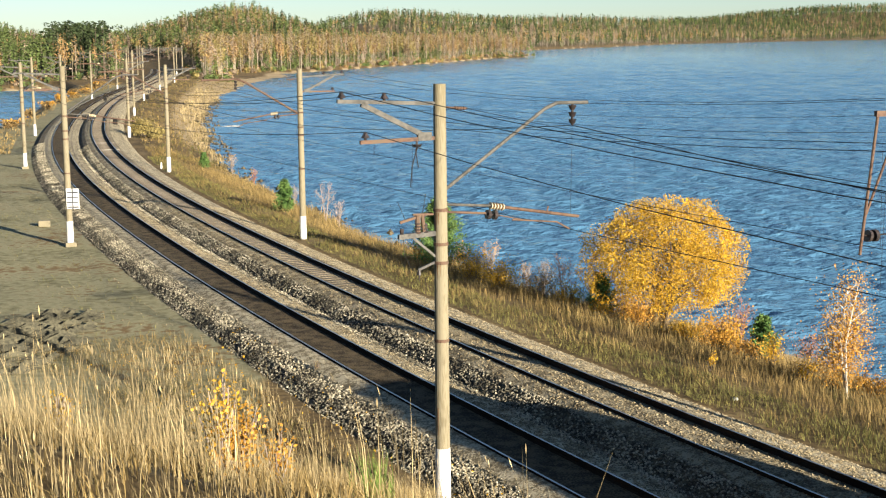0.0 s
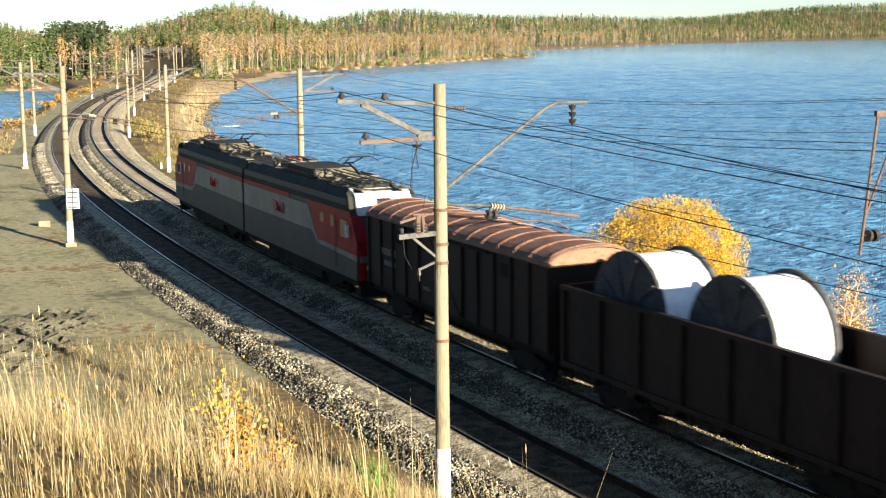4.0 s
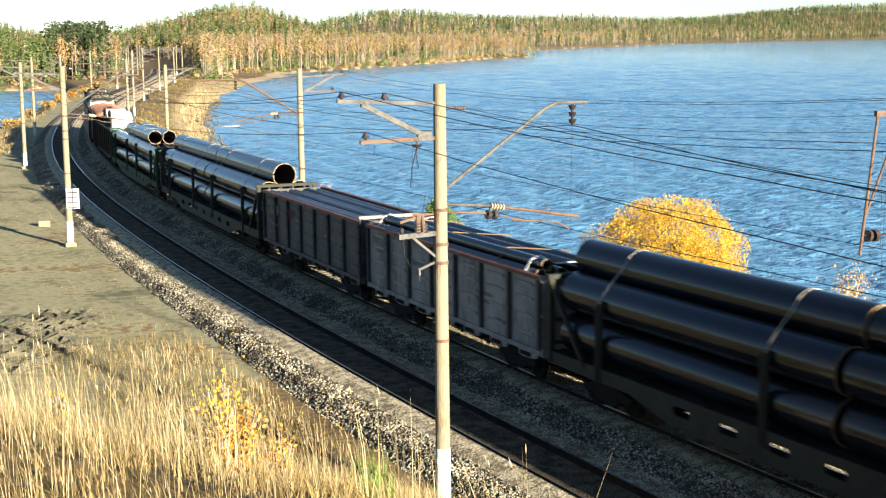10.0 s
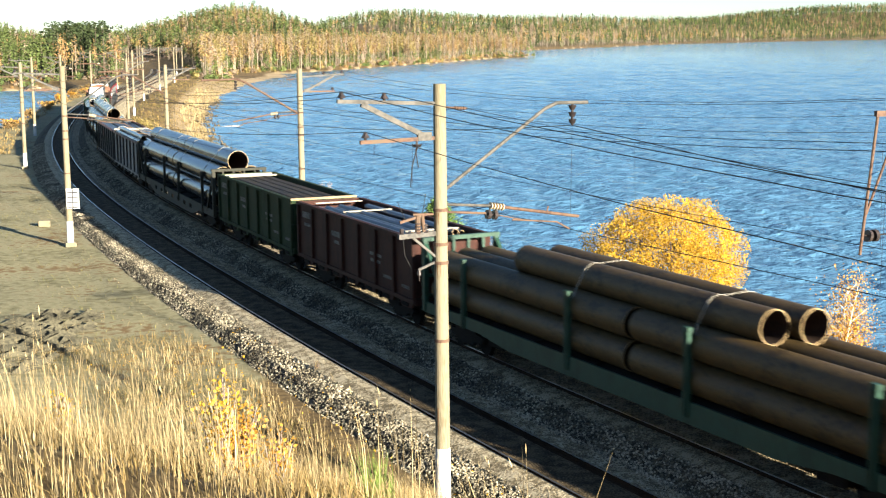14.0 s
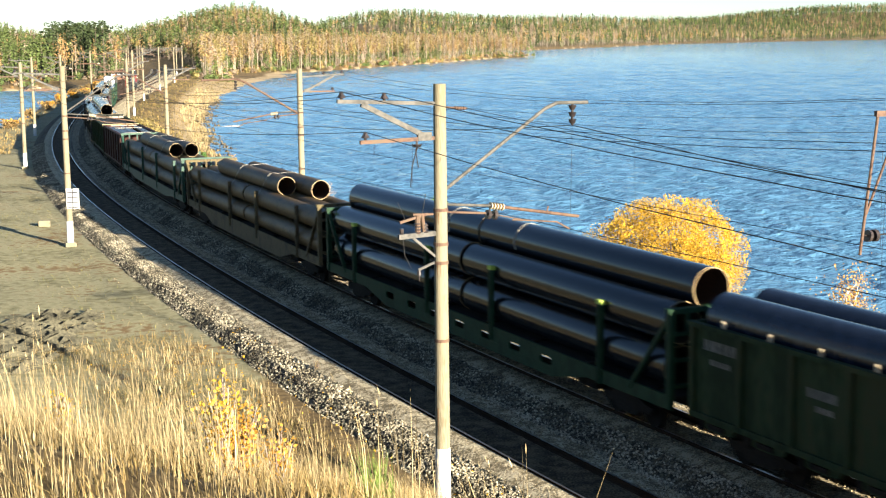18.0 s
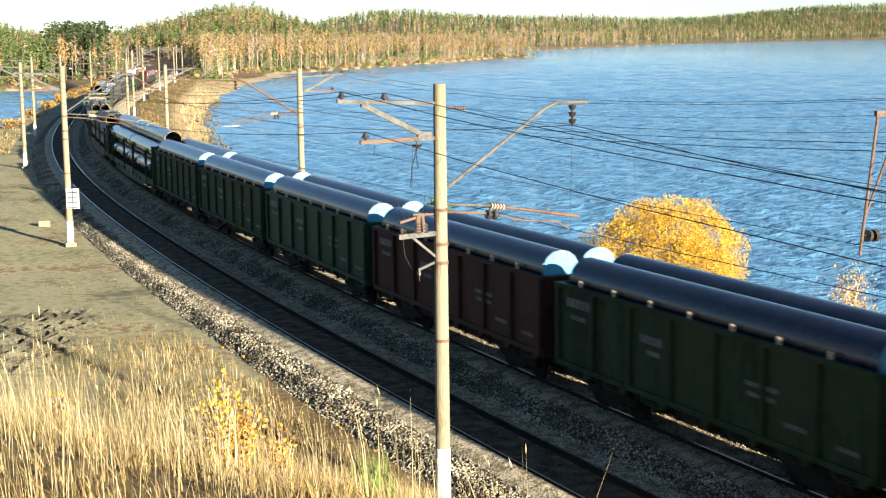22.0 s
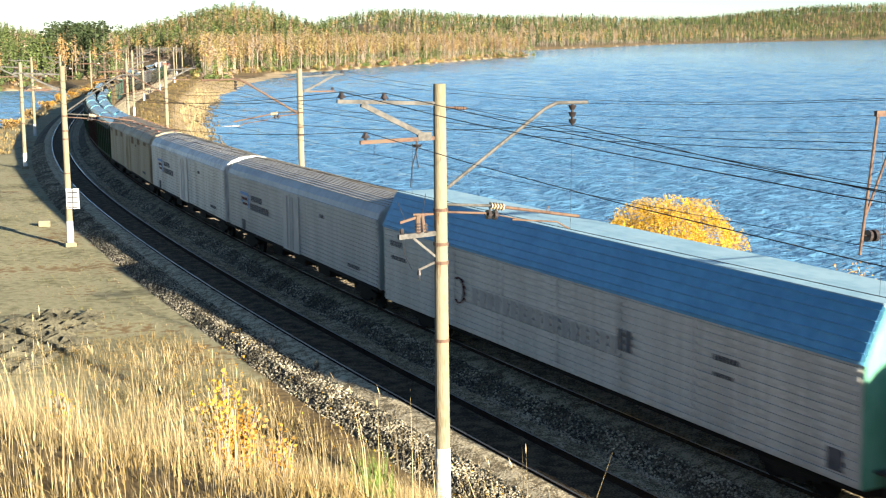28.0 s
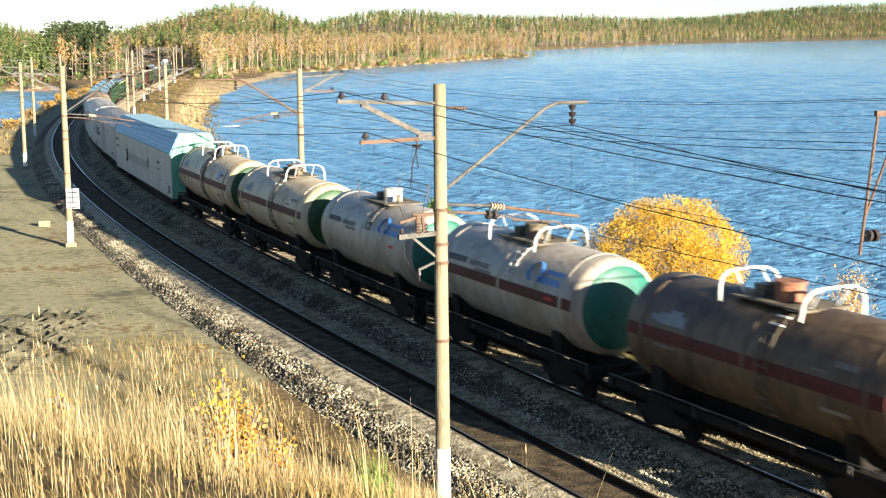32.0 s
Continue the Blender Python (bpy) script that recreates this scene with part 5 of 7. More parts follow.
# ---- rigid portals over the far end of the tracks, signals, small things ----
for s in (455, 560):
    x, y, hd = on_line(s, TRACK_GAP / 2)
    p = tagged(new("catenary_portal"), "grey steel portal spanning both tracks", "portal", "portals")
    p.matrix_basis = pose(float(x), float(y), 0, 0, 0, math.degrees(hd))
    for yy in (-7.5, 7.5):
        quick("post", p, M["concrete"], ("r", (0, yy, -1.2), (0, yy, 9.2), 0.22, 0.17, 10))
    quick("beam", p, M["zinc"], ("b", -0.2, 0.2, -7.6, 7.6, 7.4, 7.52), ("b", -0.2, 0.2, -7.6, 7.6, 7.95, 8.07), *[("m", (0, -7.5 + 1.25 * i, 7.45 if i % 2 else 8.0), (0, -6.25 + 1.25 * i, 8.0 if i % 2 else 7.45), 0.08, 0.08) for i in range(12)])


def signal(s, o, h, label):
    x, y, hd = on_line(s, o)
    p = tagged(new("railway_signal"), label, "signal", "railway signals")
    p.matrix_basis = pose(float(x), float(y), -0.7, 0, 0, math.degrees(hd))
    quick("mast", p, M["zinc"], ("r", (0, 0, -0.3), (0, 0, h - 0.9), 0.06, None, 8))
    quick("head", p, M["dark"], ("b", -0.12, 0.06, -0.3, 0.3, h - 0.95, h), ("b", -0.2, -0.12, -0.2, 0.2, h - 0.2, h - 0.15))
    for k in (0.25, 0.65):
        quick("lens", p, M["glass"], ("r", (-0.13, 0, h - k), (-0.18, 0, h - k), 0.11, None, 12))


signal(313, 8.3, 3.4, "black signal head on a short mast beside the track")
signal(238, 2.2, 1.3, "dwarf signal between the two tracks")
signal(244, -5.3, 1.2, "dwarf signal on the bank beside the track")
signal(176, 2.3, 1.0, "low black trackside box between the tracks")
signal(160, -2.2, 1.0, "low black trackside box beside the rail")


def block(x, y, sx, sy, sz, mat, name, label, category, turn=0):
    bm = bmesh.new()
    box(bm, -sx / 2, sx / 2, -sy / 2, sy / 2, 0, sz, 0.04)
    for v in bm.verts:
        v.co += Vector((noise.noise(v.co * 3), noise.noise(v.co * 3 + Vector((5, 0, 0))), 0)) * 0.03
    ob = part(name, bm, mat)
    ob.matrix_basis = pose(x, y, zat(x, y) - 0.05, 0, 0, turn)
    return tagged(ob, label, category)


block(-25.3, 87.2, 0.75, 0.6, 0.42, M["concrete"], "concrete_block", "pale concrete block on the dirt flat", "concrete block", 15)
block(9.3, 42.9, 0.2, 0.16, 0.12, M["white"], "pale_stone", "pale stone beside the far track", "stone", 30)
block(-25.6, 125.9, 0.16, 0.16, 0.62, M["white"], "marker_post", "short white marker post on the bank", "marker post")
bm = bmesh.new()
for k in range(8):
    a, b = -2.0 + 0.5 * k, -1.5 + 0.5 * k
    rod(bm, (a, 0.12 * math.sin(a), 0.1 * math.cos(a * 0.8)), (b, 0.12 * math.sin(b), 0.1 * math.cos(b * 0.8)), 0.09, 0.085, 8)
log = tagged(part("driftwood_log", bm, M["birchbark"]), "pale bare log floating near the shore", "log")
log.location = (-33.6, 221.7, LAKE + 0.03)
# shallow crossings on the far track: pale boards between the rails
for s in (112, 122):
    x, y, hd = on_line(s)
    bm = bmesh.new()
    box(bm, -0.09, 0.09, -1.3, 1.3, -0.3, -0.15)
    ob = tagged(part("pale_sleeper", bm, M["strap"]), "freshly whitened sleeper in the far track", "sleeper", "whitened sleepers")
    ob.matrix_basis = pose(float(x), float(y), 0, 0, 0, math.degrees(hd))

# sleepers: the nearest as pieces of their own, the rest joined
SLP = bmesh.new()
box(SLP, -0.135, 0.135, -1.35, 1.35, -0.42, -0.185)
SLEEPER = bpy.data.meshes.new("sleeper")
SLP.to_mesh(SLEEPER)
SLP.free()
SLEEPER.materials.append(M["sleeper"])
for track, o, z in ((bpy.data.objects["railway_track"], 0.0, 0.0), (bpy.data.objects["railway_track.001"], TRACK_GAP, NEAR_Z)):
    for i in range(260):
        x, y, hd = on_line(-10 + 0.545 * i, o)
        ob = new("sleeper", SLEEPER)
        ob.parent = track
        ob.matrix_basis = pose(float(x), float(y), z + 0.005 * math.sin(i * 2.3) - 0.04 * (1 - float(smooth(22, 30, -10 + 0.545 * i))), 0, 0, math.degrees(hd) + 0.6 * math.sin(i * 1.7))
    v, f = [], []
    for i in range(420):
        x, y, hd = on_line(-10 + 0.545 * (260 + i * 1.5), o)
        c, q = math.cos(hd), math.sin(hd)
        n = len(v)
        v += [(float(x) + a * c - b * q, float(y) + a * q + b * c, z + e) for e in (-0.4, -0.185) for a, b in ((-0.13, -1.35), (0.13, -1.35), (0.13, 1.35), (-0.13, 1.35))]
        f += [(n + 4, n + 5, n + 6, n + 7), (n, n + 1, n + 5, n + 4), (n + 1, n + 2, n + 6, n + 5), (n + 2, n + 3, n + 7, n + 6), (n + 3, n, n + 4, n + 7)]
    tagged(raw("far_sleepers", v, f, M["sleeper"], track), kind="stuff")

# ---- the train ----
def P(name, parent, mat, *shapes, label=""):
    """One mesh from boxes ('b', x0, x1, y0, y1, z0, z1), rods ('r', a, b, radius), beams ('m', a, b, w, h) and prisms ('p', outline in x and z, y0, y1)."""
    bm = bmesh.new()
    for k, *a in shapes:
        if k == "b":
            box(bm, *a)
        elif k == "r":
            rod(bm, *a)
        elif k == "m":
            beam(bm, *a)
        elif k == "p":
            pts, y0, y1 = a
            lo, hi = [bm.verts.new((x, y0, z)) for x, z in pts], [bm.verts.new((x, y1, z)) for x, z in pts]
            bm.faces.new(lo)
            bm.faces.new(hi[::-1])
            for i in range(len(pts)):
                j = (i + 1) % len(pts)
                bm.faces.new((lo[j], lo[i], hi[i], hi[j]))
        elif k == "x":
            pts, x0, x1 = a
            lo, hi = [bm.verts.new((x0, y, z)) for y, z in pts], [bm.verts.new((x1, y, z)) for y, z in pts]
            bm.faces.new(lo)
            bm.faces.new(hi[::-1])
            for i in range(len(pts)):
                j = (i + 1) % len(pts)
                bm.faces.new((lo[j], lo[i], hi[i], hi[j]))
    bmesh.ops.recalc_face_normals(bm, faces=bm.faces[:])
    return part(name, bm, mat, parent, label)


def again(ob, parent, x=0.0, y=0.0, z=0.0, turn=0.0):
    """The same mesh once more, as an object of its own."""
    o = new(ob.name.split(".")[0], ob.data)
    o.parent = parent
    o.matrix_basis = pose(x, y, z, 0, 0, turn)
    if "label" in ob:
        o["label"] = ob["label"]
    return o


def ring(r, n=36, a0=0.0, a1=math.tau):
    return [(r * math.cos(a0 + (a1 - a0) * i / n), r * math.sin(a0 + (a1 - a0) * i / n)) for i in range(n + (a1 - a0 < 6.2))]


def pipe(name, x0, x1, y, z, r, mat, wall=0.03, parent=None, capped=None, n=36):
    """A hollow pipe along x with bare cut ends; capped: a material that closes both ends."""
    v, f, m = [], [], []
    for x, q in ((x0, r), (x1, r), (x1, r - wall), (x0, r - wall)):
        v += [(x, y + a, z + b) for a, b in ring(q, n)]
    for k, mi in ((0, 0), (1, 1), (2, 2), (3, 1)):
        for i in range(n):
            j = (i + 1) % n
            f.append((k * n + i, k * n + j, (k + 1) % 4 * n + j, (k + 1) % 4 * n + i))
            m.append(mi)
    if capped:
        f += [tuple(range(n)), tuple(range(n, 2 * n))]
        m += [3, 3]
    ob = raw(name, v, f, [mat, M["pipeend"], M["bore"]] + ([capped] if capped else []), parent, m, smooth=False)
    bm = bmesh.new()
    bm.from_mesh(ob.data)
    bmesh.ops.recalc_face_normals(bm, faces=bm.faces[:])
    for q in bm.faces:
        q.smooth = q.material_index in (0, 2)
    for e in bm.edges:
        e.smooth = len({q.material_index for q in e.link_faces}) < 2
    bm.to_mesh(ob.data)
    bm.free()
    return ob


KIT = {}
store = new("kit_of_running_gear")


def make_kit():
    bm = bmesh.new()
    rod(bm, (0, -0.06, 0.475), (0, 0.07, 0.475), 0.475, 0.475, 24)
    rod(bm, (0, -0.09, 0.475), (0, -0.06, 0.475), 0.505, 0.505, 24)
    rod(bm, (0, 0.07, 0.475), (0, 0.3, 0.475), 0.09, 0.09, 10)
    KIT["wheel"] = part("wheel", bm, M["dark"], store, "dark worn steel wheel")
    KIT["frame"] = P("bogie", store, M["dark"], ("p", [(-1.3, 0.62), (-1.15, 0.42), (-0.7, 0.42), (-0.45, 0.25), (0.45, 0.25), (0.7, 0.42), (1.15, 0.42), (1.3, 0.62), (0.85, 0.66), (0.45, 0.85), (-0.45, 0.85), (-0.85, 0.66)], 0.93, 1.11),
                     ("p", [(-1.3, 0.62), (-1.15, 0.42), (-0.7, 0.42), (-0.45, 0.25), (0.45, 0.25), (0.7, 0.42), (1.15, 0.42), (1.3, 0.62), (0.85, 0.66), (0.45, 0.85), (-0.45, 0.85), (-0.85, 0.66)], -1.11, -0.93),
                     ("b", -0.22, 0.22, -1.0, 1.0, 0.55, 0.95), label="dark cast bogie frame")
    KIT["coupler"] = P("coupler", store, M["dark"], ("b", -0.45, 0.28, -0.09, 0.09, 0.94, 1.14), ("b", 0.1, 0.42, -0.16, 0.16, 0.9, 1.18))


make_kit()


def gear(car, L, pivots, ends=0.55):
    for px in pivots:
        b = again(KIT["frame"], car, px)
        for ax in (-0.925, 0.925):
            again(KIT["wheel"], b, ax, 0.79)
            again(KIT["wheel"], b, ax, -0.79, 0, 180)
    again(KIT["coupler"], car, L / 2 + 0.1)
    again(KIT["coupler"], car, -L / 2 - 0.1, turn=180)


TRAIN = []


def vehicle(name, u0, u1, label, category, group=""):
    car = tagged(new(name), label, category, group)
    TRAIN.append((car, (u0 + u1) / 2, (u1 - u0) * 0.34))
    return car, u1 - u0


def load(ob, label, category, group=""):
    """A thing that rides on the vehicle made last."""
    tagged(ob, label, category, group)
    TRAIN.append((ob, TRAIN[-1][1], TRAIN[-1][2]))
    return ob


def bars(car, rows, mat, y=None):
    """Unreadable lettering as plain bars: x0, x1, z0, z1 on the side at y."""
    for x0, x1, z0, z1 in rows:
        n = max(2, int((x1 - x0) / ((z1 - z0) * 0.9)))
        w = (x1 - x0) / n
        P("lettering", car, mat, *[("b", x0 + i * w, x0 + (i + 0.72) * w, y, y + 0.008, z0, z1) for i in range(n)])


# -- locomotive sections: x towards the cab
def loco(u0, u1, flip, label):
    car, L = vehicle("locomotive", u0, u1, label, "locomotive", "locomotive sections")
    h, s = L / 2, (-1 if flip else 1)

    def X(*pts):
        return [(s * x, z) for x, z in pts]

    def B(x0, x1, *r):
        return ("b", min(s * x0, s * x1), max(s * x0, s * x1), *r)

    nose = h
    P("underframe", car, M["dark"], B(-h, nose - 0.3, -1.35, 1.35, 0.75, 1.12), B(-3.2, 3.2, -1.3, 1.3, 0.35, 0.8), B(nose - 0.55, nose - 0.2, -1.3, 1.3, 0.3, 1.0))
    P("body_shell", car, M["dgrey"], ("p", X((-h, 1.1), (nose - 0.05, 1.1), (nose - 0.02, 2.55), (nose - 0.75, 3.62), (nose - 1.3, 4.2), (-h, 4.2)), -1.46, 1.46))
    for y0, y1 in ((1.462, 1.5), (-1.5, -1.462)):
        P("skirt_panel", car, M["dgrey"], ("p", X((-h, 1.02), (nose - 0.08, 1.02), (nose - 0.08, 1.8), (nose - 4.9, 1.9), (nose - 5.7, 2.42), (-h, 2.42)), y0, y1), label="dark grey lower body panel")
        P("grey_panel", car, M["lgrey"], ("p", X((-h, 2.424), (nose - 5.69, 2.424), (nose - 4.89, 1.906), (nose - 4.75, 1.93), (nose - 6.25, 3.5), (-h, 3.5)), y0, y1), label="light grey body side")
        P("pale_band", car, M["lgrey"], ("p", X((nose - 4.7, 1.925), (nose - 0.08, 1.805), (nose - 0.06, 2.02), (nose - 4.86, 2.14)), y0, y1))
        P("red_panel", car, M["red"], ("p", X((nose - 4.87, 2.145), (nose - 0.06, 2.025), (nose - 0.05, 2.55), (nose - 0.72, 3.58), (nose - 0.85, 3.72), (nose - 6.35, 3.72)), y0, y1), label="red cab side panel")
        P("red_stripe", car, M["red"], ("p", X((-h, 3.504), (-0.6, 3.504), (-0.7, 3.72), (-h, 3.72)), y0, y1), label="thin red stripe under the roof")
        yy = (y0 + 0.02, y1 + 0.012) if y0 > 0 else (y0 - 0.012, y1 - 0.02)
        P("cab_window", car, M["glass"], ("p", X((nose - 1.95, 2.62), (nose - 0.95, 2.62), (nose - 1.2, 3.32), (nose - 1.95, 3.32)), *yy), label="dark cab side window")
        P("cab_door", car, M["red"], ("p", X((nose - 3.35, 2.2), (nose - 2.6, 2.2), (nose - 2.6, 3.55), (nose - 3.35, 3.55)), *yy))
        P("door_window", car, M["glass"], ("p", X((nose - 3.15, 2.9), (nose - 2.8, 2.9), (nose - 2.8, 3.4), (nose - 3.15, 3.4)), *[k + (0.006 if y0 > 0 else -0.006) for k in yy]))
        P("small_window", car, M["glass"], ("p", X((nose - 4.5, 2.95), (nose - 4.05, 2.95), (nose - 4.05, 3.35), (nose - 4.5, 3.35)), *yy))
        P("handrail", car, M["zinc"], ("r", (s * (nose - 2.5), yy[1] + 0.03 if y0 > 0 else yy[0] - 0.03, 1.3), (s * (nose - 2.5), yy[1] + 0.03 if y0 > 0 else yy[0] - 0.03, 3.3), 0.018, None, 6))
        for i in range(9):
            xx = s * (-h + 0.5 + i * 1.05)
            P("body_rib", car, M["lgrey"], ("b", xx - 0.02, xx + 0.02, min(yy), max(yy) - 0.02 if y0 > 0 else max(yy), 2.46, 3.46))
    # red emblem as plain bent strokes on the grey side
    loops = ([(0, -0.28), (0, 0.22), (0.34, 0.22), (0.34, -0.02), (0.02, -0.02)], [(0.5, -0.26), (0.66, 0.0), (0.6, 0.2), (0.95, -0.26), (1.1, 0.1)],
             [(1.24, 0.2), (1.62, 0.2), (1.66, 0.0), (1.62, -0.26), (1.26, -0.26), (1.24, -0.04), (1.62, -0.02)])
    for path in loops:
        P("emblem_stroke", car, M["emblemred"], *[("m", (ex0 + s * a[0], 1.506, 2.96 + a[1]), (ex0 + s * b[0], 1.506, 2.96 + b[1]), 0.1, 0.008) for ex0 in (s * -3.1,) for a, b in zip(path, path[1:])])
    # cab front
    P("front_panel", car, M["red"], ("p", X((nose - 0.05, 1.02), (nose + 0.03, 1.05), (nose + 0.05, 2.0), (nose - 0.0, 2.55), (nose - 0.06, 2.55)), -1.42, 1.42), label="red cab nose")
    P("front_band", car, M["lgrey"], ("p", X((nose + 0.035, 1.75), (nose + 0.075, 1.76), (nose + 0.08, 2.02), (nose + 0.04, 2.02)), -1.4, 1.4))
    P("windscreen", car, M["glass"], ("p", X((nose - 0.03, 2.58), (nose + 0.01, 2.6), (nose - 0.62, 3.56), (nose - 0.7, 3.56)), -1.0, 1.0), label="dark raked windscreen")
    for y0 in (-1.44, 1.02):
        P("corner_pillar", car, M["red"], ("p", X((nose - 0.05, 2.56), (nose + 0.02, 2.58), (nose - 0.6, 3.58), (nose - 0.72, 3.58)), y0, y0 + 0.42), label="red cab corner pillar")
    P("visor", car, M["white"], ("p", X((nose - 0.72, 3.6), (nose - 0.6, 3.58), (nose - 1.0, 4.42), (nose - 1.7, 4.6), (nose - 1.75, 4.2)), -1.2, 1.2), label="white visor over the windscreen")
    P("headlight", car, M["glass"], ("p", X((nose - 0.78, 3.85), (nose - 0.66, 3.87), (nose - 0.82, 4.22), (nose - 0.95, 4.22)), -0.3, 0.3))
    for y in (-1.0, 1.0):
        P("buffer_lamp", car, M["white"], ("r", (s * (nose + 0.02), y, 1.55), (s * (nose + 0.12), y, 1.55), 0.13, None, 14))
        P("mirror", car, M["white"], B(nose - 0.95, nose - 0.85, min(y * 1.55, y * 1.66), max(y * 1.55, y * 1.66), 2.7, 3.2))
    # roof: dark sloping sides and flat top
    P("roof", car, M["roof"], ("x", [(-1.48, 3.72), (1.48, 3.72), (1.46, 3.95), (1.12, 4.55), (-1.12, 4.55), (-1.46, 3.95)], min(-s * h, s * (nose - 1.25)), max(-s * h, s * (nose - 1.25))), label="sooty dark chamfered roof")
    P("cab_roof", car, M["roof"], ("p", X((nose - 1.25, 3.74), (nose - 0.95, 3.74), (nose - 1.1, 4.3), (nose - 1.3, 4.5)), -1.46, 1.46))
    # raised roof cover between two fields of switchgear; x counts towards the train's head from here on
    P("roof_cover", car, M["roof"], ("p", [(-1.75, 4.552), (2.5, 4.552), (2.2, 4.96), (-1.4, 4.96)], -1.02, 1.02), label="raised sooty roof cover")
    # sun-facing slope in lighter tan: the sunlight on it is put into its colour
    P("cover_end", car, M["gear"], ("p", [(-1.82, 4.552), (-1.77, 4.552), (-1.42, 4.975), (-1.48, 4.975)], -0.95, 0.95), label="sloping roof cover end in a sunlit tan")
    P("cab_hood", car, M["roof"], B(nose - 3.4, nose - 1.6, -0.8, 0.8, 4.552, 4.72))
    for a in (-7.6, -6.4, -3.1, 2.9, 4.1, 5.3):
        for y in (0.62, -1.04):
            P("walkway_board", car, M["gear"], ("b", a, a + 1.1, y, y + 0.42, 4.556, 4.6), label="dusty roof walkway board")
    g = np.random.default_rng(31)
    for k in range(26):
        x, y = float(g.choice([g.uniform(-h + 0.5, -2.4), g.uniform(2.8, h - 3.6 if s > 0 else h - 0.6)])), float(g.uniform(-0.85, 0.85))
        if k % 3 == 0:
            w, q = g.uniform(0.15, 0.4), g.uniform(0.08, 0.2)
            P("switch_box", car, M["gear"], ("b", x - w, x + w, y - q, y + q, 4.55, 4.55 + float(g.uniform(0.12, 0.32))))
        else:
            P("insulator", car, M["ceramic"], *[("r", (x, y, 4.55 + 0.07 * i), (x, y, 4.6 + 0.07 * i), 0.09 if i % 2 else 0.06, None, 10) for i in range(5)])
    for y in (0.3, -0.2, 0.72):
        P("bus_bar", car, M["gear"], ("r", (-h + 0.3, y, 4.93), (-2.0, y * 0.8, 4.96), 0.028, None, 6))
        P("bus_bar", car, M["gear"], ("r", (2.6, y, 4.93), (h - 3.2, y * 0.8, 4.93), 0.028, None, 6))
    for y in (-1.06, 1.06):
        P("roof_rail", car, M["gear"], ("r", (-h + 0.3, y, 4.72), (h - 2.2, y, 4.72), 0.018, None, 6), *[("r", (-h + 0.4 + i * 1.8, y, 4.52), (-h + 0.4 + i * 1.8, y, 4.72), 0.015, None, 6) for i in range(8)])
    # two pantographs: one up to the wire, one folded with red arms
    for px, up, arm in ((-4.0, 5.68, M["dark"]), (4.1, 5.06, M["red"])):
        P("pantograph_frame", car, M["gear"], *[("b", px - 1.0, px + 1.0, y - 0.04, y + 0.04, 4.86, 4.94) for y in (-0.66, 0.66)], *[("b", px + q - 0.04, px + q + 0.04, -0.66, 0.66, 4.86, 4.94) for q in (-0.98, 0.98)], label="dusty pantograph base frame")
        mid = (4.94 + up) / 2 + 0.03
        P("pantograph_arm", car, arm, ("r", (px - 0.7, 0, 4.95), (px + 0.75, 0, mid), 0.05, None, 6), ("r", (px + 0.75, 0.2, mid), (px - 0.35, 0.3, up), 0.028, None, 6), ("r", (px + 0.75, -0.2, mid), (px - 0.35, -0.3, up), 0.028, None, 6), ("r", (px + 0.75, -0.25, mid), (px + 0.75, 0.25, mid), 0.04, None, 6))
        P("collector_head", car, M["dark"], *[("m", (px + q, -0.6, up), (px + q, 0.6, up), 0.05, 0.03) for q in (-0.5, -0.2)], *[("r", (px - 0.35, e * 0.6, up), (px - 0.35, e * 0.98, up - 0.2), 0.02, None, 6) for e in (-1, 1)])
    P("gangway", car, M["dark"], B(-h - 0.16, -h, -0.6, 0.6, 1.2, 3.4))
    gear(car, L - 0.3, (-4.1, 4.1))


loco(0.0, 16.75, False, "red and grey electric locomotive section leading the train")
loco(17.05, 33.5, True, "red and grey electric locomotive section with raised pantograph")


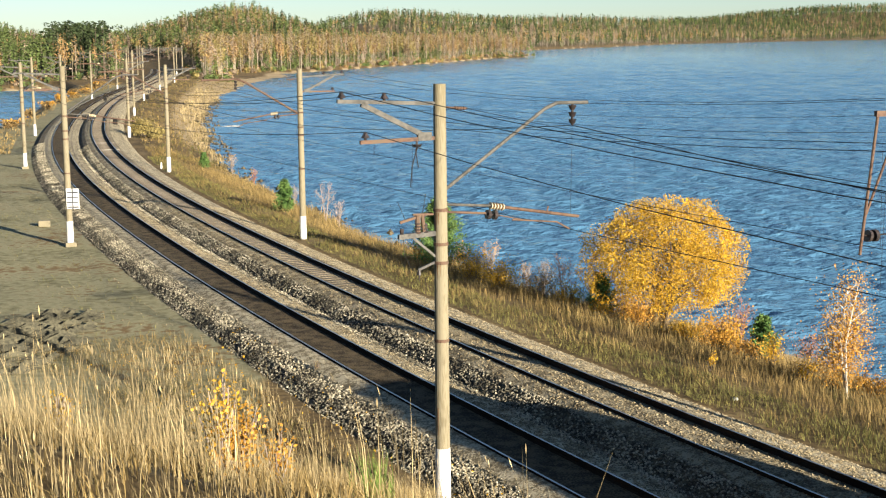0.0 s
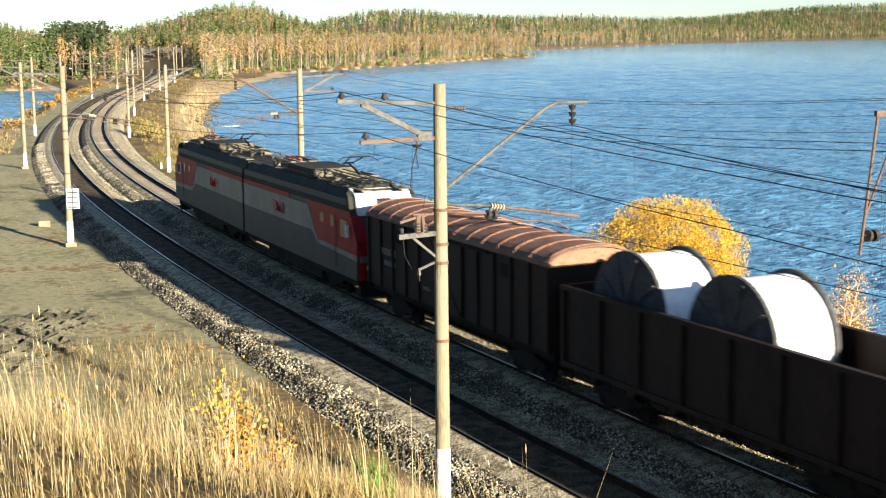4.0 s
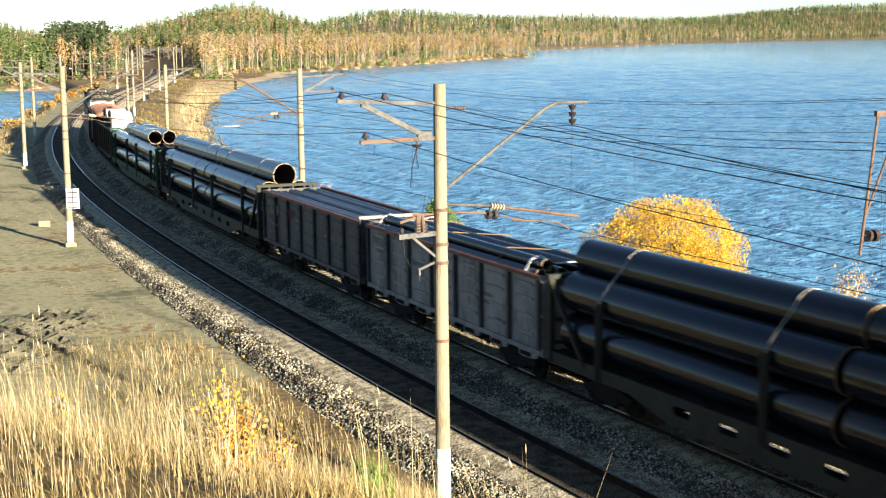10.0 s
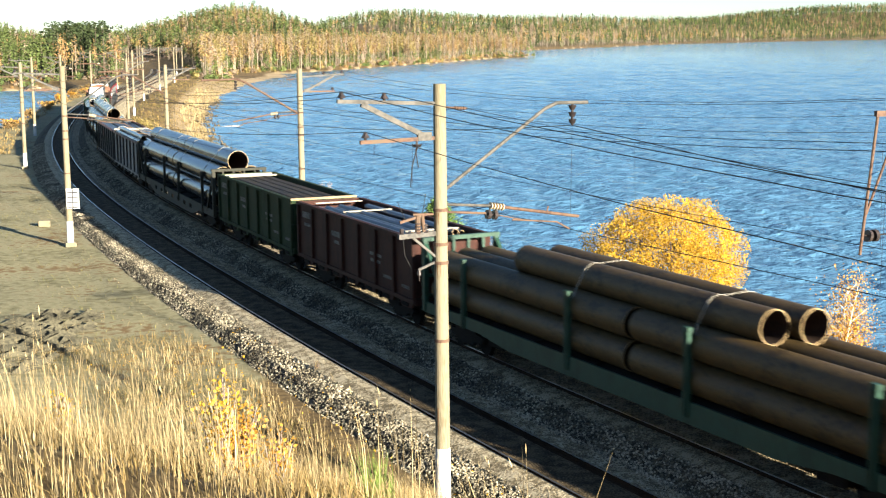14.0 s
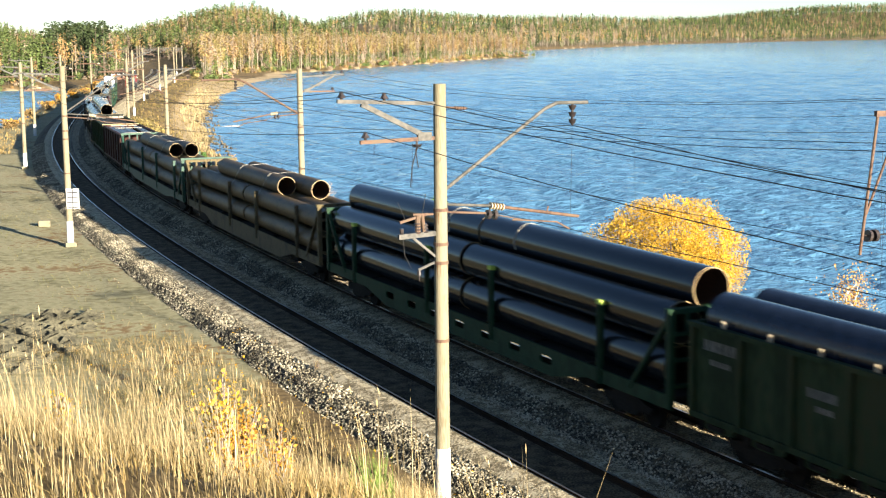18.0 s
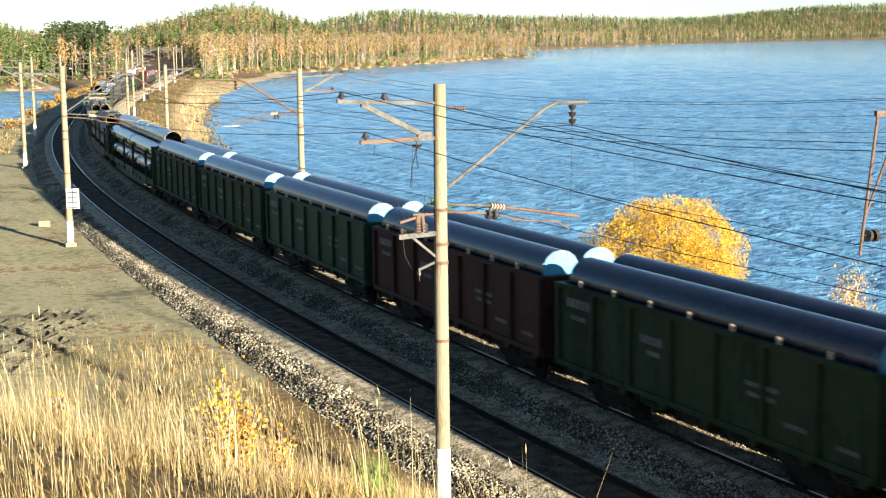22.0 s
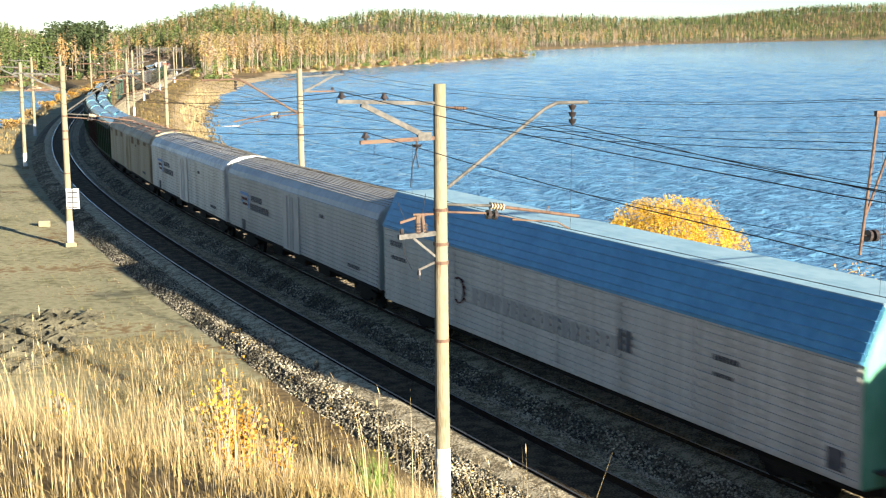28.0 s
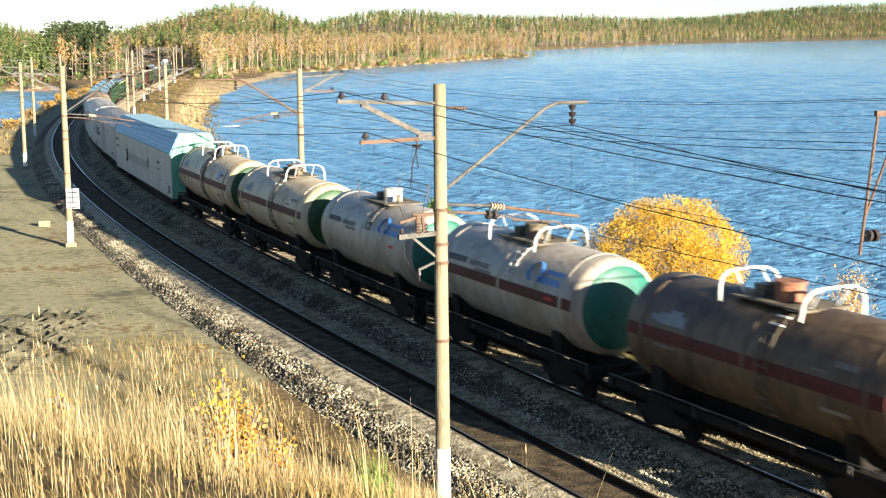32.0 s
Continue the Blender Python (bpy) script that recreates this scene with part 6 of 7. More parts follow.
# -- covered wagon
def boxcar(u0, u1):
    car, L = vehicle("boxcar", u0, u1, "dark brown covered wagon with a rusty ribbed roof", "boxcar")
    h = L / 2
    P("underframe", car, M["dark"], ("b", -h, h, -1.3, 1.3, 0.95, 1.2), ("b", -h + 4, h - 4, -0.5, 0.5, 0.6, 0.95))
    for y in (1, -1):
        P("side_wall", car, M["brown"], ("b", -h, h, min(y * 1.4, y * 1.46), max(y * 1.4, y * 1.46), 1.2, 3.86))
        for i in range(13):
            x = -h + 0.06 + i * (L - 0.12) / 12
            if abs(x) > 1.5:
                P("rib", car, M["brown"], ("b", x - 0.05, x + 0.05, min(y * 1.464, y * 1.54), max(y * 1.464, y * 1.54), 1.2, 3.8))
        P("sliding_door", car, M["brown"], ("b", -1.25, 1.25, min(y * 1.48, y * 1.56), max(y * 1.48, y * 1.56), 1.25, 3.7), ("m", (-1.2, y * 1.57, 1.3), (1.2, y * 1.57, 3.65), 0.06, 0.04))
        P("door_rail", car, M["dark"], ("b", -3.2, 3.2, min(y * 1.5, y * 1.58), max(y * 1.5, y * 1.58), 3.72, 3.82))
        for x in (-h * 0.62, h * 0.62):
            P("hatch", car, M["dark"], ("b", x - 0.4, x + 0.4, min(y * 1.47, y * 1.5), max(y * 1.47, y * 1.5), 3.1, 3.55))
    for x in (-h + 0.03, h - 0.03):
        P("end_wall", car, M["brown"], ("x", [(-1.4, 1.2), (1.4, 1.2), (1.4, 3.86), (0.9, 4.18), (0, 4.33), (-0.9, 4.18), (-1.4, 3.86)], x - 0.03, x + 0.03))
    for x, e in ((-h - 0.004, -1), (h + 0.004, 1)):
        P("end_arch", car, M["rustroof"], ("x", [(1.42 * math.cos(a), 3.88 + 0.45 * math.sin(a)) for a in np.linspace(0, math.pi, 13)], min(x, x + e * 0.03), max(x, x + e * 0.03)), label="rusty arched end panel")
    arc = [(1.56 * math.cos(a), 3.86 + 0.55 * math.sin(a)) for a in np.linspace(0, math.pi, 15)]
    P("roof", car, M["brownroof"], ("x", arc + [(y * 0.97, z - 0.05) for y, z in arc[::-1]], -h - 0.08, h + 0.08), label="curved rusty sheet roof")
    for i in range(14):
        x = -h + 0.1 + i * (L - 0.2) / 13
        a2 = [(1.57 * math.cos(a), 3.86 + 0.585 * math.sin(a)) for a in np.linspace(0.02, math.pi - 0.02, 15)]
        P("roof_rib", car, M["rustroof"], ("x", a2 + [(y * 0.985, z - 0.025) for y, z in a2[::-1]], x - 0.05, x + 0.05))
    bars(car, [(h - 2.6, h - 1.2, 2.5, 2.75), (h - 2.6, h - 1.5, 2.1, 2.3), (h - 6.0, h - 5.0, 1.7, 1.85)], M["chalk"], 1.462)
    gear(car, L, (-5.0, 5.0))


boxcar(34.65, 48.9)


# -- open-top gondola wagons
def gondola(u0, u1, mat, label, top=3.5, lettering=True, ribs=None):
    car, L = vehicle("gondola_wagon", u0, u1, label, "gondola wagon", "gondola wagons")
    h = L / 2
    P("underframe", car, M["dark"], ("b", -h, h, -0.3, 0.3, 0.75, 1.15), ("b", -h, h, -1.4, -1.25, 1.0, 1.2), ("b", -h, h, 1.25, 1.4, 1.0, 1.2), *[("b", x - 0.08, x + 0.08, -1.35, 1.35, 0.95, 1.18) for x in np.linspace(-h + 0.4, h - 0.4, 9)])
    P("floor", car, M["dark"], ("b", -h, h, -1.42, 1.42, 1.2, 1.27))
    for y in (1, -1):
        P("side_wall", car, mat, ("b", -h, h, min(y * 1.42, y * 1.47), max(y * 1.42, y * 1.47), 1.18, top - 0.1))
        P("top_rail", car, M["spill"] if ribs else mat, ("b", -h, h, min(y * 1.4, y * 1.58), max(y * 1.4, y * 1.58), top - 0.12, top))
        P("bottom_rail", car, mat, ("b", -h, h, min(y * 1.47, y * 1.55), max(y * 1.47, y * 1.55), 1.05, 1.2))
        rib = None
        for i in range(8):
            x = -h + 0.07 + i * (L - 0.14) / 7
            if rib is None:
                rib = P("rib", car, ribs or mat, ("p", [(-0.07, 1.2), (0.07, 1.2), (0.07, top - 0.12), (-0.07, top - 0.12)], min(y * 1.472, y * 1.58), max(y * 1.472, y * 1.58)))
                rib.location.x = x
            else:
                again(rib, car, x)
        pan = None
        for i in range(7):
            x = -h + 0.07 + (i + 0.5) * (L - 0.14) / 7
            for z in (1.6, 2.15, 2.7, 3.15) if ribs else ():
                if pan is None:
                    pan = P("pressed_panel", car, mat, ("b", -0.55, 0.55, min(y * 1.47, y * 1.515), max(y * 1.47, y * 1.515), -0.045, 0.045))
                    pan.location = (x, 0, z)
                else:
                    again(pan, car, x, 0, z)
            if y > 0 and i == 0:
                flap = P("bottom_hatch", car, mat, ("p", [(-0.78, 1.06), (0.78, 1.06), (0.6, 0.84), (0.2, 0.8), (-0.2, 0.8), (-0.6, 0.84)], 1.36, 1.45), label="tapered bottom discharge hatch")
                flap.location.x = x
            elif y > 0:
                again(flap, car, x)
            if y > 0:
                P("hatch_lever", car, M["dark"], ("b", x - 0.3, x + 0.3, 1.3, 1.5, 0.86, 0.98), ("b", x + 0.5, x + 0.62, 1.4, 1.52, 0.75, 1.05))
    for x in (-h, h):
        e = math.copysign(1, x)
        P("end_wall", car, mat, ("b", min(x, x - e * 0.06), max(x, x - e * 0.06), -1.42, 1.42, 1.18, top))
        P("end_beam", car, mat, ("b", min(x, x + e * 0.1), max(x, x + e * 0.1), -1.56, 1.56, top - 0.14, top - 0.01), ("b", min(x, x + e * 0.08), max(x, x + e * 0.08), -1.5, 1.5, 2.2, 2.34), ("b", min(x, x + e * 0.12), max(x, x + e * 0.12), -1.5, 1.5, 1.0, 1.25))
    if lettering:
        bars(car, [(h - 1.7, h - 0.4, 2.85, 3.12), (h - 1.5, h - 0.7, 2.5, 2.64), (h - 5.2, h - 4.2, 2.5, 2.72), (h - 5.1, h - 4.5, 2.2, 2.34), (-h + 3.3, -h + 4.5, 2.3, 2.42), (-h + 3.4, -h + 4.4, 2.05, 2.17), (-h + 2.3, -h + 3.1, 1.6, 1.72), (-h + 0.6, -h + 1.3, 1.5, 1.62)], M["chalk"], 1.472)
    gear(car, L, (-h + 2.3, h - 2.3))
    return car, h


car, h = gondola(49.7, 63.3, M["brown"], "dark brown gondola wagon carrying two cable drums", 3.45, False)
for x, lab in ((4.2, "large cable drum wrapped in white sheeting"), (-0.35, "second large cable drum wrapped in white sheeting")):
    d = load(new("cable_drum"), lab, "cable drum", "cable drums")
    R = 1.74
    for y in (-0.95, 0.95):
        bm = bmesh.new()
        rod(bm, (x, y - 0.06, 1.27 + R), (x, y + 0.06, 1.27 + R), R, R, 40)
        fl = part("flange", bm, M["drum"], d, "grey wooden spoked flange")
        for k in range(10):
            a = k * math.tau / 10
            e = 0.07 if y > 0 else -0.07
            P("spoke", d, M["zinc"], ("m", (x + 0.3 * math.cos(a), y + e, 1.27 + R + 0.3 * math.sin(a)), (x + R * 0.94 * math.cos(a), y + e, 1.27 + R + R * 0.94 * math.sin(a)), 0.12, 0.03))
    bm = bmesh.new()
    rod(bm, (x, -0.89, 1.27 + R), (x, 0.89, 1.27 + R), R * 0.93, R * 0.93, 40)
    for q in bm.faces:
        q.smooth = len(q.verts) == 4
    for e in bm.edges:
        e.smooth = all(len(q.verts) == 4 for q in e.link_faces)
    part("wrapping", bm, M["wrap"], d, "white plastic wrapping")


# -- long pipe-carrying flat wagons
def pipe_wagon(u0, u1, mat, label, holes="round", stakes=(), frames=(1, 1), ypost=1.52, post=3.0, fish=True, tip=None):
    car, L = vehicle("pipe_wagon", u0, u1, label, "flat wagon", "pipe wagons")
    h = L / 2
    low = 0.5 if fish else 0.72
    sill = [(-h, 0.95), (-h + 4.2, 0.92), (-h + 6.2, low), (h - 6.2, low), (h - 4.2, 0.92), (h, 0.95), (h, 1.32), (-h, 1.32)]
    gaps = np.linspace(-h + 6.6, h - 6.6, 7) if holes else []
    wide, tall = (0.16, 0.14) if holes == "round" else (0.36, 0.13)
    for y0, y1 in ((1.38, 1.46), (-1.46, -1.38)):
        if not holes:
            P("side_sill", car, mat, ("p", sill, y0, y1), label="deep straight side sill")
            continue
        # the web is pierced by a row of openings between its two flanges
        posts = [-h + 6.2] + [q for x in gaps for q in (x - wide, x + wide)] + [h - 6.2]
        webs = [("b", p, q, y0 + 0.006, y1 - 0.006, 0.95 - tall, 0.95 + tall) for p, q in zip(posts[::2], posts[1::2])]
        nick = tall * 0.6
        corner = [("p", [(x + e * wide, 0.95 + k * tall), (x + e * (wide - nick), 0.95 + k * tall), (x + e * wide, 0.95 + k * (tall - nick))], y0 + 0.006, y1 - 0.006) for x in gaps for e in (-1, 1) for k in (-1, 1)]
        P("side_sill", car, mat, ("p", [(-h, 0.95), (-h + 4.2, 0.92), (-h + 6.2, low), (-h + 6.2, 1.32), (-h, 1.32)], y0, y1), ("p", [(h, 0.95), (h - 4.2, 0.92), (h - 6.2, low), (h - 6.2, 1.32), (h, 1.32)], y0, y1),
          ("b", -h + 6.2, h - 6.2, y0, y1, 0.95 + tall, 1.32), ("b", -h + 6.2, h - 6.2, y0, y1, low, 0.95 - tall), *webs, *corner, label="deep fish-bellied side sill pierced by openings")
    P("deck", car, M["dark"], ("b", -h, h, -1.38, 1.38, 1.2, 1.3), ("b", -h, h, -0.25, 0.25, 0.7, 1.2), *[("b", x - 0.12, x + 0.12, -1.36, 1.36, 1.3, 1.36) for x in np.linspace(-h + 1, h - 1, 8)])
    for x in stakes:
        for y in (1, -1):
            P("stake", car, mat, ("b", x - 0.095, x - 0.04, min(y * ypost, y * (ypost - 0.14)), max(y * ypost, y * (ypost - 0.14)), 0.9, post), ("b", x + 0.04, x + 0.095, min(y * ypost, y * (ypost - 0.14)), max(y * ypost, y * (ypost - 0.14)), 0.9, post),
              ("b", x - 0.05, x + 0.05, min(y * (ypost - 0.05), y * (ypost - 0.12)), max(y * (ypost - 0.05), y * (ypost - 0.12)), 0.9, post), ("b", x - 0.11, x + 0.11, min(y * ypost, y * (ypost - 0.16)), max(y * ypost, y * (ypost - 0.16)), post - 0.02, post + 0.06))
    for x in stakes if tip else ():
        for y in (1, -1):
            P("stake_tip", car, tip, ("b", x - 0.115, x + 0.115, min(y * (ypost + 0.004), y * (ypost - 0.165)), max(y * (ypost + 0.004), y * (ypost - 0.165)), post - 0.06, post + 0.065), label="yellow-green painted stake tip")
    for k, x in zip(frames, (h - 0.08, -h + 0.08)):
        if not k:
            continue
        e = math.copysign(1, x)
        for y in (1, -1):
            P("end_post", car, mat, ("b", x - 0.09, x + 0.09, min(y * 1.34, y * 1.52), max(y * 1.34, y * 1.52), 1.0, 3.55))
            P("brace", car, mat, ("m", (x - e * 1.9, y * 1.43, 1.15), (x - e * 0.05, y * 1.43, 3.4), 0.13, 0.1))
        P("end_beam", car, mat, ("b", x - 0.1, x + 0.1, -1.55, 1.55, 3.5, 3.64), ("b", x - 0.06, x + 0.06, -1.34, 1.34, 2.9, 3.0), ("b", x - 0.06, x + 0.06, -1.34, 1.34, 2.2, 2.3), ("b", x - 0.06, x + 0.06, -1.34, 1.34, 1.5, 1.6))
        for y in (-0.9, -0.3, 0.3, 0.9):
            P("end_bracket", car, mat, ("b", x - 0.05, x + 0.05, y - 0.05, y + 0.05, 3.0, 3.5))
    for x in (-h + 4.6, h - 4.9):
        P("brake_gear", car, M["dark"], ("b", x - 0.5, x + 0.5, -1.2, 1.2, 0.55, 0.8))
    gear(car, L, (-h + 2.6, h - 2.6))
    return car, h


def pipes(rows, mat, what, r=0.53):
    for x0, x1, y, z in rows:
        load(pipe("steel_pipe", x0, x1, y, z, r, mat), what, "steel pipe", "pipes carried by the train")


def straps(xs, side, tops, zs, r):
    """Lashings from stake top to stake top, lying round the outer and the topmost pipes; side: (y, z) of the outer pipe of the second tier."""
    R = r + 0.015
    for x in xs:
        if side == tops[0]:
            path = [(side[0] + R * math.cos(a), side[1] + R * math.sin(a)) for a in np.linspace(-0.4, 3.5, 12)]
            load(P("lashing_strap", None, M["strap"], *[("m", (x, *p), (x, *q), 0.05, 0.012) for p, q in zip(path, path[1:])]), "pale band round the topmost pipe", "strap", "straps")
            continue
        path = [(1.46, zs)] + [(side[0] + R * math.cos(a), side[1] + R * math.sin(a)) for a in (0.62, 0.9)]
        for y, z in tops:
            path += [(y + R * math.cos(a), z + R * math.sin(a)) for a in (0.35, 0.8, 1.2, 1.57, 1.95, 2.35, 2.8) if len(tops) == 1 or (a < 2 if y > 0 else a > 1.2)]
        path += [(-side[0] - R * math.cos(a), side[1] + R * math.sin(a)) for a in (0.9, 0.62)] + [(-1.46, zs)]
        ob = P("lashing_strap", None, M["strap"], *[("m", (x, *p), (x, *q), 0.03, 0.012) for p, q in zip(path, path[1:])])
        load(ob, "pale lashing strap over the stacked pipes", "strap", "straps")


BLACK, RUST = "black coated steel pipe stacked on a flat wagon", "rusty brown steel pipe stacked on a flat wagon"


def stack(h, gap, top, mat, what, r, cols, lift=0.02):
    """Two lower tiers, each of two pipes end to end in every column, and the pipes (x0, x1, y) that lie in the grooves on top. Returns the side and top pipes' places."""
    rows, z1, z2 = [], 1.36 + r, 1.36 + 3 * r + lift
    for y in cols:
        for z in (z1, z2):
            rows += [(gap + 0.14, h - 0.5, y, z), (-h + 0.5, gap - 0.14, y, z)]
    half = (cols[0] - cols[1]) / 2
    zt = z2 + math.sqrt(4 * r * r - half * half) + 0.005
    pipes(rows + [(a, b, y, zt) for a, b, y in top], mat, what, r)
    return (cols[0], z2), [(y, zt) for y in sorted({q[2] for q in top}, reverse=True)]


WIDE, SLIM = (0.775, -0.775), (0.94, 0.0, -0.94)
car, h = pipe_wagon(63.6, 88.0, M["green"], "green flat wagon with round sill holes carrying black pipes", "round", (9.5, 2.6, -2.4, -9.4), (1, 1), post=3.25)
side, tops = stack(h, 0.1, [(-5.4, 6.3, 0.47), (-5.8, 5.9, -0.47)], M["black"], BLACK, 0.48, (0.965, 0.0, -0.965), 0.25)
straps((2.6, -2.4), side, tops, 3.25, 0.48)
car, h = pipe_wagon(89.5, 114.1, M["tan"], "weathered flat wagon with dark stakes carrying black pipes", "oval", (9.6, 2.7, -2.2, -9.0), (1, 1), post=3.2)
side, tops = stack(h, 0.05, [(0.45, 12.2, 0.0), (-11.9, 0.3, 0.0)], M["black"], BLACK, 0.585, WIDE)
straps((9.6, 2.7, -2.2, -9.0), side, tops, 3.2, 0.585)

GREYG = "grey gondola wagon loaded with"
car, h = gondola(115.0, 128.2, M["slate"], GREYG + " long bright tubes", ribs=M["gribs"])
for i, y in enumerate((1.2, 0.92, 0.62, 0.3, 0.0, -0.35, -0.65, -1.1)):
    load(pipe("steel_tube", -h + 0.6, h - 0.3 - 0.2 * (i % 2), y, 3.4 - 0.04 * (i % 3), 0.11, M["tube"], 0.012, n=14), "bluish steel tube lying in a gondola wagon", "steel tube", "steel tubes")
load(P("timber_bearer", None, M["strap"], ("b", -h + 0.5, -h + 0.75, -1.3, 1.35, 3.5, 3.6)), "pale timber bearer across the wagon load", "timber", "timber bearers")
bars(car, [(2.05, 3.1, 2.55, 2.95)], M["stripe"], 1.52)
bars(car, [(4.2, 5.6, 2.5, 2.95), (4.3, 5.4, 1.95, 2.1)], M["chalk"], 1.52)
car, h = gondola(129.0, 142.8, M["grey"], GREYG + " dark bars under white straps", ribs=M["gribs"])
for i, (y, z) in enumerate([(1.18, 3.42), (0.82, 3.5), (0.95, 3.72), (0.45, 3.42), (-0.6, 3.42), (-0.95, 3.5), (-1.18, 3.42)]):
    load(pipe("steel_tube", -h + 0.6, h - 0.6, y, z, 0.19, M["black"], 0.02, n=18), "dark steel tube heaped in a gondola wagon", "steel tube", "dark steel tubes")
for x in (h - 2.6, 0.3, -h + 3.2):
    load(P("rope", None, M["stain"], ("r", (x, 1.45, 3.4), (x, 0.95, 3.93), 0.018, None, 6), ("r", (x, 0.95, 3.93), (x - 0.3, -1.1, 3.72), 0.018, None, 6), ("r", (x - 0.3, -1.1, 3.72), (x - 0.3, -1.45, 3.4), 0.018, None, 6)), "brown rope over dark steel tubes", "rope", "ropes")
for x in (h - 0.8, -h + 1.2):
    load(P("lashing_strap", None, M["white"], ("m", (x, 1.4, 3.5), (x, 1.18, 3.84), 0.09, 0.02), ("m", (x, 1.18, 3.84), (x, 0.85, 3.94), 0.09, 0.02), ("m", (x, 0.85, 3.94), (x, 0.3, 3.64), 0.09, 0.02), ("m", (x, 0.3, 3.64), (x, -0.5, 3.64), 0.09, 0.02), ("m", (x, -0.5, 3.64), (x, -0.95, 3.72), 0.09, 0.02), ("m", (x, -0.95, 3.72), (x, -1.35, 3.55), 0.09, 0.02)), "white strap over dark steel tubes", "strap", "straps")

car, h = pipe_wagon(143.2, 167.8, M["tan"], "weathered flat wagon with olive stakes carrying black pipes", "oval", (9.6, 2.5, -2.2, -9.2), (1, 1), post=3.2)
side, tops = stack(h, 0.1, [(0.2, 12.2, 0.0), (-12.1, 0.05, 0.0)], M["black"], BLACK, 0.585, WIDE)
straps((9.6, 2.5, -2.2, -9.2), side, tops, 3.2, 0.585)

car, h = gondola(169.1, 182.4, M["darkgreen"], "dark green gondola wagon loaded with rusty rods")
for i in range(9):
    load(pipe("steel_rod", -h + 0.5, h - 1.0, 1.15 - 0.26 * i, 3.3 + 0.03 * (i % 2), 0.1, M["rustpipe"], 0.02, n=12), "rusty steel rod lying in a green gondola wagon", "steel rod", "steel rods")
for x in (h - 0.5, h - 1.4):
    load(P("timber_bearer", None, M["strap"], ("b", x - 0.06, x + 0.06, -1.3, 1.3, 3.43, 3.5)), "pale timber bearer across the rusty rods", "timber", "timber bearers")
P("painted_beam", car, M["pipeend"], ("b", -h - 0.12, -h + 0.02, -1.57, 1.57, 3.44, 3.53), label="pale painted end beam")
car, h = gondola(183.3, 196.4, M["redbrown"], "red-brown gondola wagon loaded with dark blue tubes")
for i, y in enumerate((1.15, 0.85, 0.5, 0.15, -0.2, -0.9, -1.15)):
    load(pipe("steel_tube", -h + 1.6, h - 1.8 - 0.25 * (i % 3), y, 3.3 + 0.05 * (i % 2), 0.13, M["tube"], 0.015, n=14), "dark blue steel tube lying in a red-brown wagon", "steel tube", "steel tubes")
for x in (h - 0.9, h - 4.4, -h + 2.0):
    load(P("timber_bearer", None, M["strap"], ("b", x - 0.05, x + 0.05, -1.2, 1.0, 3.44, 3.49)), "pale timber bearer across the tube load", "timber", "timber bearers")

car, h = pipe_wagon(197.2, 222.6, M["teal"], "bright green flat wagon with end frames carrying rusty pipes", "", (9.6, 2.9, -3.0, -9.7), (1, 1), post=3.2, fish=False, tip=M["teal"])
side, tops = stack(h, -0.1, [(-5.2, 7.0, 0.47), (-5.6, 6.6, -0.47)], M["rustpipe"], RUST, 0.46, SLIM)
straps((2.9, -3.0), side, tops, 3.2, 0.46)
car, h = pipe_wagon(223.8, 249.1, M["oldwood"], "rusty flat wagon with timber stakes carrying rusty pipes", "", (9.6, 2.7, -2.5, -9.3), (1, 1), post=3.2)
side, tops = stack(h, 0.1, [(-4.6, 7.2, 0.47), (-7.0, 4.7, -0.47)], M["rustpipe"], RUST, 0.46, SLIM, 0.1)
straps((2.7, -2.5), side, tops, 3.2, 0.46)
car, h = pipe_wagon(250.1, 275.3, M["green"], "green flat wagon with yellow-tipped stakes carrying black pipes", "oval", (9.6, 2.6, -2.4, -9.1), (1, 1), post=3.25, tip=M["lime"])
side, tops = stack(h, 0.0, [(0.25, 12.3, 0.0), (-12.3, 0.1, 0.0)], M["black"], BLACK, 0.585, WIDE)
straps((2.6, -2.4), tops[0], tops, tops[0][1], 0.585)

# -- five gondolas with pairs of wide capped pipes
for i, (mat, word) in enumerate(((M["darkgreen"], "dark green"), (M["darkgreen"], "dark olive green"), (M["green"], "green"), (M["redbrown"], "red-brown"), (M["darkgreen"], "dark green"))):
    u = 276.1 + 14.08 * i
    car, h = gondola(u, u + 13.15, mat, word + " gondola wagon carrying two wide capped pipes", 3.5)
    for y in (0.67, -0.67):
        load(pipe("wide_pipe", -h + 0.25, h - 0.35, y, 3.57, 0.64, M["bluepipe"], 0.03, capped=M["cap"], n=48), "wide blue-black pipe with pale blue end caps", "steel pipe", "wide capped pipes")
    for x in np.linspace(-h + 1.6, h - 1.2, 7):
        load(P("timber_stub", None, M["wood"], ("b", x - 0.035, x + 0.035, 1.42, 1.49, 3.46, 3.68)), "pale timber stub wedged beside a wide pipe", "timber", "timber stubs")


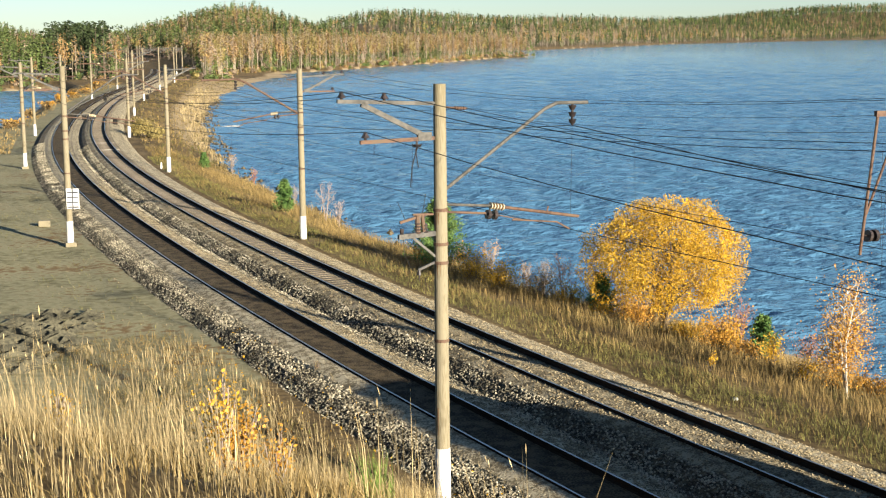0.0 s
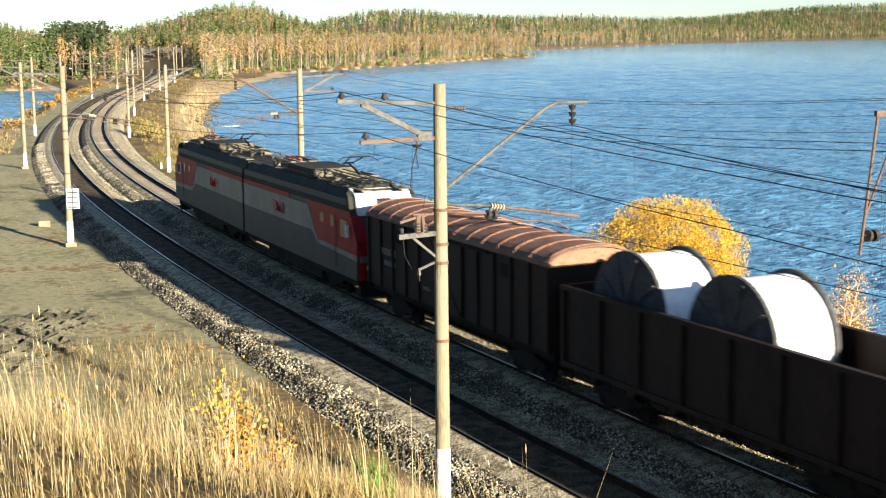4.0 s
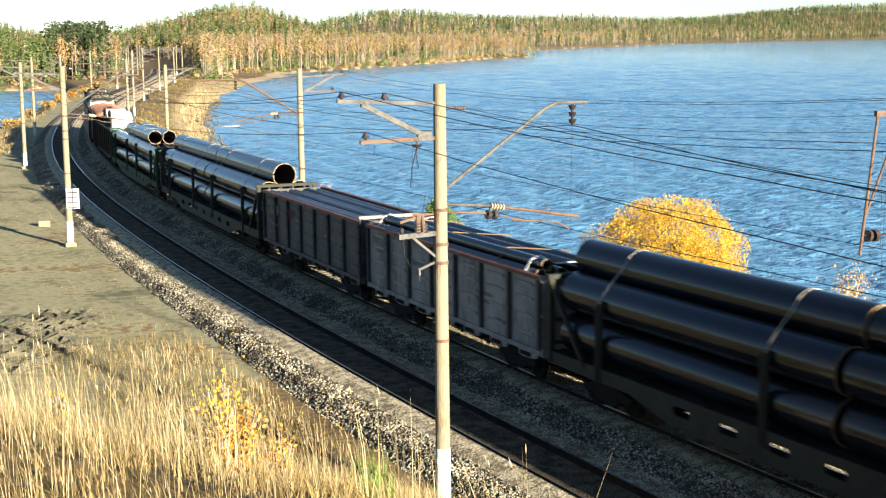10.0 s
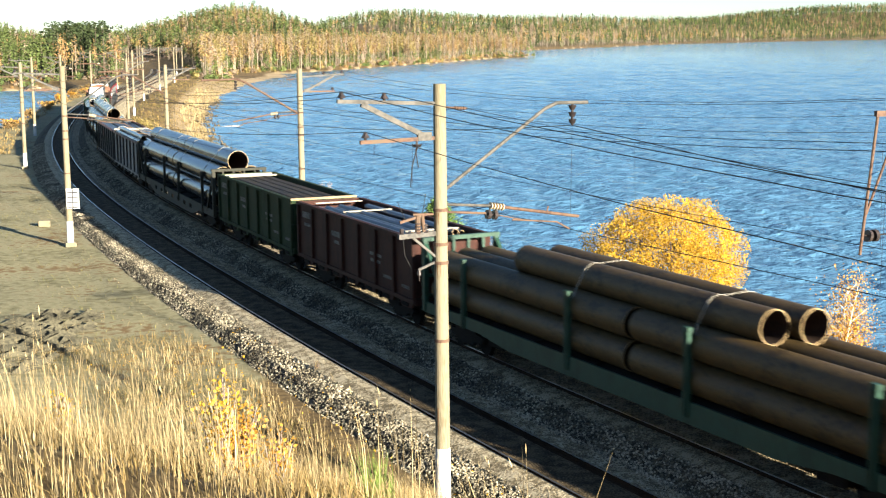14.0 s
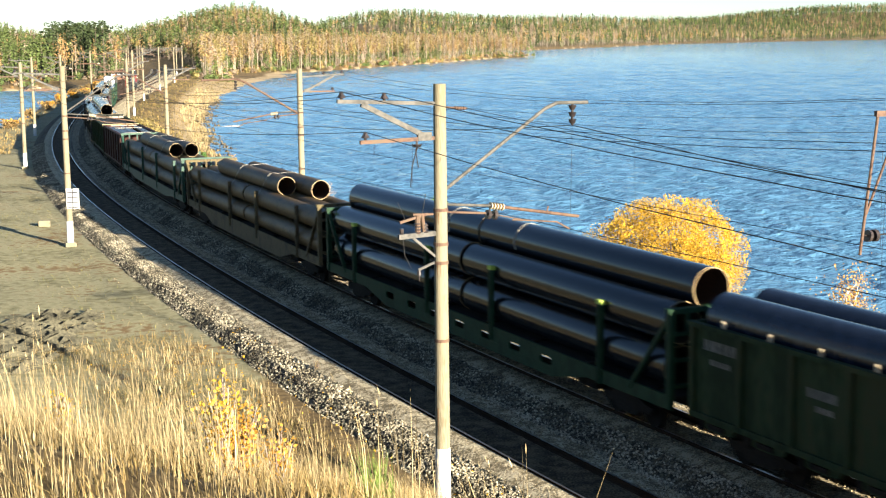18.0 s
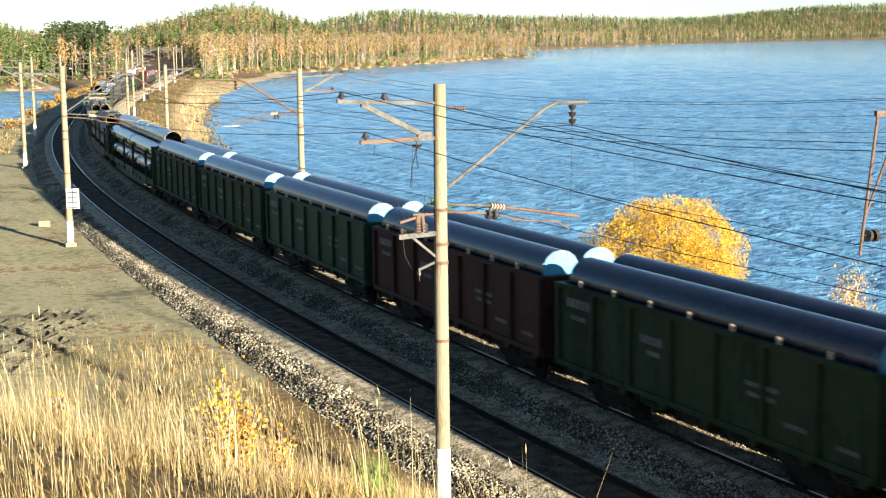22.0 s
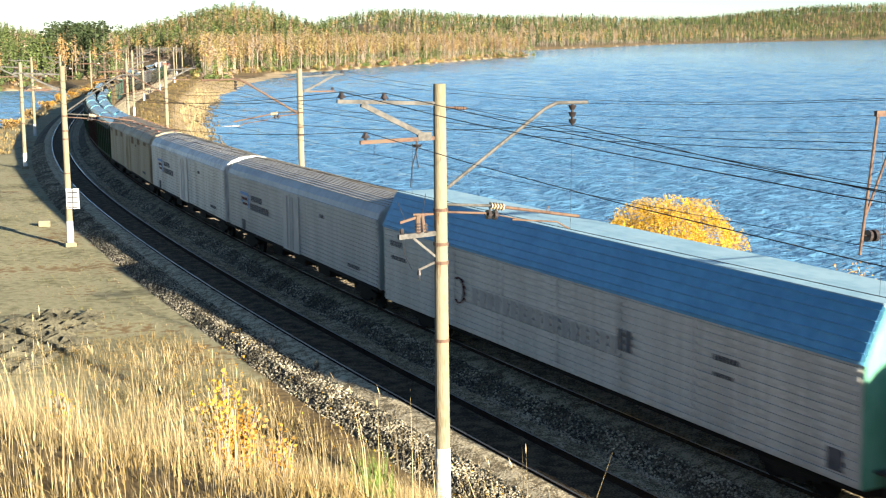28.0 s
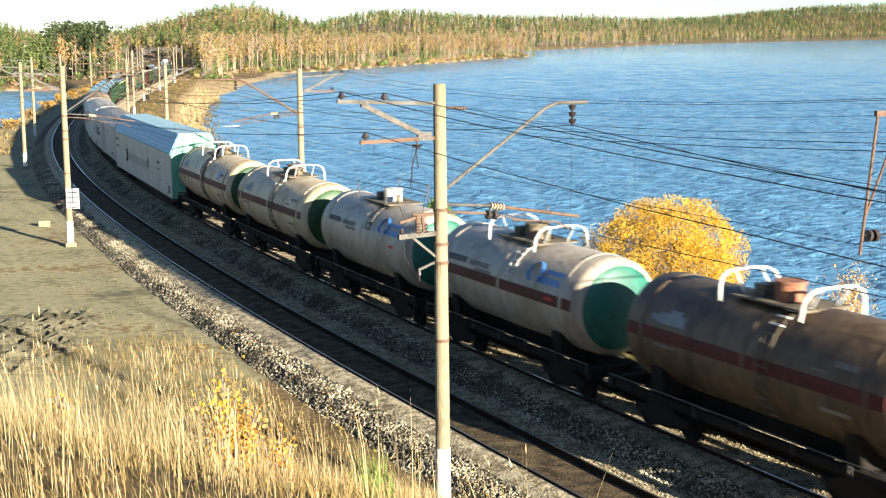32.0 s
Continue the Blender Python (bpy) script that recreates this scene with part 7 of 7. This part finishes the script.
# -- refrigerated vans
def reefer(u0, u1, mat, label, rust=False, roofmat=None, top=4.55, emblem=True):
    car, L = vehicle("refrigerated_van", u0, u1, label, "freight van", "refrigerated vans")
    h = L / 2
    P("underframe", car, M["dark"], ("b", -h, h, -1.3, 1.3, 0.85, 1.12), *[("b", x - 0.8, x + 0.8, -1.2, 1.2, 0.5, 0.85) for x in (-3.4, 0, 3.4)])
    side = [(1.5, 1.05), (1.53, 3.75), (1.44, 4.0), (1.2, 4.25), (0.7, 4.45), (0, top), (-0.7, 4.45), (-1.2, 4.25), (-1.44, 4.0), (-1.53, 3.75), (-1.5, 1.05)]
    P("body_shell", car, mat, ("x", side, -h, h))
    for y in (1, -1):
        w = None
        for i in range(15):
            z = 1.2 + i * 0.17
            if w is None:
                w = P("corrugation", car, mat, ("b", -h + 0.08, h - 0.08, min(y * 1.51, y * 1.56), max(y * 1.51, y * 1.56), -0.035, 0.035))
                w.location.z = z
            else:
                again(w, car, 0, 0, z)
        P("door", car, mat, ("b", -1.2, 1.2, min(y * 1.55, y * 1.6), max(y * 1.55, y * 1.6), 1.1, 3.72), ("b", -0.05, 0.05, min(y * 1.6, y * 1.63), max(y * 1.6, y * 1.63), 1.1, 3.7), ("r", (0.4, y * 1.63, 1.2), (0.4, y * 1.63, 3.6), 0.025, None, 6), ("r", (-0.4, y * 1.63, 1.2), (-0.4, y * 1.63, 3.6), 0.025, None, 6), label="tall double loading door")
        P("eave", car, mat, ("b", -h, h, min(y * 1.5, y * 1.585), max(y * 1.5, y * 1.585), 3.68, 3.78))
        P("sill_rail", car, M["dark"], ("b", -h, h, min(y * 1.5, y * 1.57), max(y * 1.5, y * 1.57), 1.0, 1.1))
    ro = roofmat or mat
    for y in np.linspace(-1.15, 1.15, 17):
        z = np.interp(abs(y), [0, 0.7, 1.2], [top, 4.45, 4.25])
        P("roof_rib", car, ro, ("b", -h + 0.05, h - 0.05, y - 0.016, y + 0.016, z - 0.02, z + 0.018))
    for x in (-h, h):
        e = math.copysign(1, x)
        P("end_panel", car, mat, ("x", [(y * 0.985, z * 0.996) for y, z in side], min(x, x + e * 0.05), max(x, x + e * 0.05)))
        for k in range(8):
            P("end_rib", car, mat, ("b", min(x, x + e * 0.09), max(x, x + e * 0.09), -1.35, 1.35, 1.3 + 0.3 * k, 1.36 + 0.3 * k))
    if rust:
        for k in range(7):
            x = -h + 1.5 + k * 3.1
            P("eave_rust", car, M["stain"], ("b", x - 0.3, x + 0.9, 1.586, 1.592, 3.5 - 0.12 * (k % 3), 3.74))
            P("roof_patch", car, M["rustroof"], ("b", x, x + 1.7, -0.66, 0.66, 4.455, 4.5))
            P("roof_seam", car, M["rustroof"], ("m", (x, 1.46, 3.95), (x, 1.2, 4.26), 0.1, 0.02), ("m", (x, 1.2, 4.26), (x, 0.7, 4.46), 0.1, 0.02))
    if emblem:
        # company mark as plain blue and red shapes, and a dark two-line name as bars
        for k, (x0, x1, z0, z1, key) in enumerate([(3.9, 2.5, 2.92, 3.06, "blueprint"), (4.0, 3.86, 2.3, 2.92, "blueprint"), (3.7, 2.7, 2.66, 2.8, "stripe"), (3.7, 2.9, 2.42, 2.54, "stripe"), (2.85, 2.7, 2.5, 2.66, "blueprint")]):
            P("emblem_bar", car, M[key], ("p", [(h - x0, z0), (h - x1, z0), (h - x1 + 0.12, z1), (h - x0 + 0.12, z1)], 1.566, 1.574))
        bars(car, [(h - 6.2, h - 4.3, 2.72, 3.0), (h - 7.3, h - 4.1, 2.28, 2.6)], M["ink"], 1.564)
        P("dark_plate", car, M["ink"], ("b", h - 3.2, h - 2.6, 1.562, 1.575, 1.15, 1.65))
    bars(car, [(-h + 2.0, -h + 3.4, 1.5, 1.65), (-4.6, -4.0, 3.1, 3.25)], M["ink"], 1.562)
    gear(car, L, (-h + 2.6, h - 2.6))
    return car, h


reefer(346.9, 368.6, M["reefertan"], "dirty cream refrigerated van with rust stains on its roof", True, M["dustyroof"], emblem=False)
reefer(369.5, 390.6, M["reeferwhite"], "weathered white refrigerated van with lettering", False, M["dustyroof"])
reefer(391.5, 413.2, M["reefergrey"], "light grey corrugated refrigerated van with lettering", False, M["dustyroof"])


# -- covered car carrier
def carrier(u0, u1):
    car, L = vehicle("car_carrier", u0, u1, "off-white ribbed car carrier with a blue roof and green end", "freight van")
    h = L / 2
    prof = [(1.52, 0.85), (1.54, 3.7), (0.98, 4.85), (-0.98, 4.85), (-1.54, 3.7), (-1.52, 0.85)]
    P("body_shell", car, M["autowhite"], ("x", prof, -h, h))
    P("underframe", car, M["dark"], ("b", -h, h, -1.25, 1.25, 0.6, 0.85))
    for y in (1, -1):
        w = None
        for i in range(13):
            z = 0.98 + i * 0.21
            if w is None:
                w = P("corrugation", car, M["autowhite"], ("b", -h + 0.08, h - 0.08, min(y * 1.52, y * 1.575), max(y * 1.52, y * 1.575), -0.05, 0.05))
                w.location.z = z
            else:
                again(w, car, 0, 0, z)
        P("blue_slope", car, M["blue"], ("x", [(y * 1.55, 3.69), (y * 1.585, 3.71), (y * 1.01, 4.89), (y * 0.985, 4.86)], -h - 0.02, h + 0.02), label="bright blue sloping upper panel")
        for k in range(5):
            t = 0.12 + 0.19 * k
            a, b = (y * (1.585 - 0.575 * t), 3.71 + 1.18 * t), (y * (1.6 - 0.575 * t), 3.735 + 1.18 * t)
            P("slope_rib", car, M["blue"], ("m", (-h, (a[0] + b[0]) / 2, (a[1] + b[1]) / 2), (h, (a[0] + b[0]) / 2, (a[1] + b[1]) / 2), 0.03, 0.03))
        P("blue_edge", car, M["blue"], ("b", -h, h, min(y * 1.53, y * 1.6), max(y * 1.53, y * 1.6), 3.62, 3.7))
    P("roof", car, M["paleblue"], ("b", -h - 0.02, h + 0.02, -1.0, 1.0, 4.86, 4.92), label="pale blue flat roof")
    for x in (-h, h):
        e = math.copysign(1, x)
        P("end_panel", car, M["mint"], ("x", [(y * 0.99, 0.95 + (z - 0.95) * 0.995) for y, z in prof], min(x, x + e * 0.06), max(x, x + e * 0.06)), label="mint green end wall")
        for y in (-0.75, 0, 0.75):
            P("end_rib", car, M["mint"], ("b", min(x, x + e * 0.12), max(x, x + e * 0.12), y - 0.05, y + 0.05, 1.0, 4.2))
        P("end_step", car, M["zinc"], ("b", min(x, x + e * 0.35), max(x, x + e * 0.35), -1.2, 1.2, 1.2, 1.26), *[("r", (x + e * 0.33, y, 0.7), (x + e * 0.33, y, 1.22), 0.02, None, 6) for y in (-1.1, -0.6, 0.6, 1.1)])
    # faded company mark as plain shapes
    seg = [(2.1 * 0.18 * math.cos(a), 0.45 * math.sin(a)) for a in np.linspace(0.9, 5.4, 9)]
    P("emblem", car, M["stripe"], *[("m", (6.4 + a[0], 1.585, 2.2 + a[1]), (6.4 + b[0], 1.585, 2.2 + b[1]), 0.11, 0.02) for a, b in zip(seg, seg[1:])], label="faded red emblem")
    bars(car, [(-3.3, 5.6, 1.9, 2.45)], M["faint"], 1.578)
    bars(car, [(-4.0, -3.2, 2.1, 2.7), (h - 1.7, h - 0.6, 3.0, 3.2), (h - 2.0, h - 0.7, 2.5, 2.65), (-h + 4.2, -h + 5.2, 2.7, 2.85), (-h + 4.4, -h + 5.2, 2.3, 2.4)], M["ink"], 1.578)
    P("vent", car, M["ink"], ("b", -h + 0.5, -h + 1.0, 1.56, 1.59, 1.1, 1.6))
    for x in np.linspace(-h + 6, h - 6, 5):
        P("side_strap", car, M["autowhite"], ("b", x - 0.04, x + 0.04, 1.56, 1.586, 0.9, 3.64))
    gear(car, L, (-h + 2.8, h - 2.8))


carrier(413.9, 439.5)


# -- tank wagons
def tank(u0, u1, mat, head, label, stripe=True, style=0, inset=0.55):
    car, L = vehicle("tank_wagon", u0, u1, label, "tank wagon", "tank wagons")
    h, R, zc = L / 2, 1.5, 2.72
    e = h - inset
    n = 40
    dome = [(0.0, 0.0), (0.02, 0.5), (0.06, 0.85), (0.13, 1.12), (0.2, 1.26), (0.3, 1.39), (0.42, 1.47), (0.55, R)]
    prof = [(-e + a, q) for a, q in dome] + [(e - a, q) for a, q in dome[::-1]]
    v, f, mi = [], [], []
    for x, q in prof:
        v += [(x, a, zc + b) for a, b in ring(max(q, 0.01), n)]
    for k in range(len(prof) - 1):
        for i in range(n):
            j = (i + 1) % n
            f.append((k * n + i, (k + 1) * n + i, (k + 1) * n + j, k * n + j))
    mi = [1 if prof[k // n][1] <= 1.27 and prof[k // n + 1][1] <= 1.27 else 0 for k in range(len(f))]
    f = [q[::-1] for q in f]
    raw("tank_shell", v, f, [mat, head], car, mi, smooth=True)["label"] = "rounded tank barrel with painted heads"
    for x in (-e + 1.1, -0.05, e - 1.1):
        P("shell_band", car, M["stain"] if abs(x) > 1 and inset < 0.5 else mat, ("x", ring2(R + 0.018, zc), x - 0.06, x + 0.06))
    if stripe:
        for y in (1, -1):
            a0, a1 = -0.02, 0.2
            pts = [(y * (R + 0.008) * math.cos(a), zc + (R + 0.008) * math.sin(a)) for a in (a0, (a0 + a1) / 2, a1)]
            P("red_stripe", car, M["stripe"], ("x", pts + [(a * 0.98, b) for a, b in pts[::-1]], -e + 0.5, e - 0.5), label="dull red stripe along the barrel")
    P("centre_sill", car, M["dark"], ("b", -h, h, -0.22, 0.22, 0.75, 1.15))
    for y in (1.2, -1.36):
        P("side_sill", car, M["dark"], ("b", -h, h, y, y + 0.16, 0.95, 1.15))
    # rods added to stand for the thin lit line along the frame
    for y in (1.44, -1.44):
        P("side_rail", car, M["zinc"], ("r", (-h + 0.1, y, 1.3), (h - 0.1, y, 1.3), 0.022, None, 6), *[("r", (x, y, 1.0), (x, y, 1.3), 0.018, None, 6) for x in np.linspace(-h + 0.2, h - 0.2, 7)], label="thin added rod along the lit frame edge")
    for x in (-h, h - 0.25):
        P("end_sill", car, M["dark"], ("b", x, x + 0.25, -1.45, 1.45, 0.9, 1.2))
    for x in (-e + 1.6, e - 1.6):
        P("saddle", car, M["dark"], ("x", [(-1.25, 1.12), (1.25, 1.12), (1.32, 1.9), (0.8, 1.42), (0, 1.23), (-0.8, 1.42), (-1.32, 1.9)], x - 0.25, x + 0.25))
    zt = zc + R
    P("dome", car, (M["gear"], M["gear"], M["white"], M["rustroof"])[style], ("r", (0, 0, zt - 0.08), (0, 0, zt + 0.42), 0.36, None, 20), ("r", (0, 0, zt + 0.42), (0, 0, zt + 0.48), 0.4, None, 20), label="riveted filling dome")
    P("platform", car, M["gear"], ("b", -1.35, 1.35, 0.45, 0.75, zt - 0.05, zt), ("b", -1.35, 1.35, -0.75, -0.45, zt - 0.05, zt), ("b", -1.35, -0.5, -0.45, 0.45, zt - 0.05, zt), ("b", 0.5, 1.35, -0.45, 0.45, zt - 0.05, zt))
    rail = M["white"] if style != 2 else M["zinc"]
    if style in (0, 1, 3):
        for x in (-1.5, 1.5):
            k = 0.35 if x > 0 else -0.35
            arch = [(0.98, -0.2), (0.93, 0.22), (0.82, 0.42), (0.6, 0.53), (0.0, 0.56), (-0.6, 0.53), (-0.82, 0.42), (-0.93, 0.22), (-0.98, -0.2)]
            P("guard_hoop", car, rail, *[("r", (x + k * 0.55 * max(p[1], 0), p[0], zt + p[1]), (x + k * 0.55 * max(q[1], 0), q[0], zt + q[1]), 0.038, None, 8) for p, q in zip(arch, arch[1:])], label="white arched tubular guard hoop")
            for y in (0.42, -0.42):
                P("hoop_brace", car, rail, ("r", (x - k * 0.9, y, zt), (x + k * 0.3, y, zt + 0.54), 0.028, None, 8))
    else:
        P("guard_rail", car, rail, *[("r", (x, y, zt), (x, y, zt + 0.7), 0.03, None, 6) for x in (-1.45, 1.45) for y in (-0.9, 0.9)], *[("r", (-1.45, y, zt + q), (1.45, y, zt + q), 0.02, None, 6) for y in (-0.9,) for q in (0.4, 0.7)])
    P("valve_box", car, M["gear"], ("b", 0.62, 1.0, -0.3, 0.3, zt, zt + 0.28), ("r", (-0.8, 0.1, zt), (-0.8, 0.1, zt + 0.3), 0.1, None, 10))
    grey = mat == M["tankgrey"]
    run = [((R + 0.07) * math.cos(a), zc + (R + 0.07) * math.sin(a)) for a in np.linspace(0.35 if grey else -0.75, 1.15, 6 if grey else 12)]
    P("ladder", car, rail if grey else M["gear"], *[("r", (x, *p), (x, *q), 0.02, None, 6) for x in (-1.0, -0.62) for p, q in zip(run, run[1:])],
      *[("m", (-1.0, *p), (-0.62, *p), 0.05, 0.03) for p in run[:-2]], label="short pale ladder" if grey else "rusty ladder curving down the barrel")
    P("top_step", car, rail, *[("m", (-1.02, *p), (-0.6, *p), 0.09, 0.04) for p in run[-3:]], label="pale upper rungs")
    if not grey:
        arc = [((R + 0.006) * math.cos(a), zc + (R + 0.006) * math.sin(a)) for a in np.linspace(-0.8, 1.2, 14)]
        P("grime_run", car, M["tankbrown"], ("x", arc + [(q * 0.985, zc + (b - zc) * 0.985) for q, b in arc[::-1]], -0.88, -0.7), label="grimy run of dirt behind the ladder")

    def print_on(x0, x1, a0, a1, m, cut):
        k = max(1, int((x1 - x0) / cut))
        w = (x1 - x0) / k
        pts = [((R + 0.01) * math.cos(a), zc + (R + 0.01) * math.sin(a)) for a in (a0, (a0 + a1) / 2, a1)]
        P("lettering", car, m, *[("x", pts + [(q * 0.985, b) for q, b in pts[::-1]], x0 + i * w, x0 + (i + 0.74) * w) for i in range(k)])

    def on_shell(x, up):
        a = 0.5 + up / R
        return x, (R + 0.012) * math.cos(a), zc + (R + 0.012) * math.sin(a)

    if style in (1, 2):
        # company mark as a plain open ring and two rows of bars
        bend = [on_shell(-2.2 + 0.4 * math.cos(t), 0.08 + 0.36 * math.sin(t)) for t in np.linspace(-0.9, 3.9, 13)]
        P("emblem", car, M["blueprint"], *[("m", p, q, 0.12, 0.03) for p, q in zip(bend, bend[1:])], label="blue open ring emblem")
        print_on(-3.7, -2.3, 0.36, 0.5, M["blueprint"], 0.26)
        print_on(-4.0, -2.75, 0.58, 0.68, M["blueprint"], 0.24)
        print_on(-3.5, -2.9, 0.06, 0.13, M["emblemred"], 0.7)
    if style == 0 and inset < 0.5:
        # spill from the filling dome down the side, and a torn white plate by the hoops
        for x0, w, a0 in ((-0.2, 0.34, -0.75), (-0.55, 0.14, 0.1), (0.2, 0.1, 0.3)):
            arc = [((R + 0.02) * math.cos(a), zc + (R + 0.02) * math.sin(a)) for a in np.linspace(a0, 1.35, 9)]
            P("spill_stain", car, M["spill"], ("x", arc + [(q * 0.985, zc + (b - zc) * 0.985) for q, b in arc[::-1]], x0, x0 + w), label="red-brown spill below the dome")
        P("white_plate", car, M["white"], ("p", [(-1.75, zt - 0.02), (-0.95, zt - 0.02), (-1.5, zt + 0.6), (-1.75, zt + 0.6)], 0.55, 0.58), label="torn white plate beside the hoop")
        print_on(-e + 2.2, -e + 2.7, 0.35, 0.6, M["blueprint"], 0.6)
    if grey:
        print_on(e - 2.7, e - 1.3, 0.3, 0.44, M["ink"], 0.19)
        print_on(e - 4.3, e - 2.9, 0.3, 0.42, M["fadedink"], 0.22)
        print_on(0.6, 1.7, 0.2, 0.27, M["fadedink"], 0.16)
    else:
        # worn marks, and patches of blue-grey paint over older lettering
        print_on(-e + 1.5, -e + 2.3, 0.42, 0.52, M["fadedink"], 0.2)
        print_on(-e + 2.4, -e + 2.9, 0.28, 0.33, M["fadedink"], 0.12)
        print_on(-e + 1.6, -e + 2.6, -0.3, -0.23, M["fadedink"], 0.16)
        print_on(e - 2.6, e - 1.7, -0.12, -0.06, M["fadedink"], 0.13)
        for x0, x1, a0, a1 in ((e - 2.9, e - 1.8, 0.3, 0.5), (e - 2.6, e - 1.5, 0.34, 0.44), (e - 2.7, e - 2.2, 0.5, 0.58)):
            print_on(x0, x0 + (x1 - x0) / 0.74, a0, a1, M["patch"], 9)
        if stripe:
            print_on(e - 1.05, e - 0.93, -0.5, -0.03, M["stripe"], 9)
    for x in (-h + 2.1, h - 2.1):
        P("brake_cylinder", car, M["dark"], ("r", (x * 0.5 - 0.4, 0.6, 0.75), (x * 0.5 + 0.4, 0.6, 0.75), 0.18, None, 12))
    gear(car, L, (-h + 2.1, h - 2.1))


def ring2(R, zc, n=48):
    a = ring(R, n)
    return [(y, zc + z) for y, z in a]


tank(440.6, 454.2, M["cream"], M["headgreen"], "stained cream tank wagon with a dull red stripe", True, 0, 0.3)
tank(454.9, 467.6, M["cream"], M["headgreen"], "cream tank wagon with red stripe and green head", True, 0)
tank(468.3, 479.4, M["tankgrey"], M["headteal"], "light grey tank wagon with a blue emblem", False, 2)
tank(480.2, 491.4, M["tankgrey"], M["headteal"], "grey tank wagon with red stripe and teal head", True, 1)
tank(492.3, 504.0, M["tankbrown"], M["headgreen"], "grimy brown tank wagon with red stripe", True, 3)
for o in list(store.children):
    bpy.data.objects.remove(o)
bpy.data.objects.remove(store)


SPEED, FRONT = 15.724, -7.95


def motions():
    for ob, u, half in TRAIN:
        rows = []
        for i in range(33):
            s = FRONT + SPEED * i - u
            (ax, ay, _), (bx, by, _) = on_line(s - half), on_line(s + half)
            rows.append((float(i), pose((ax + bx) / 2, (ay + by) / 2, 0, 0, 0, math.degrees(math.atan2(by - ay, bx - ax)))))
        walk(ob, rows)


motions()
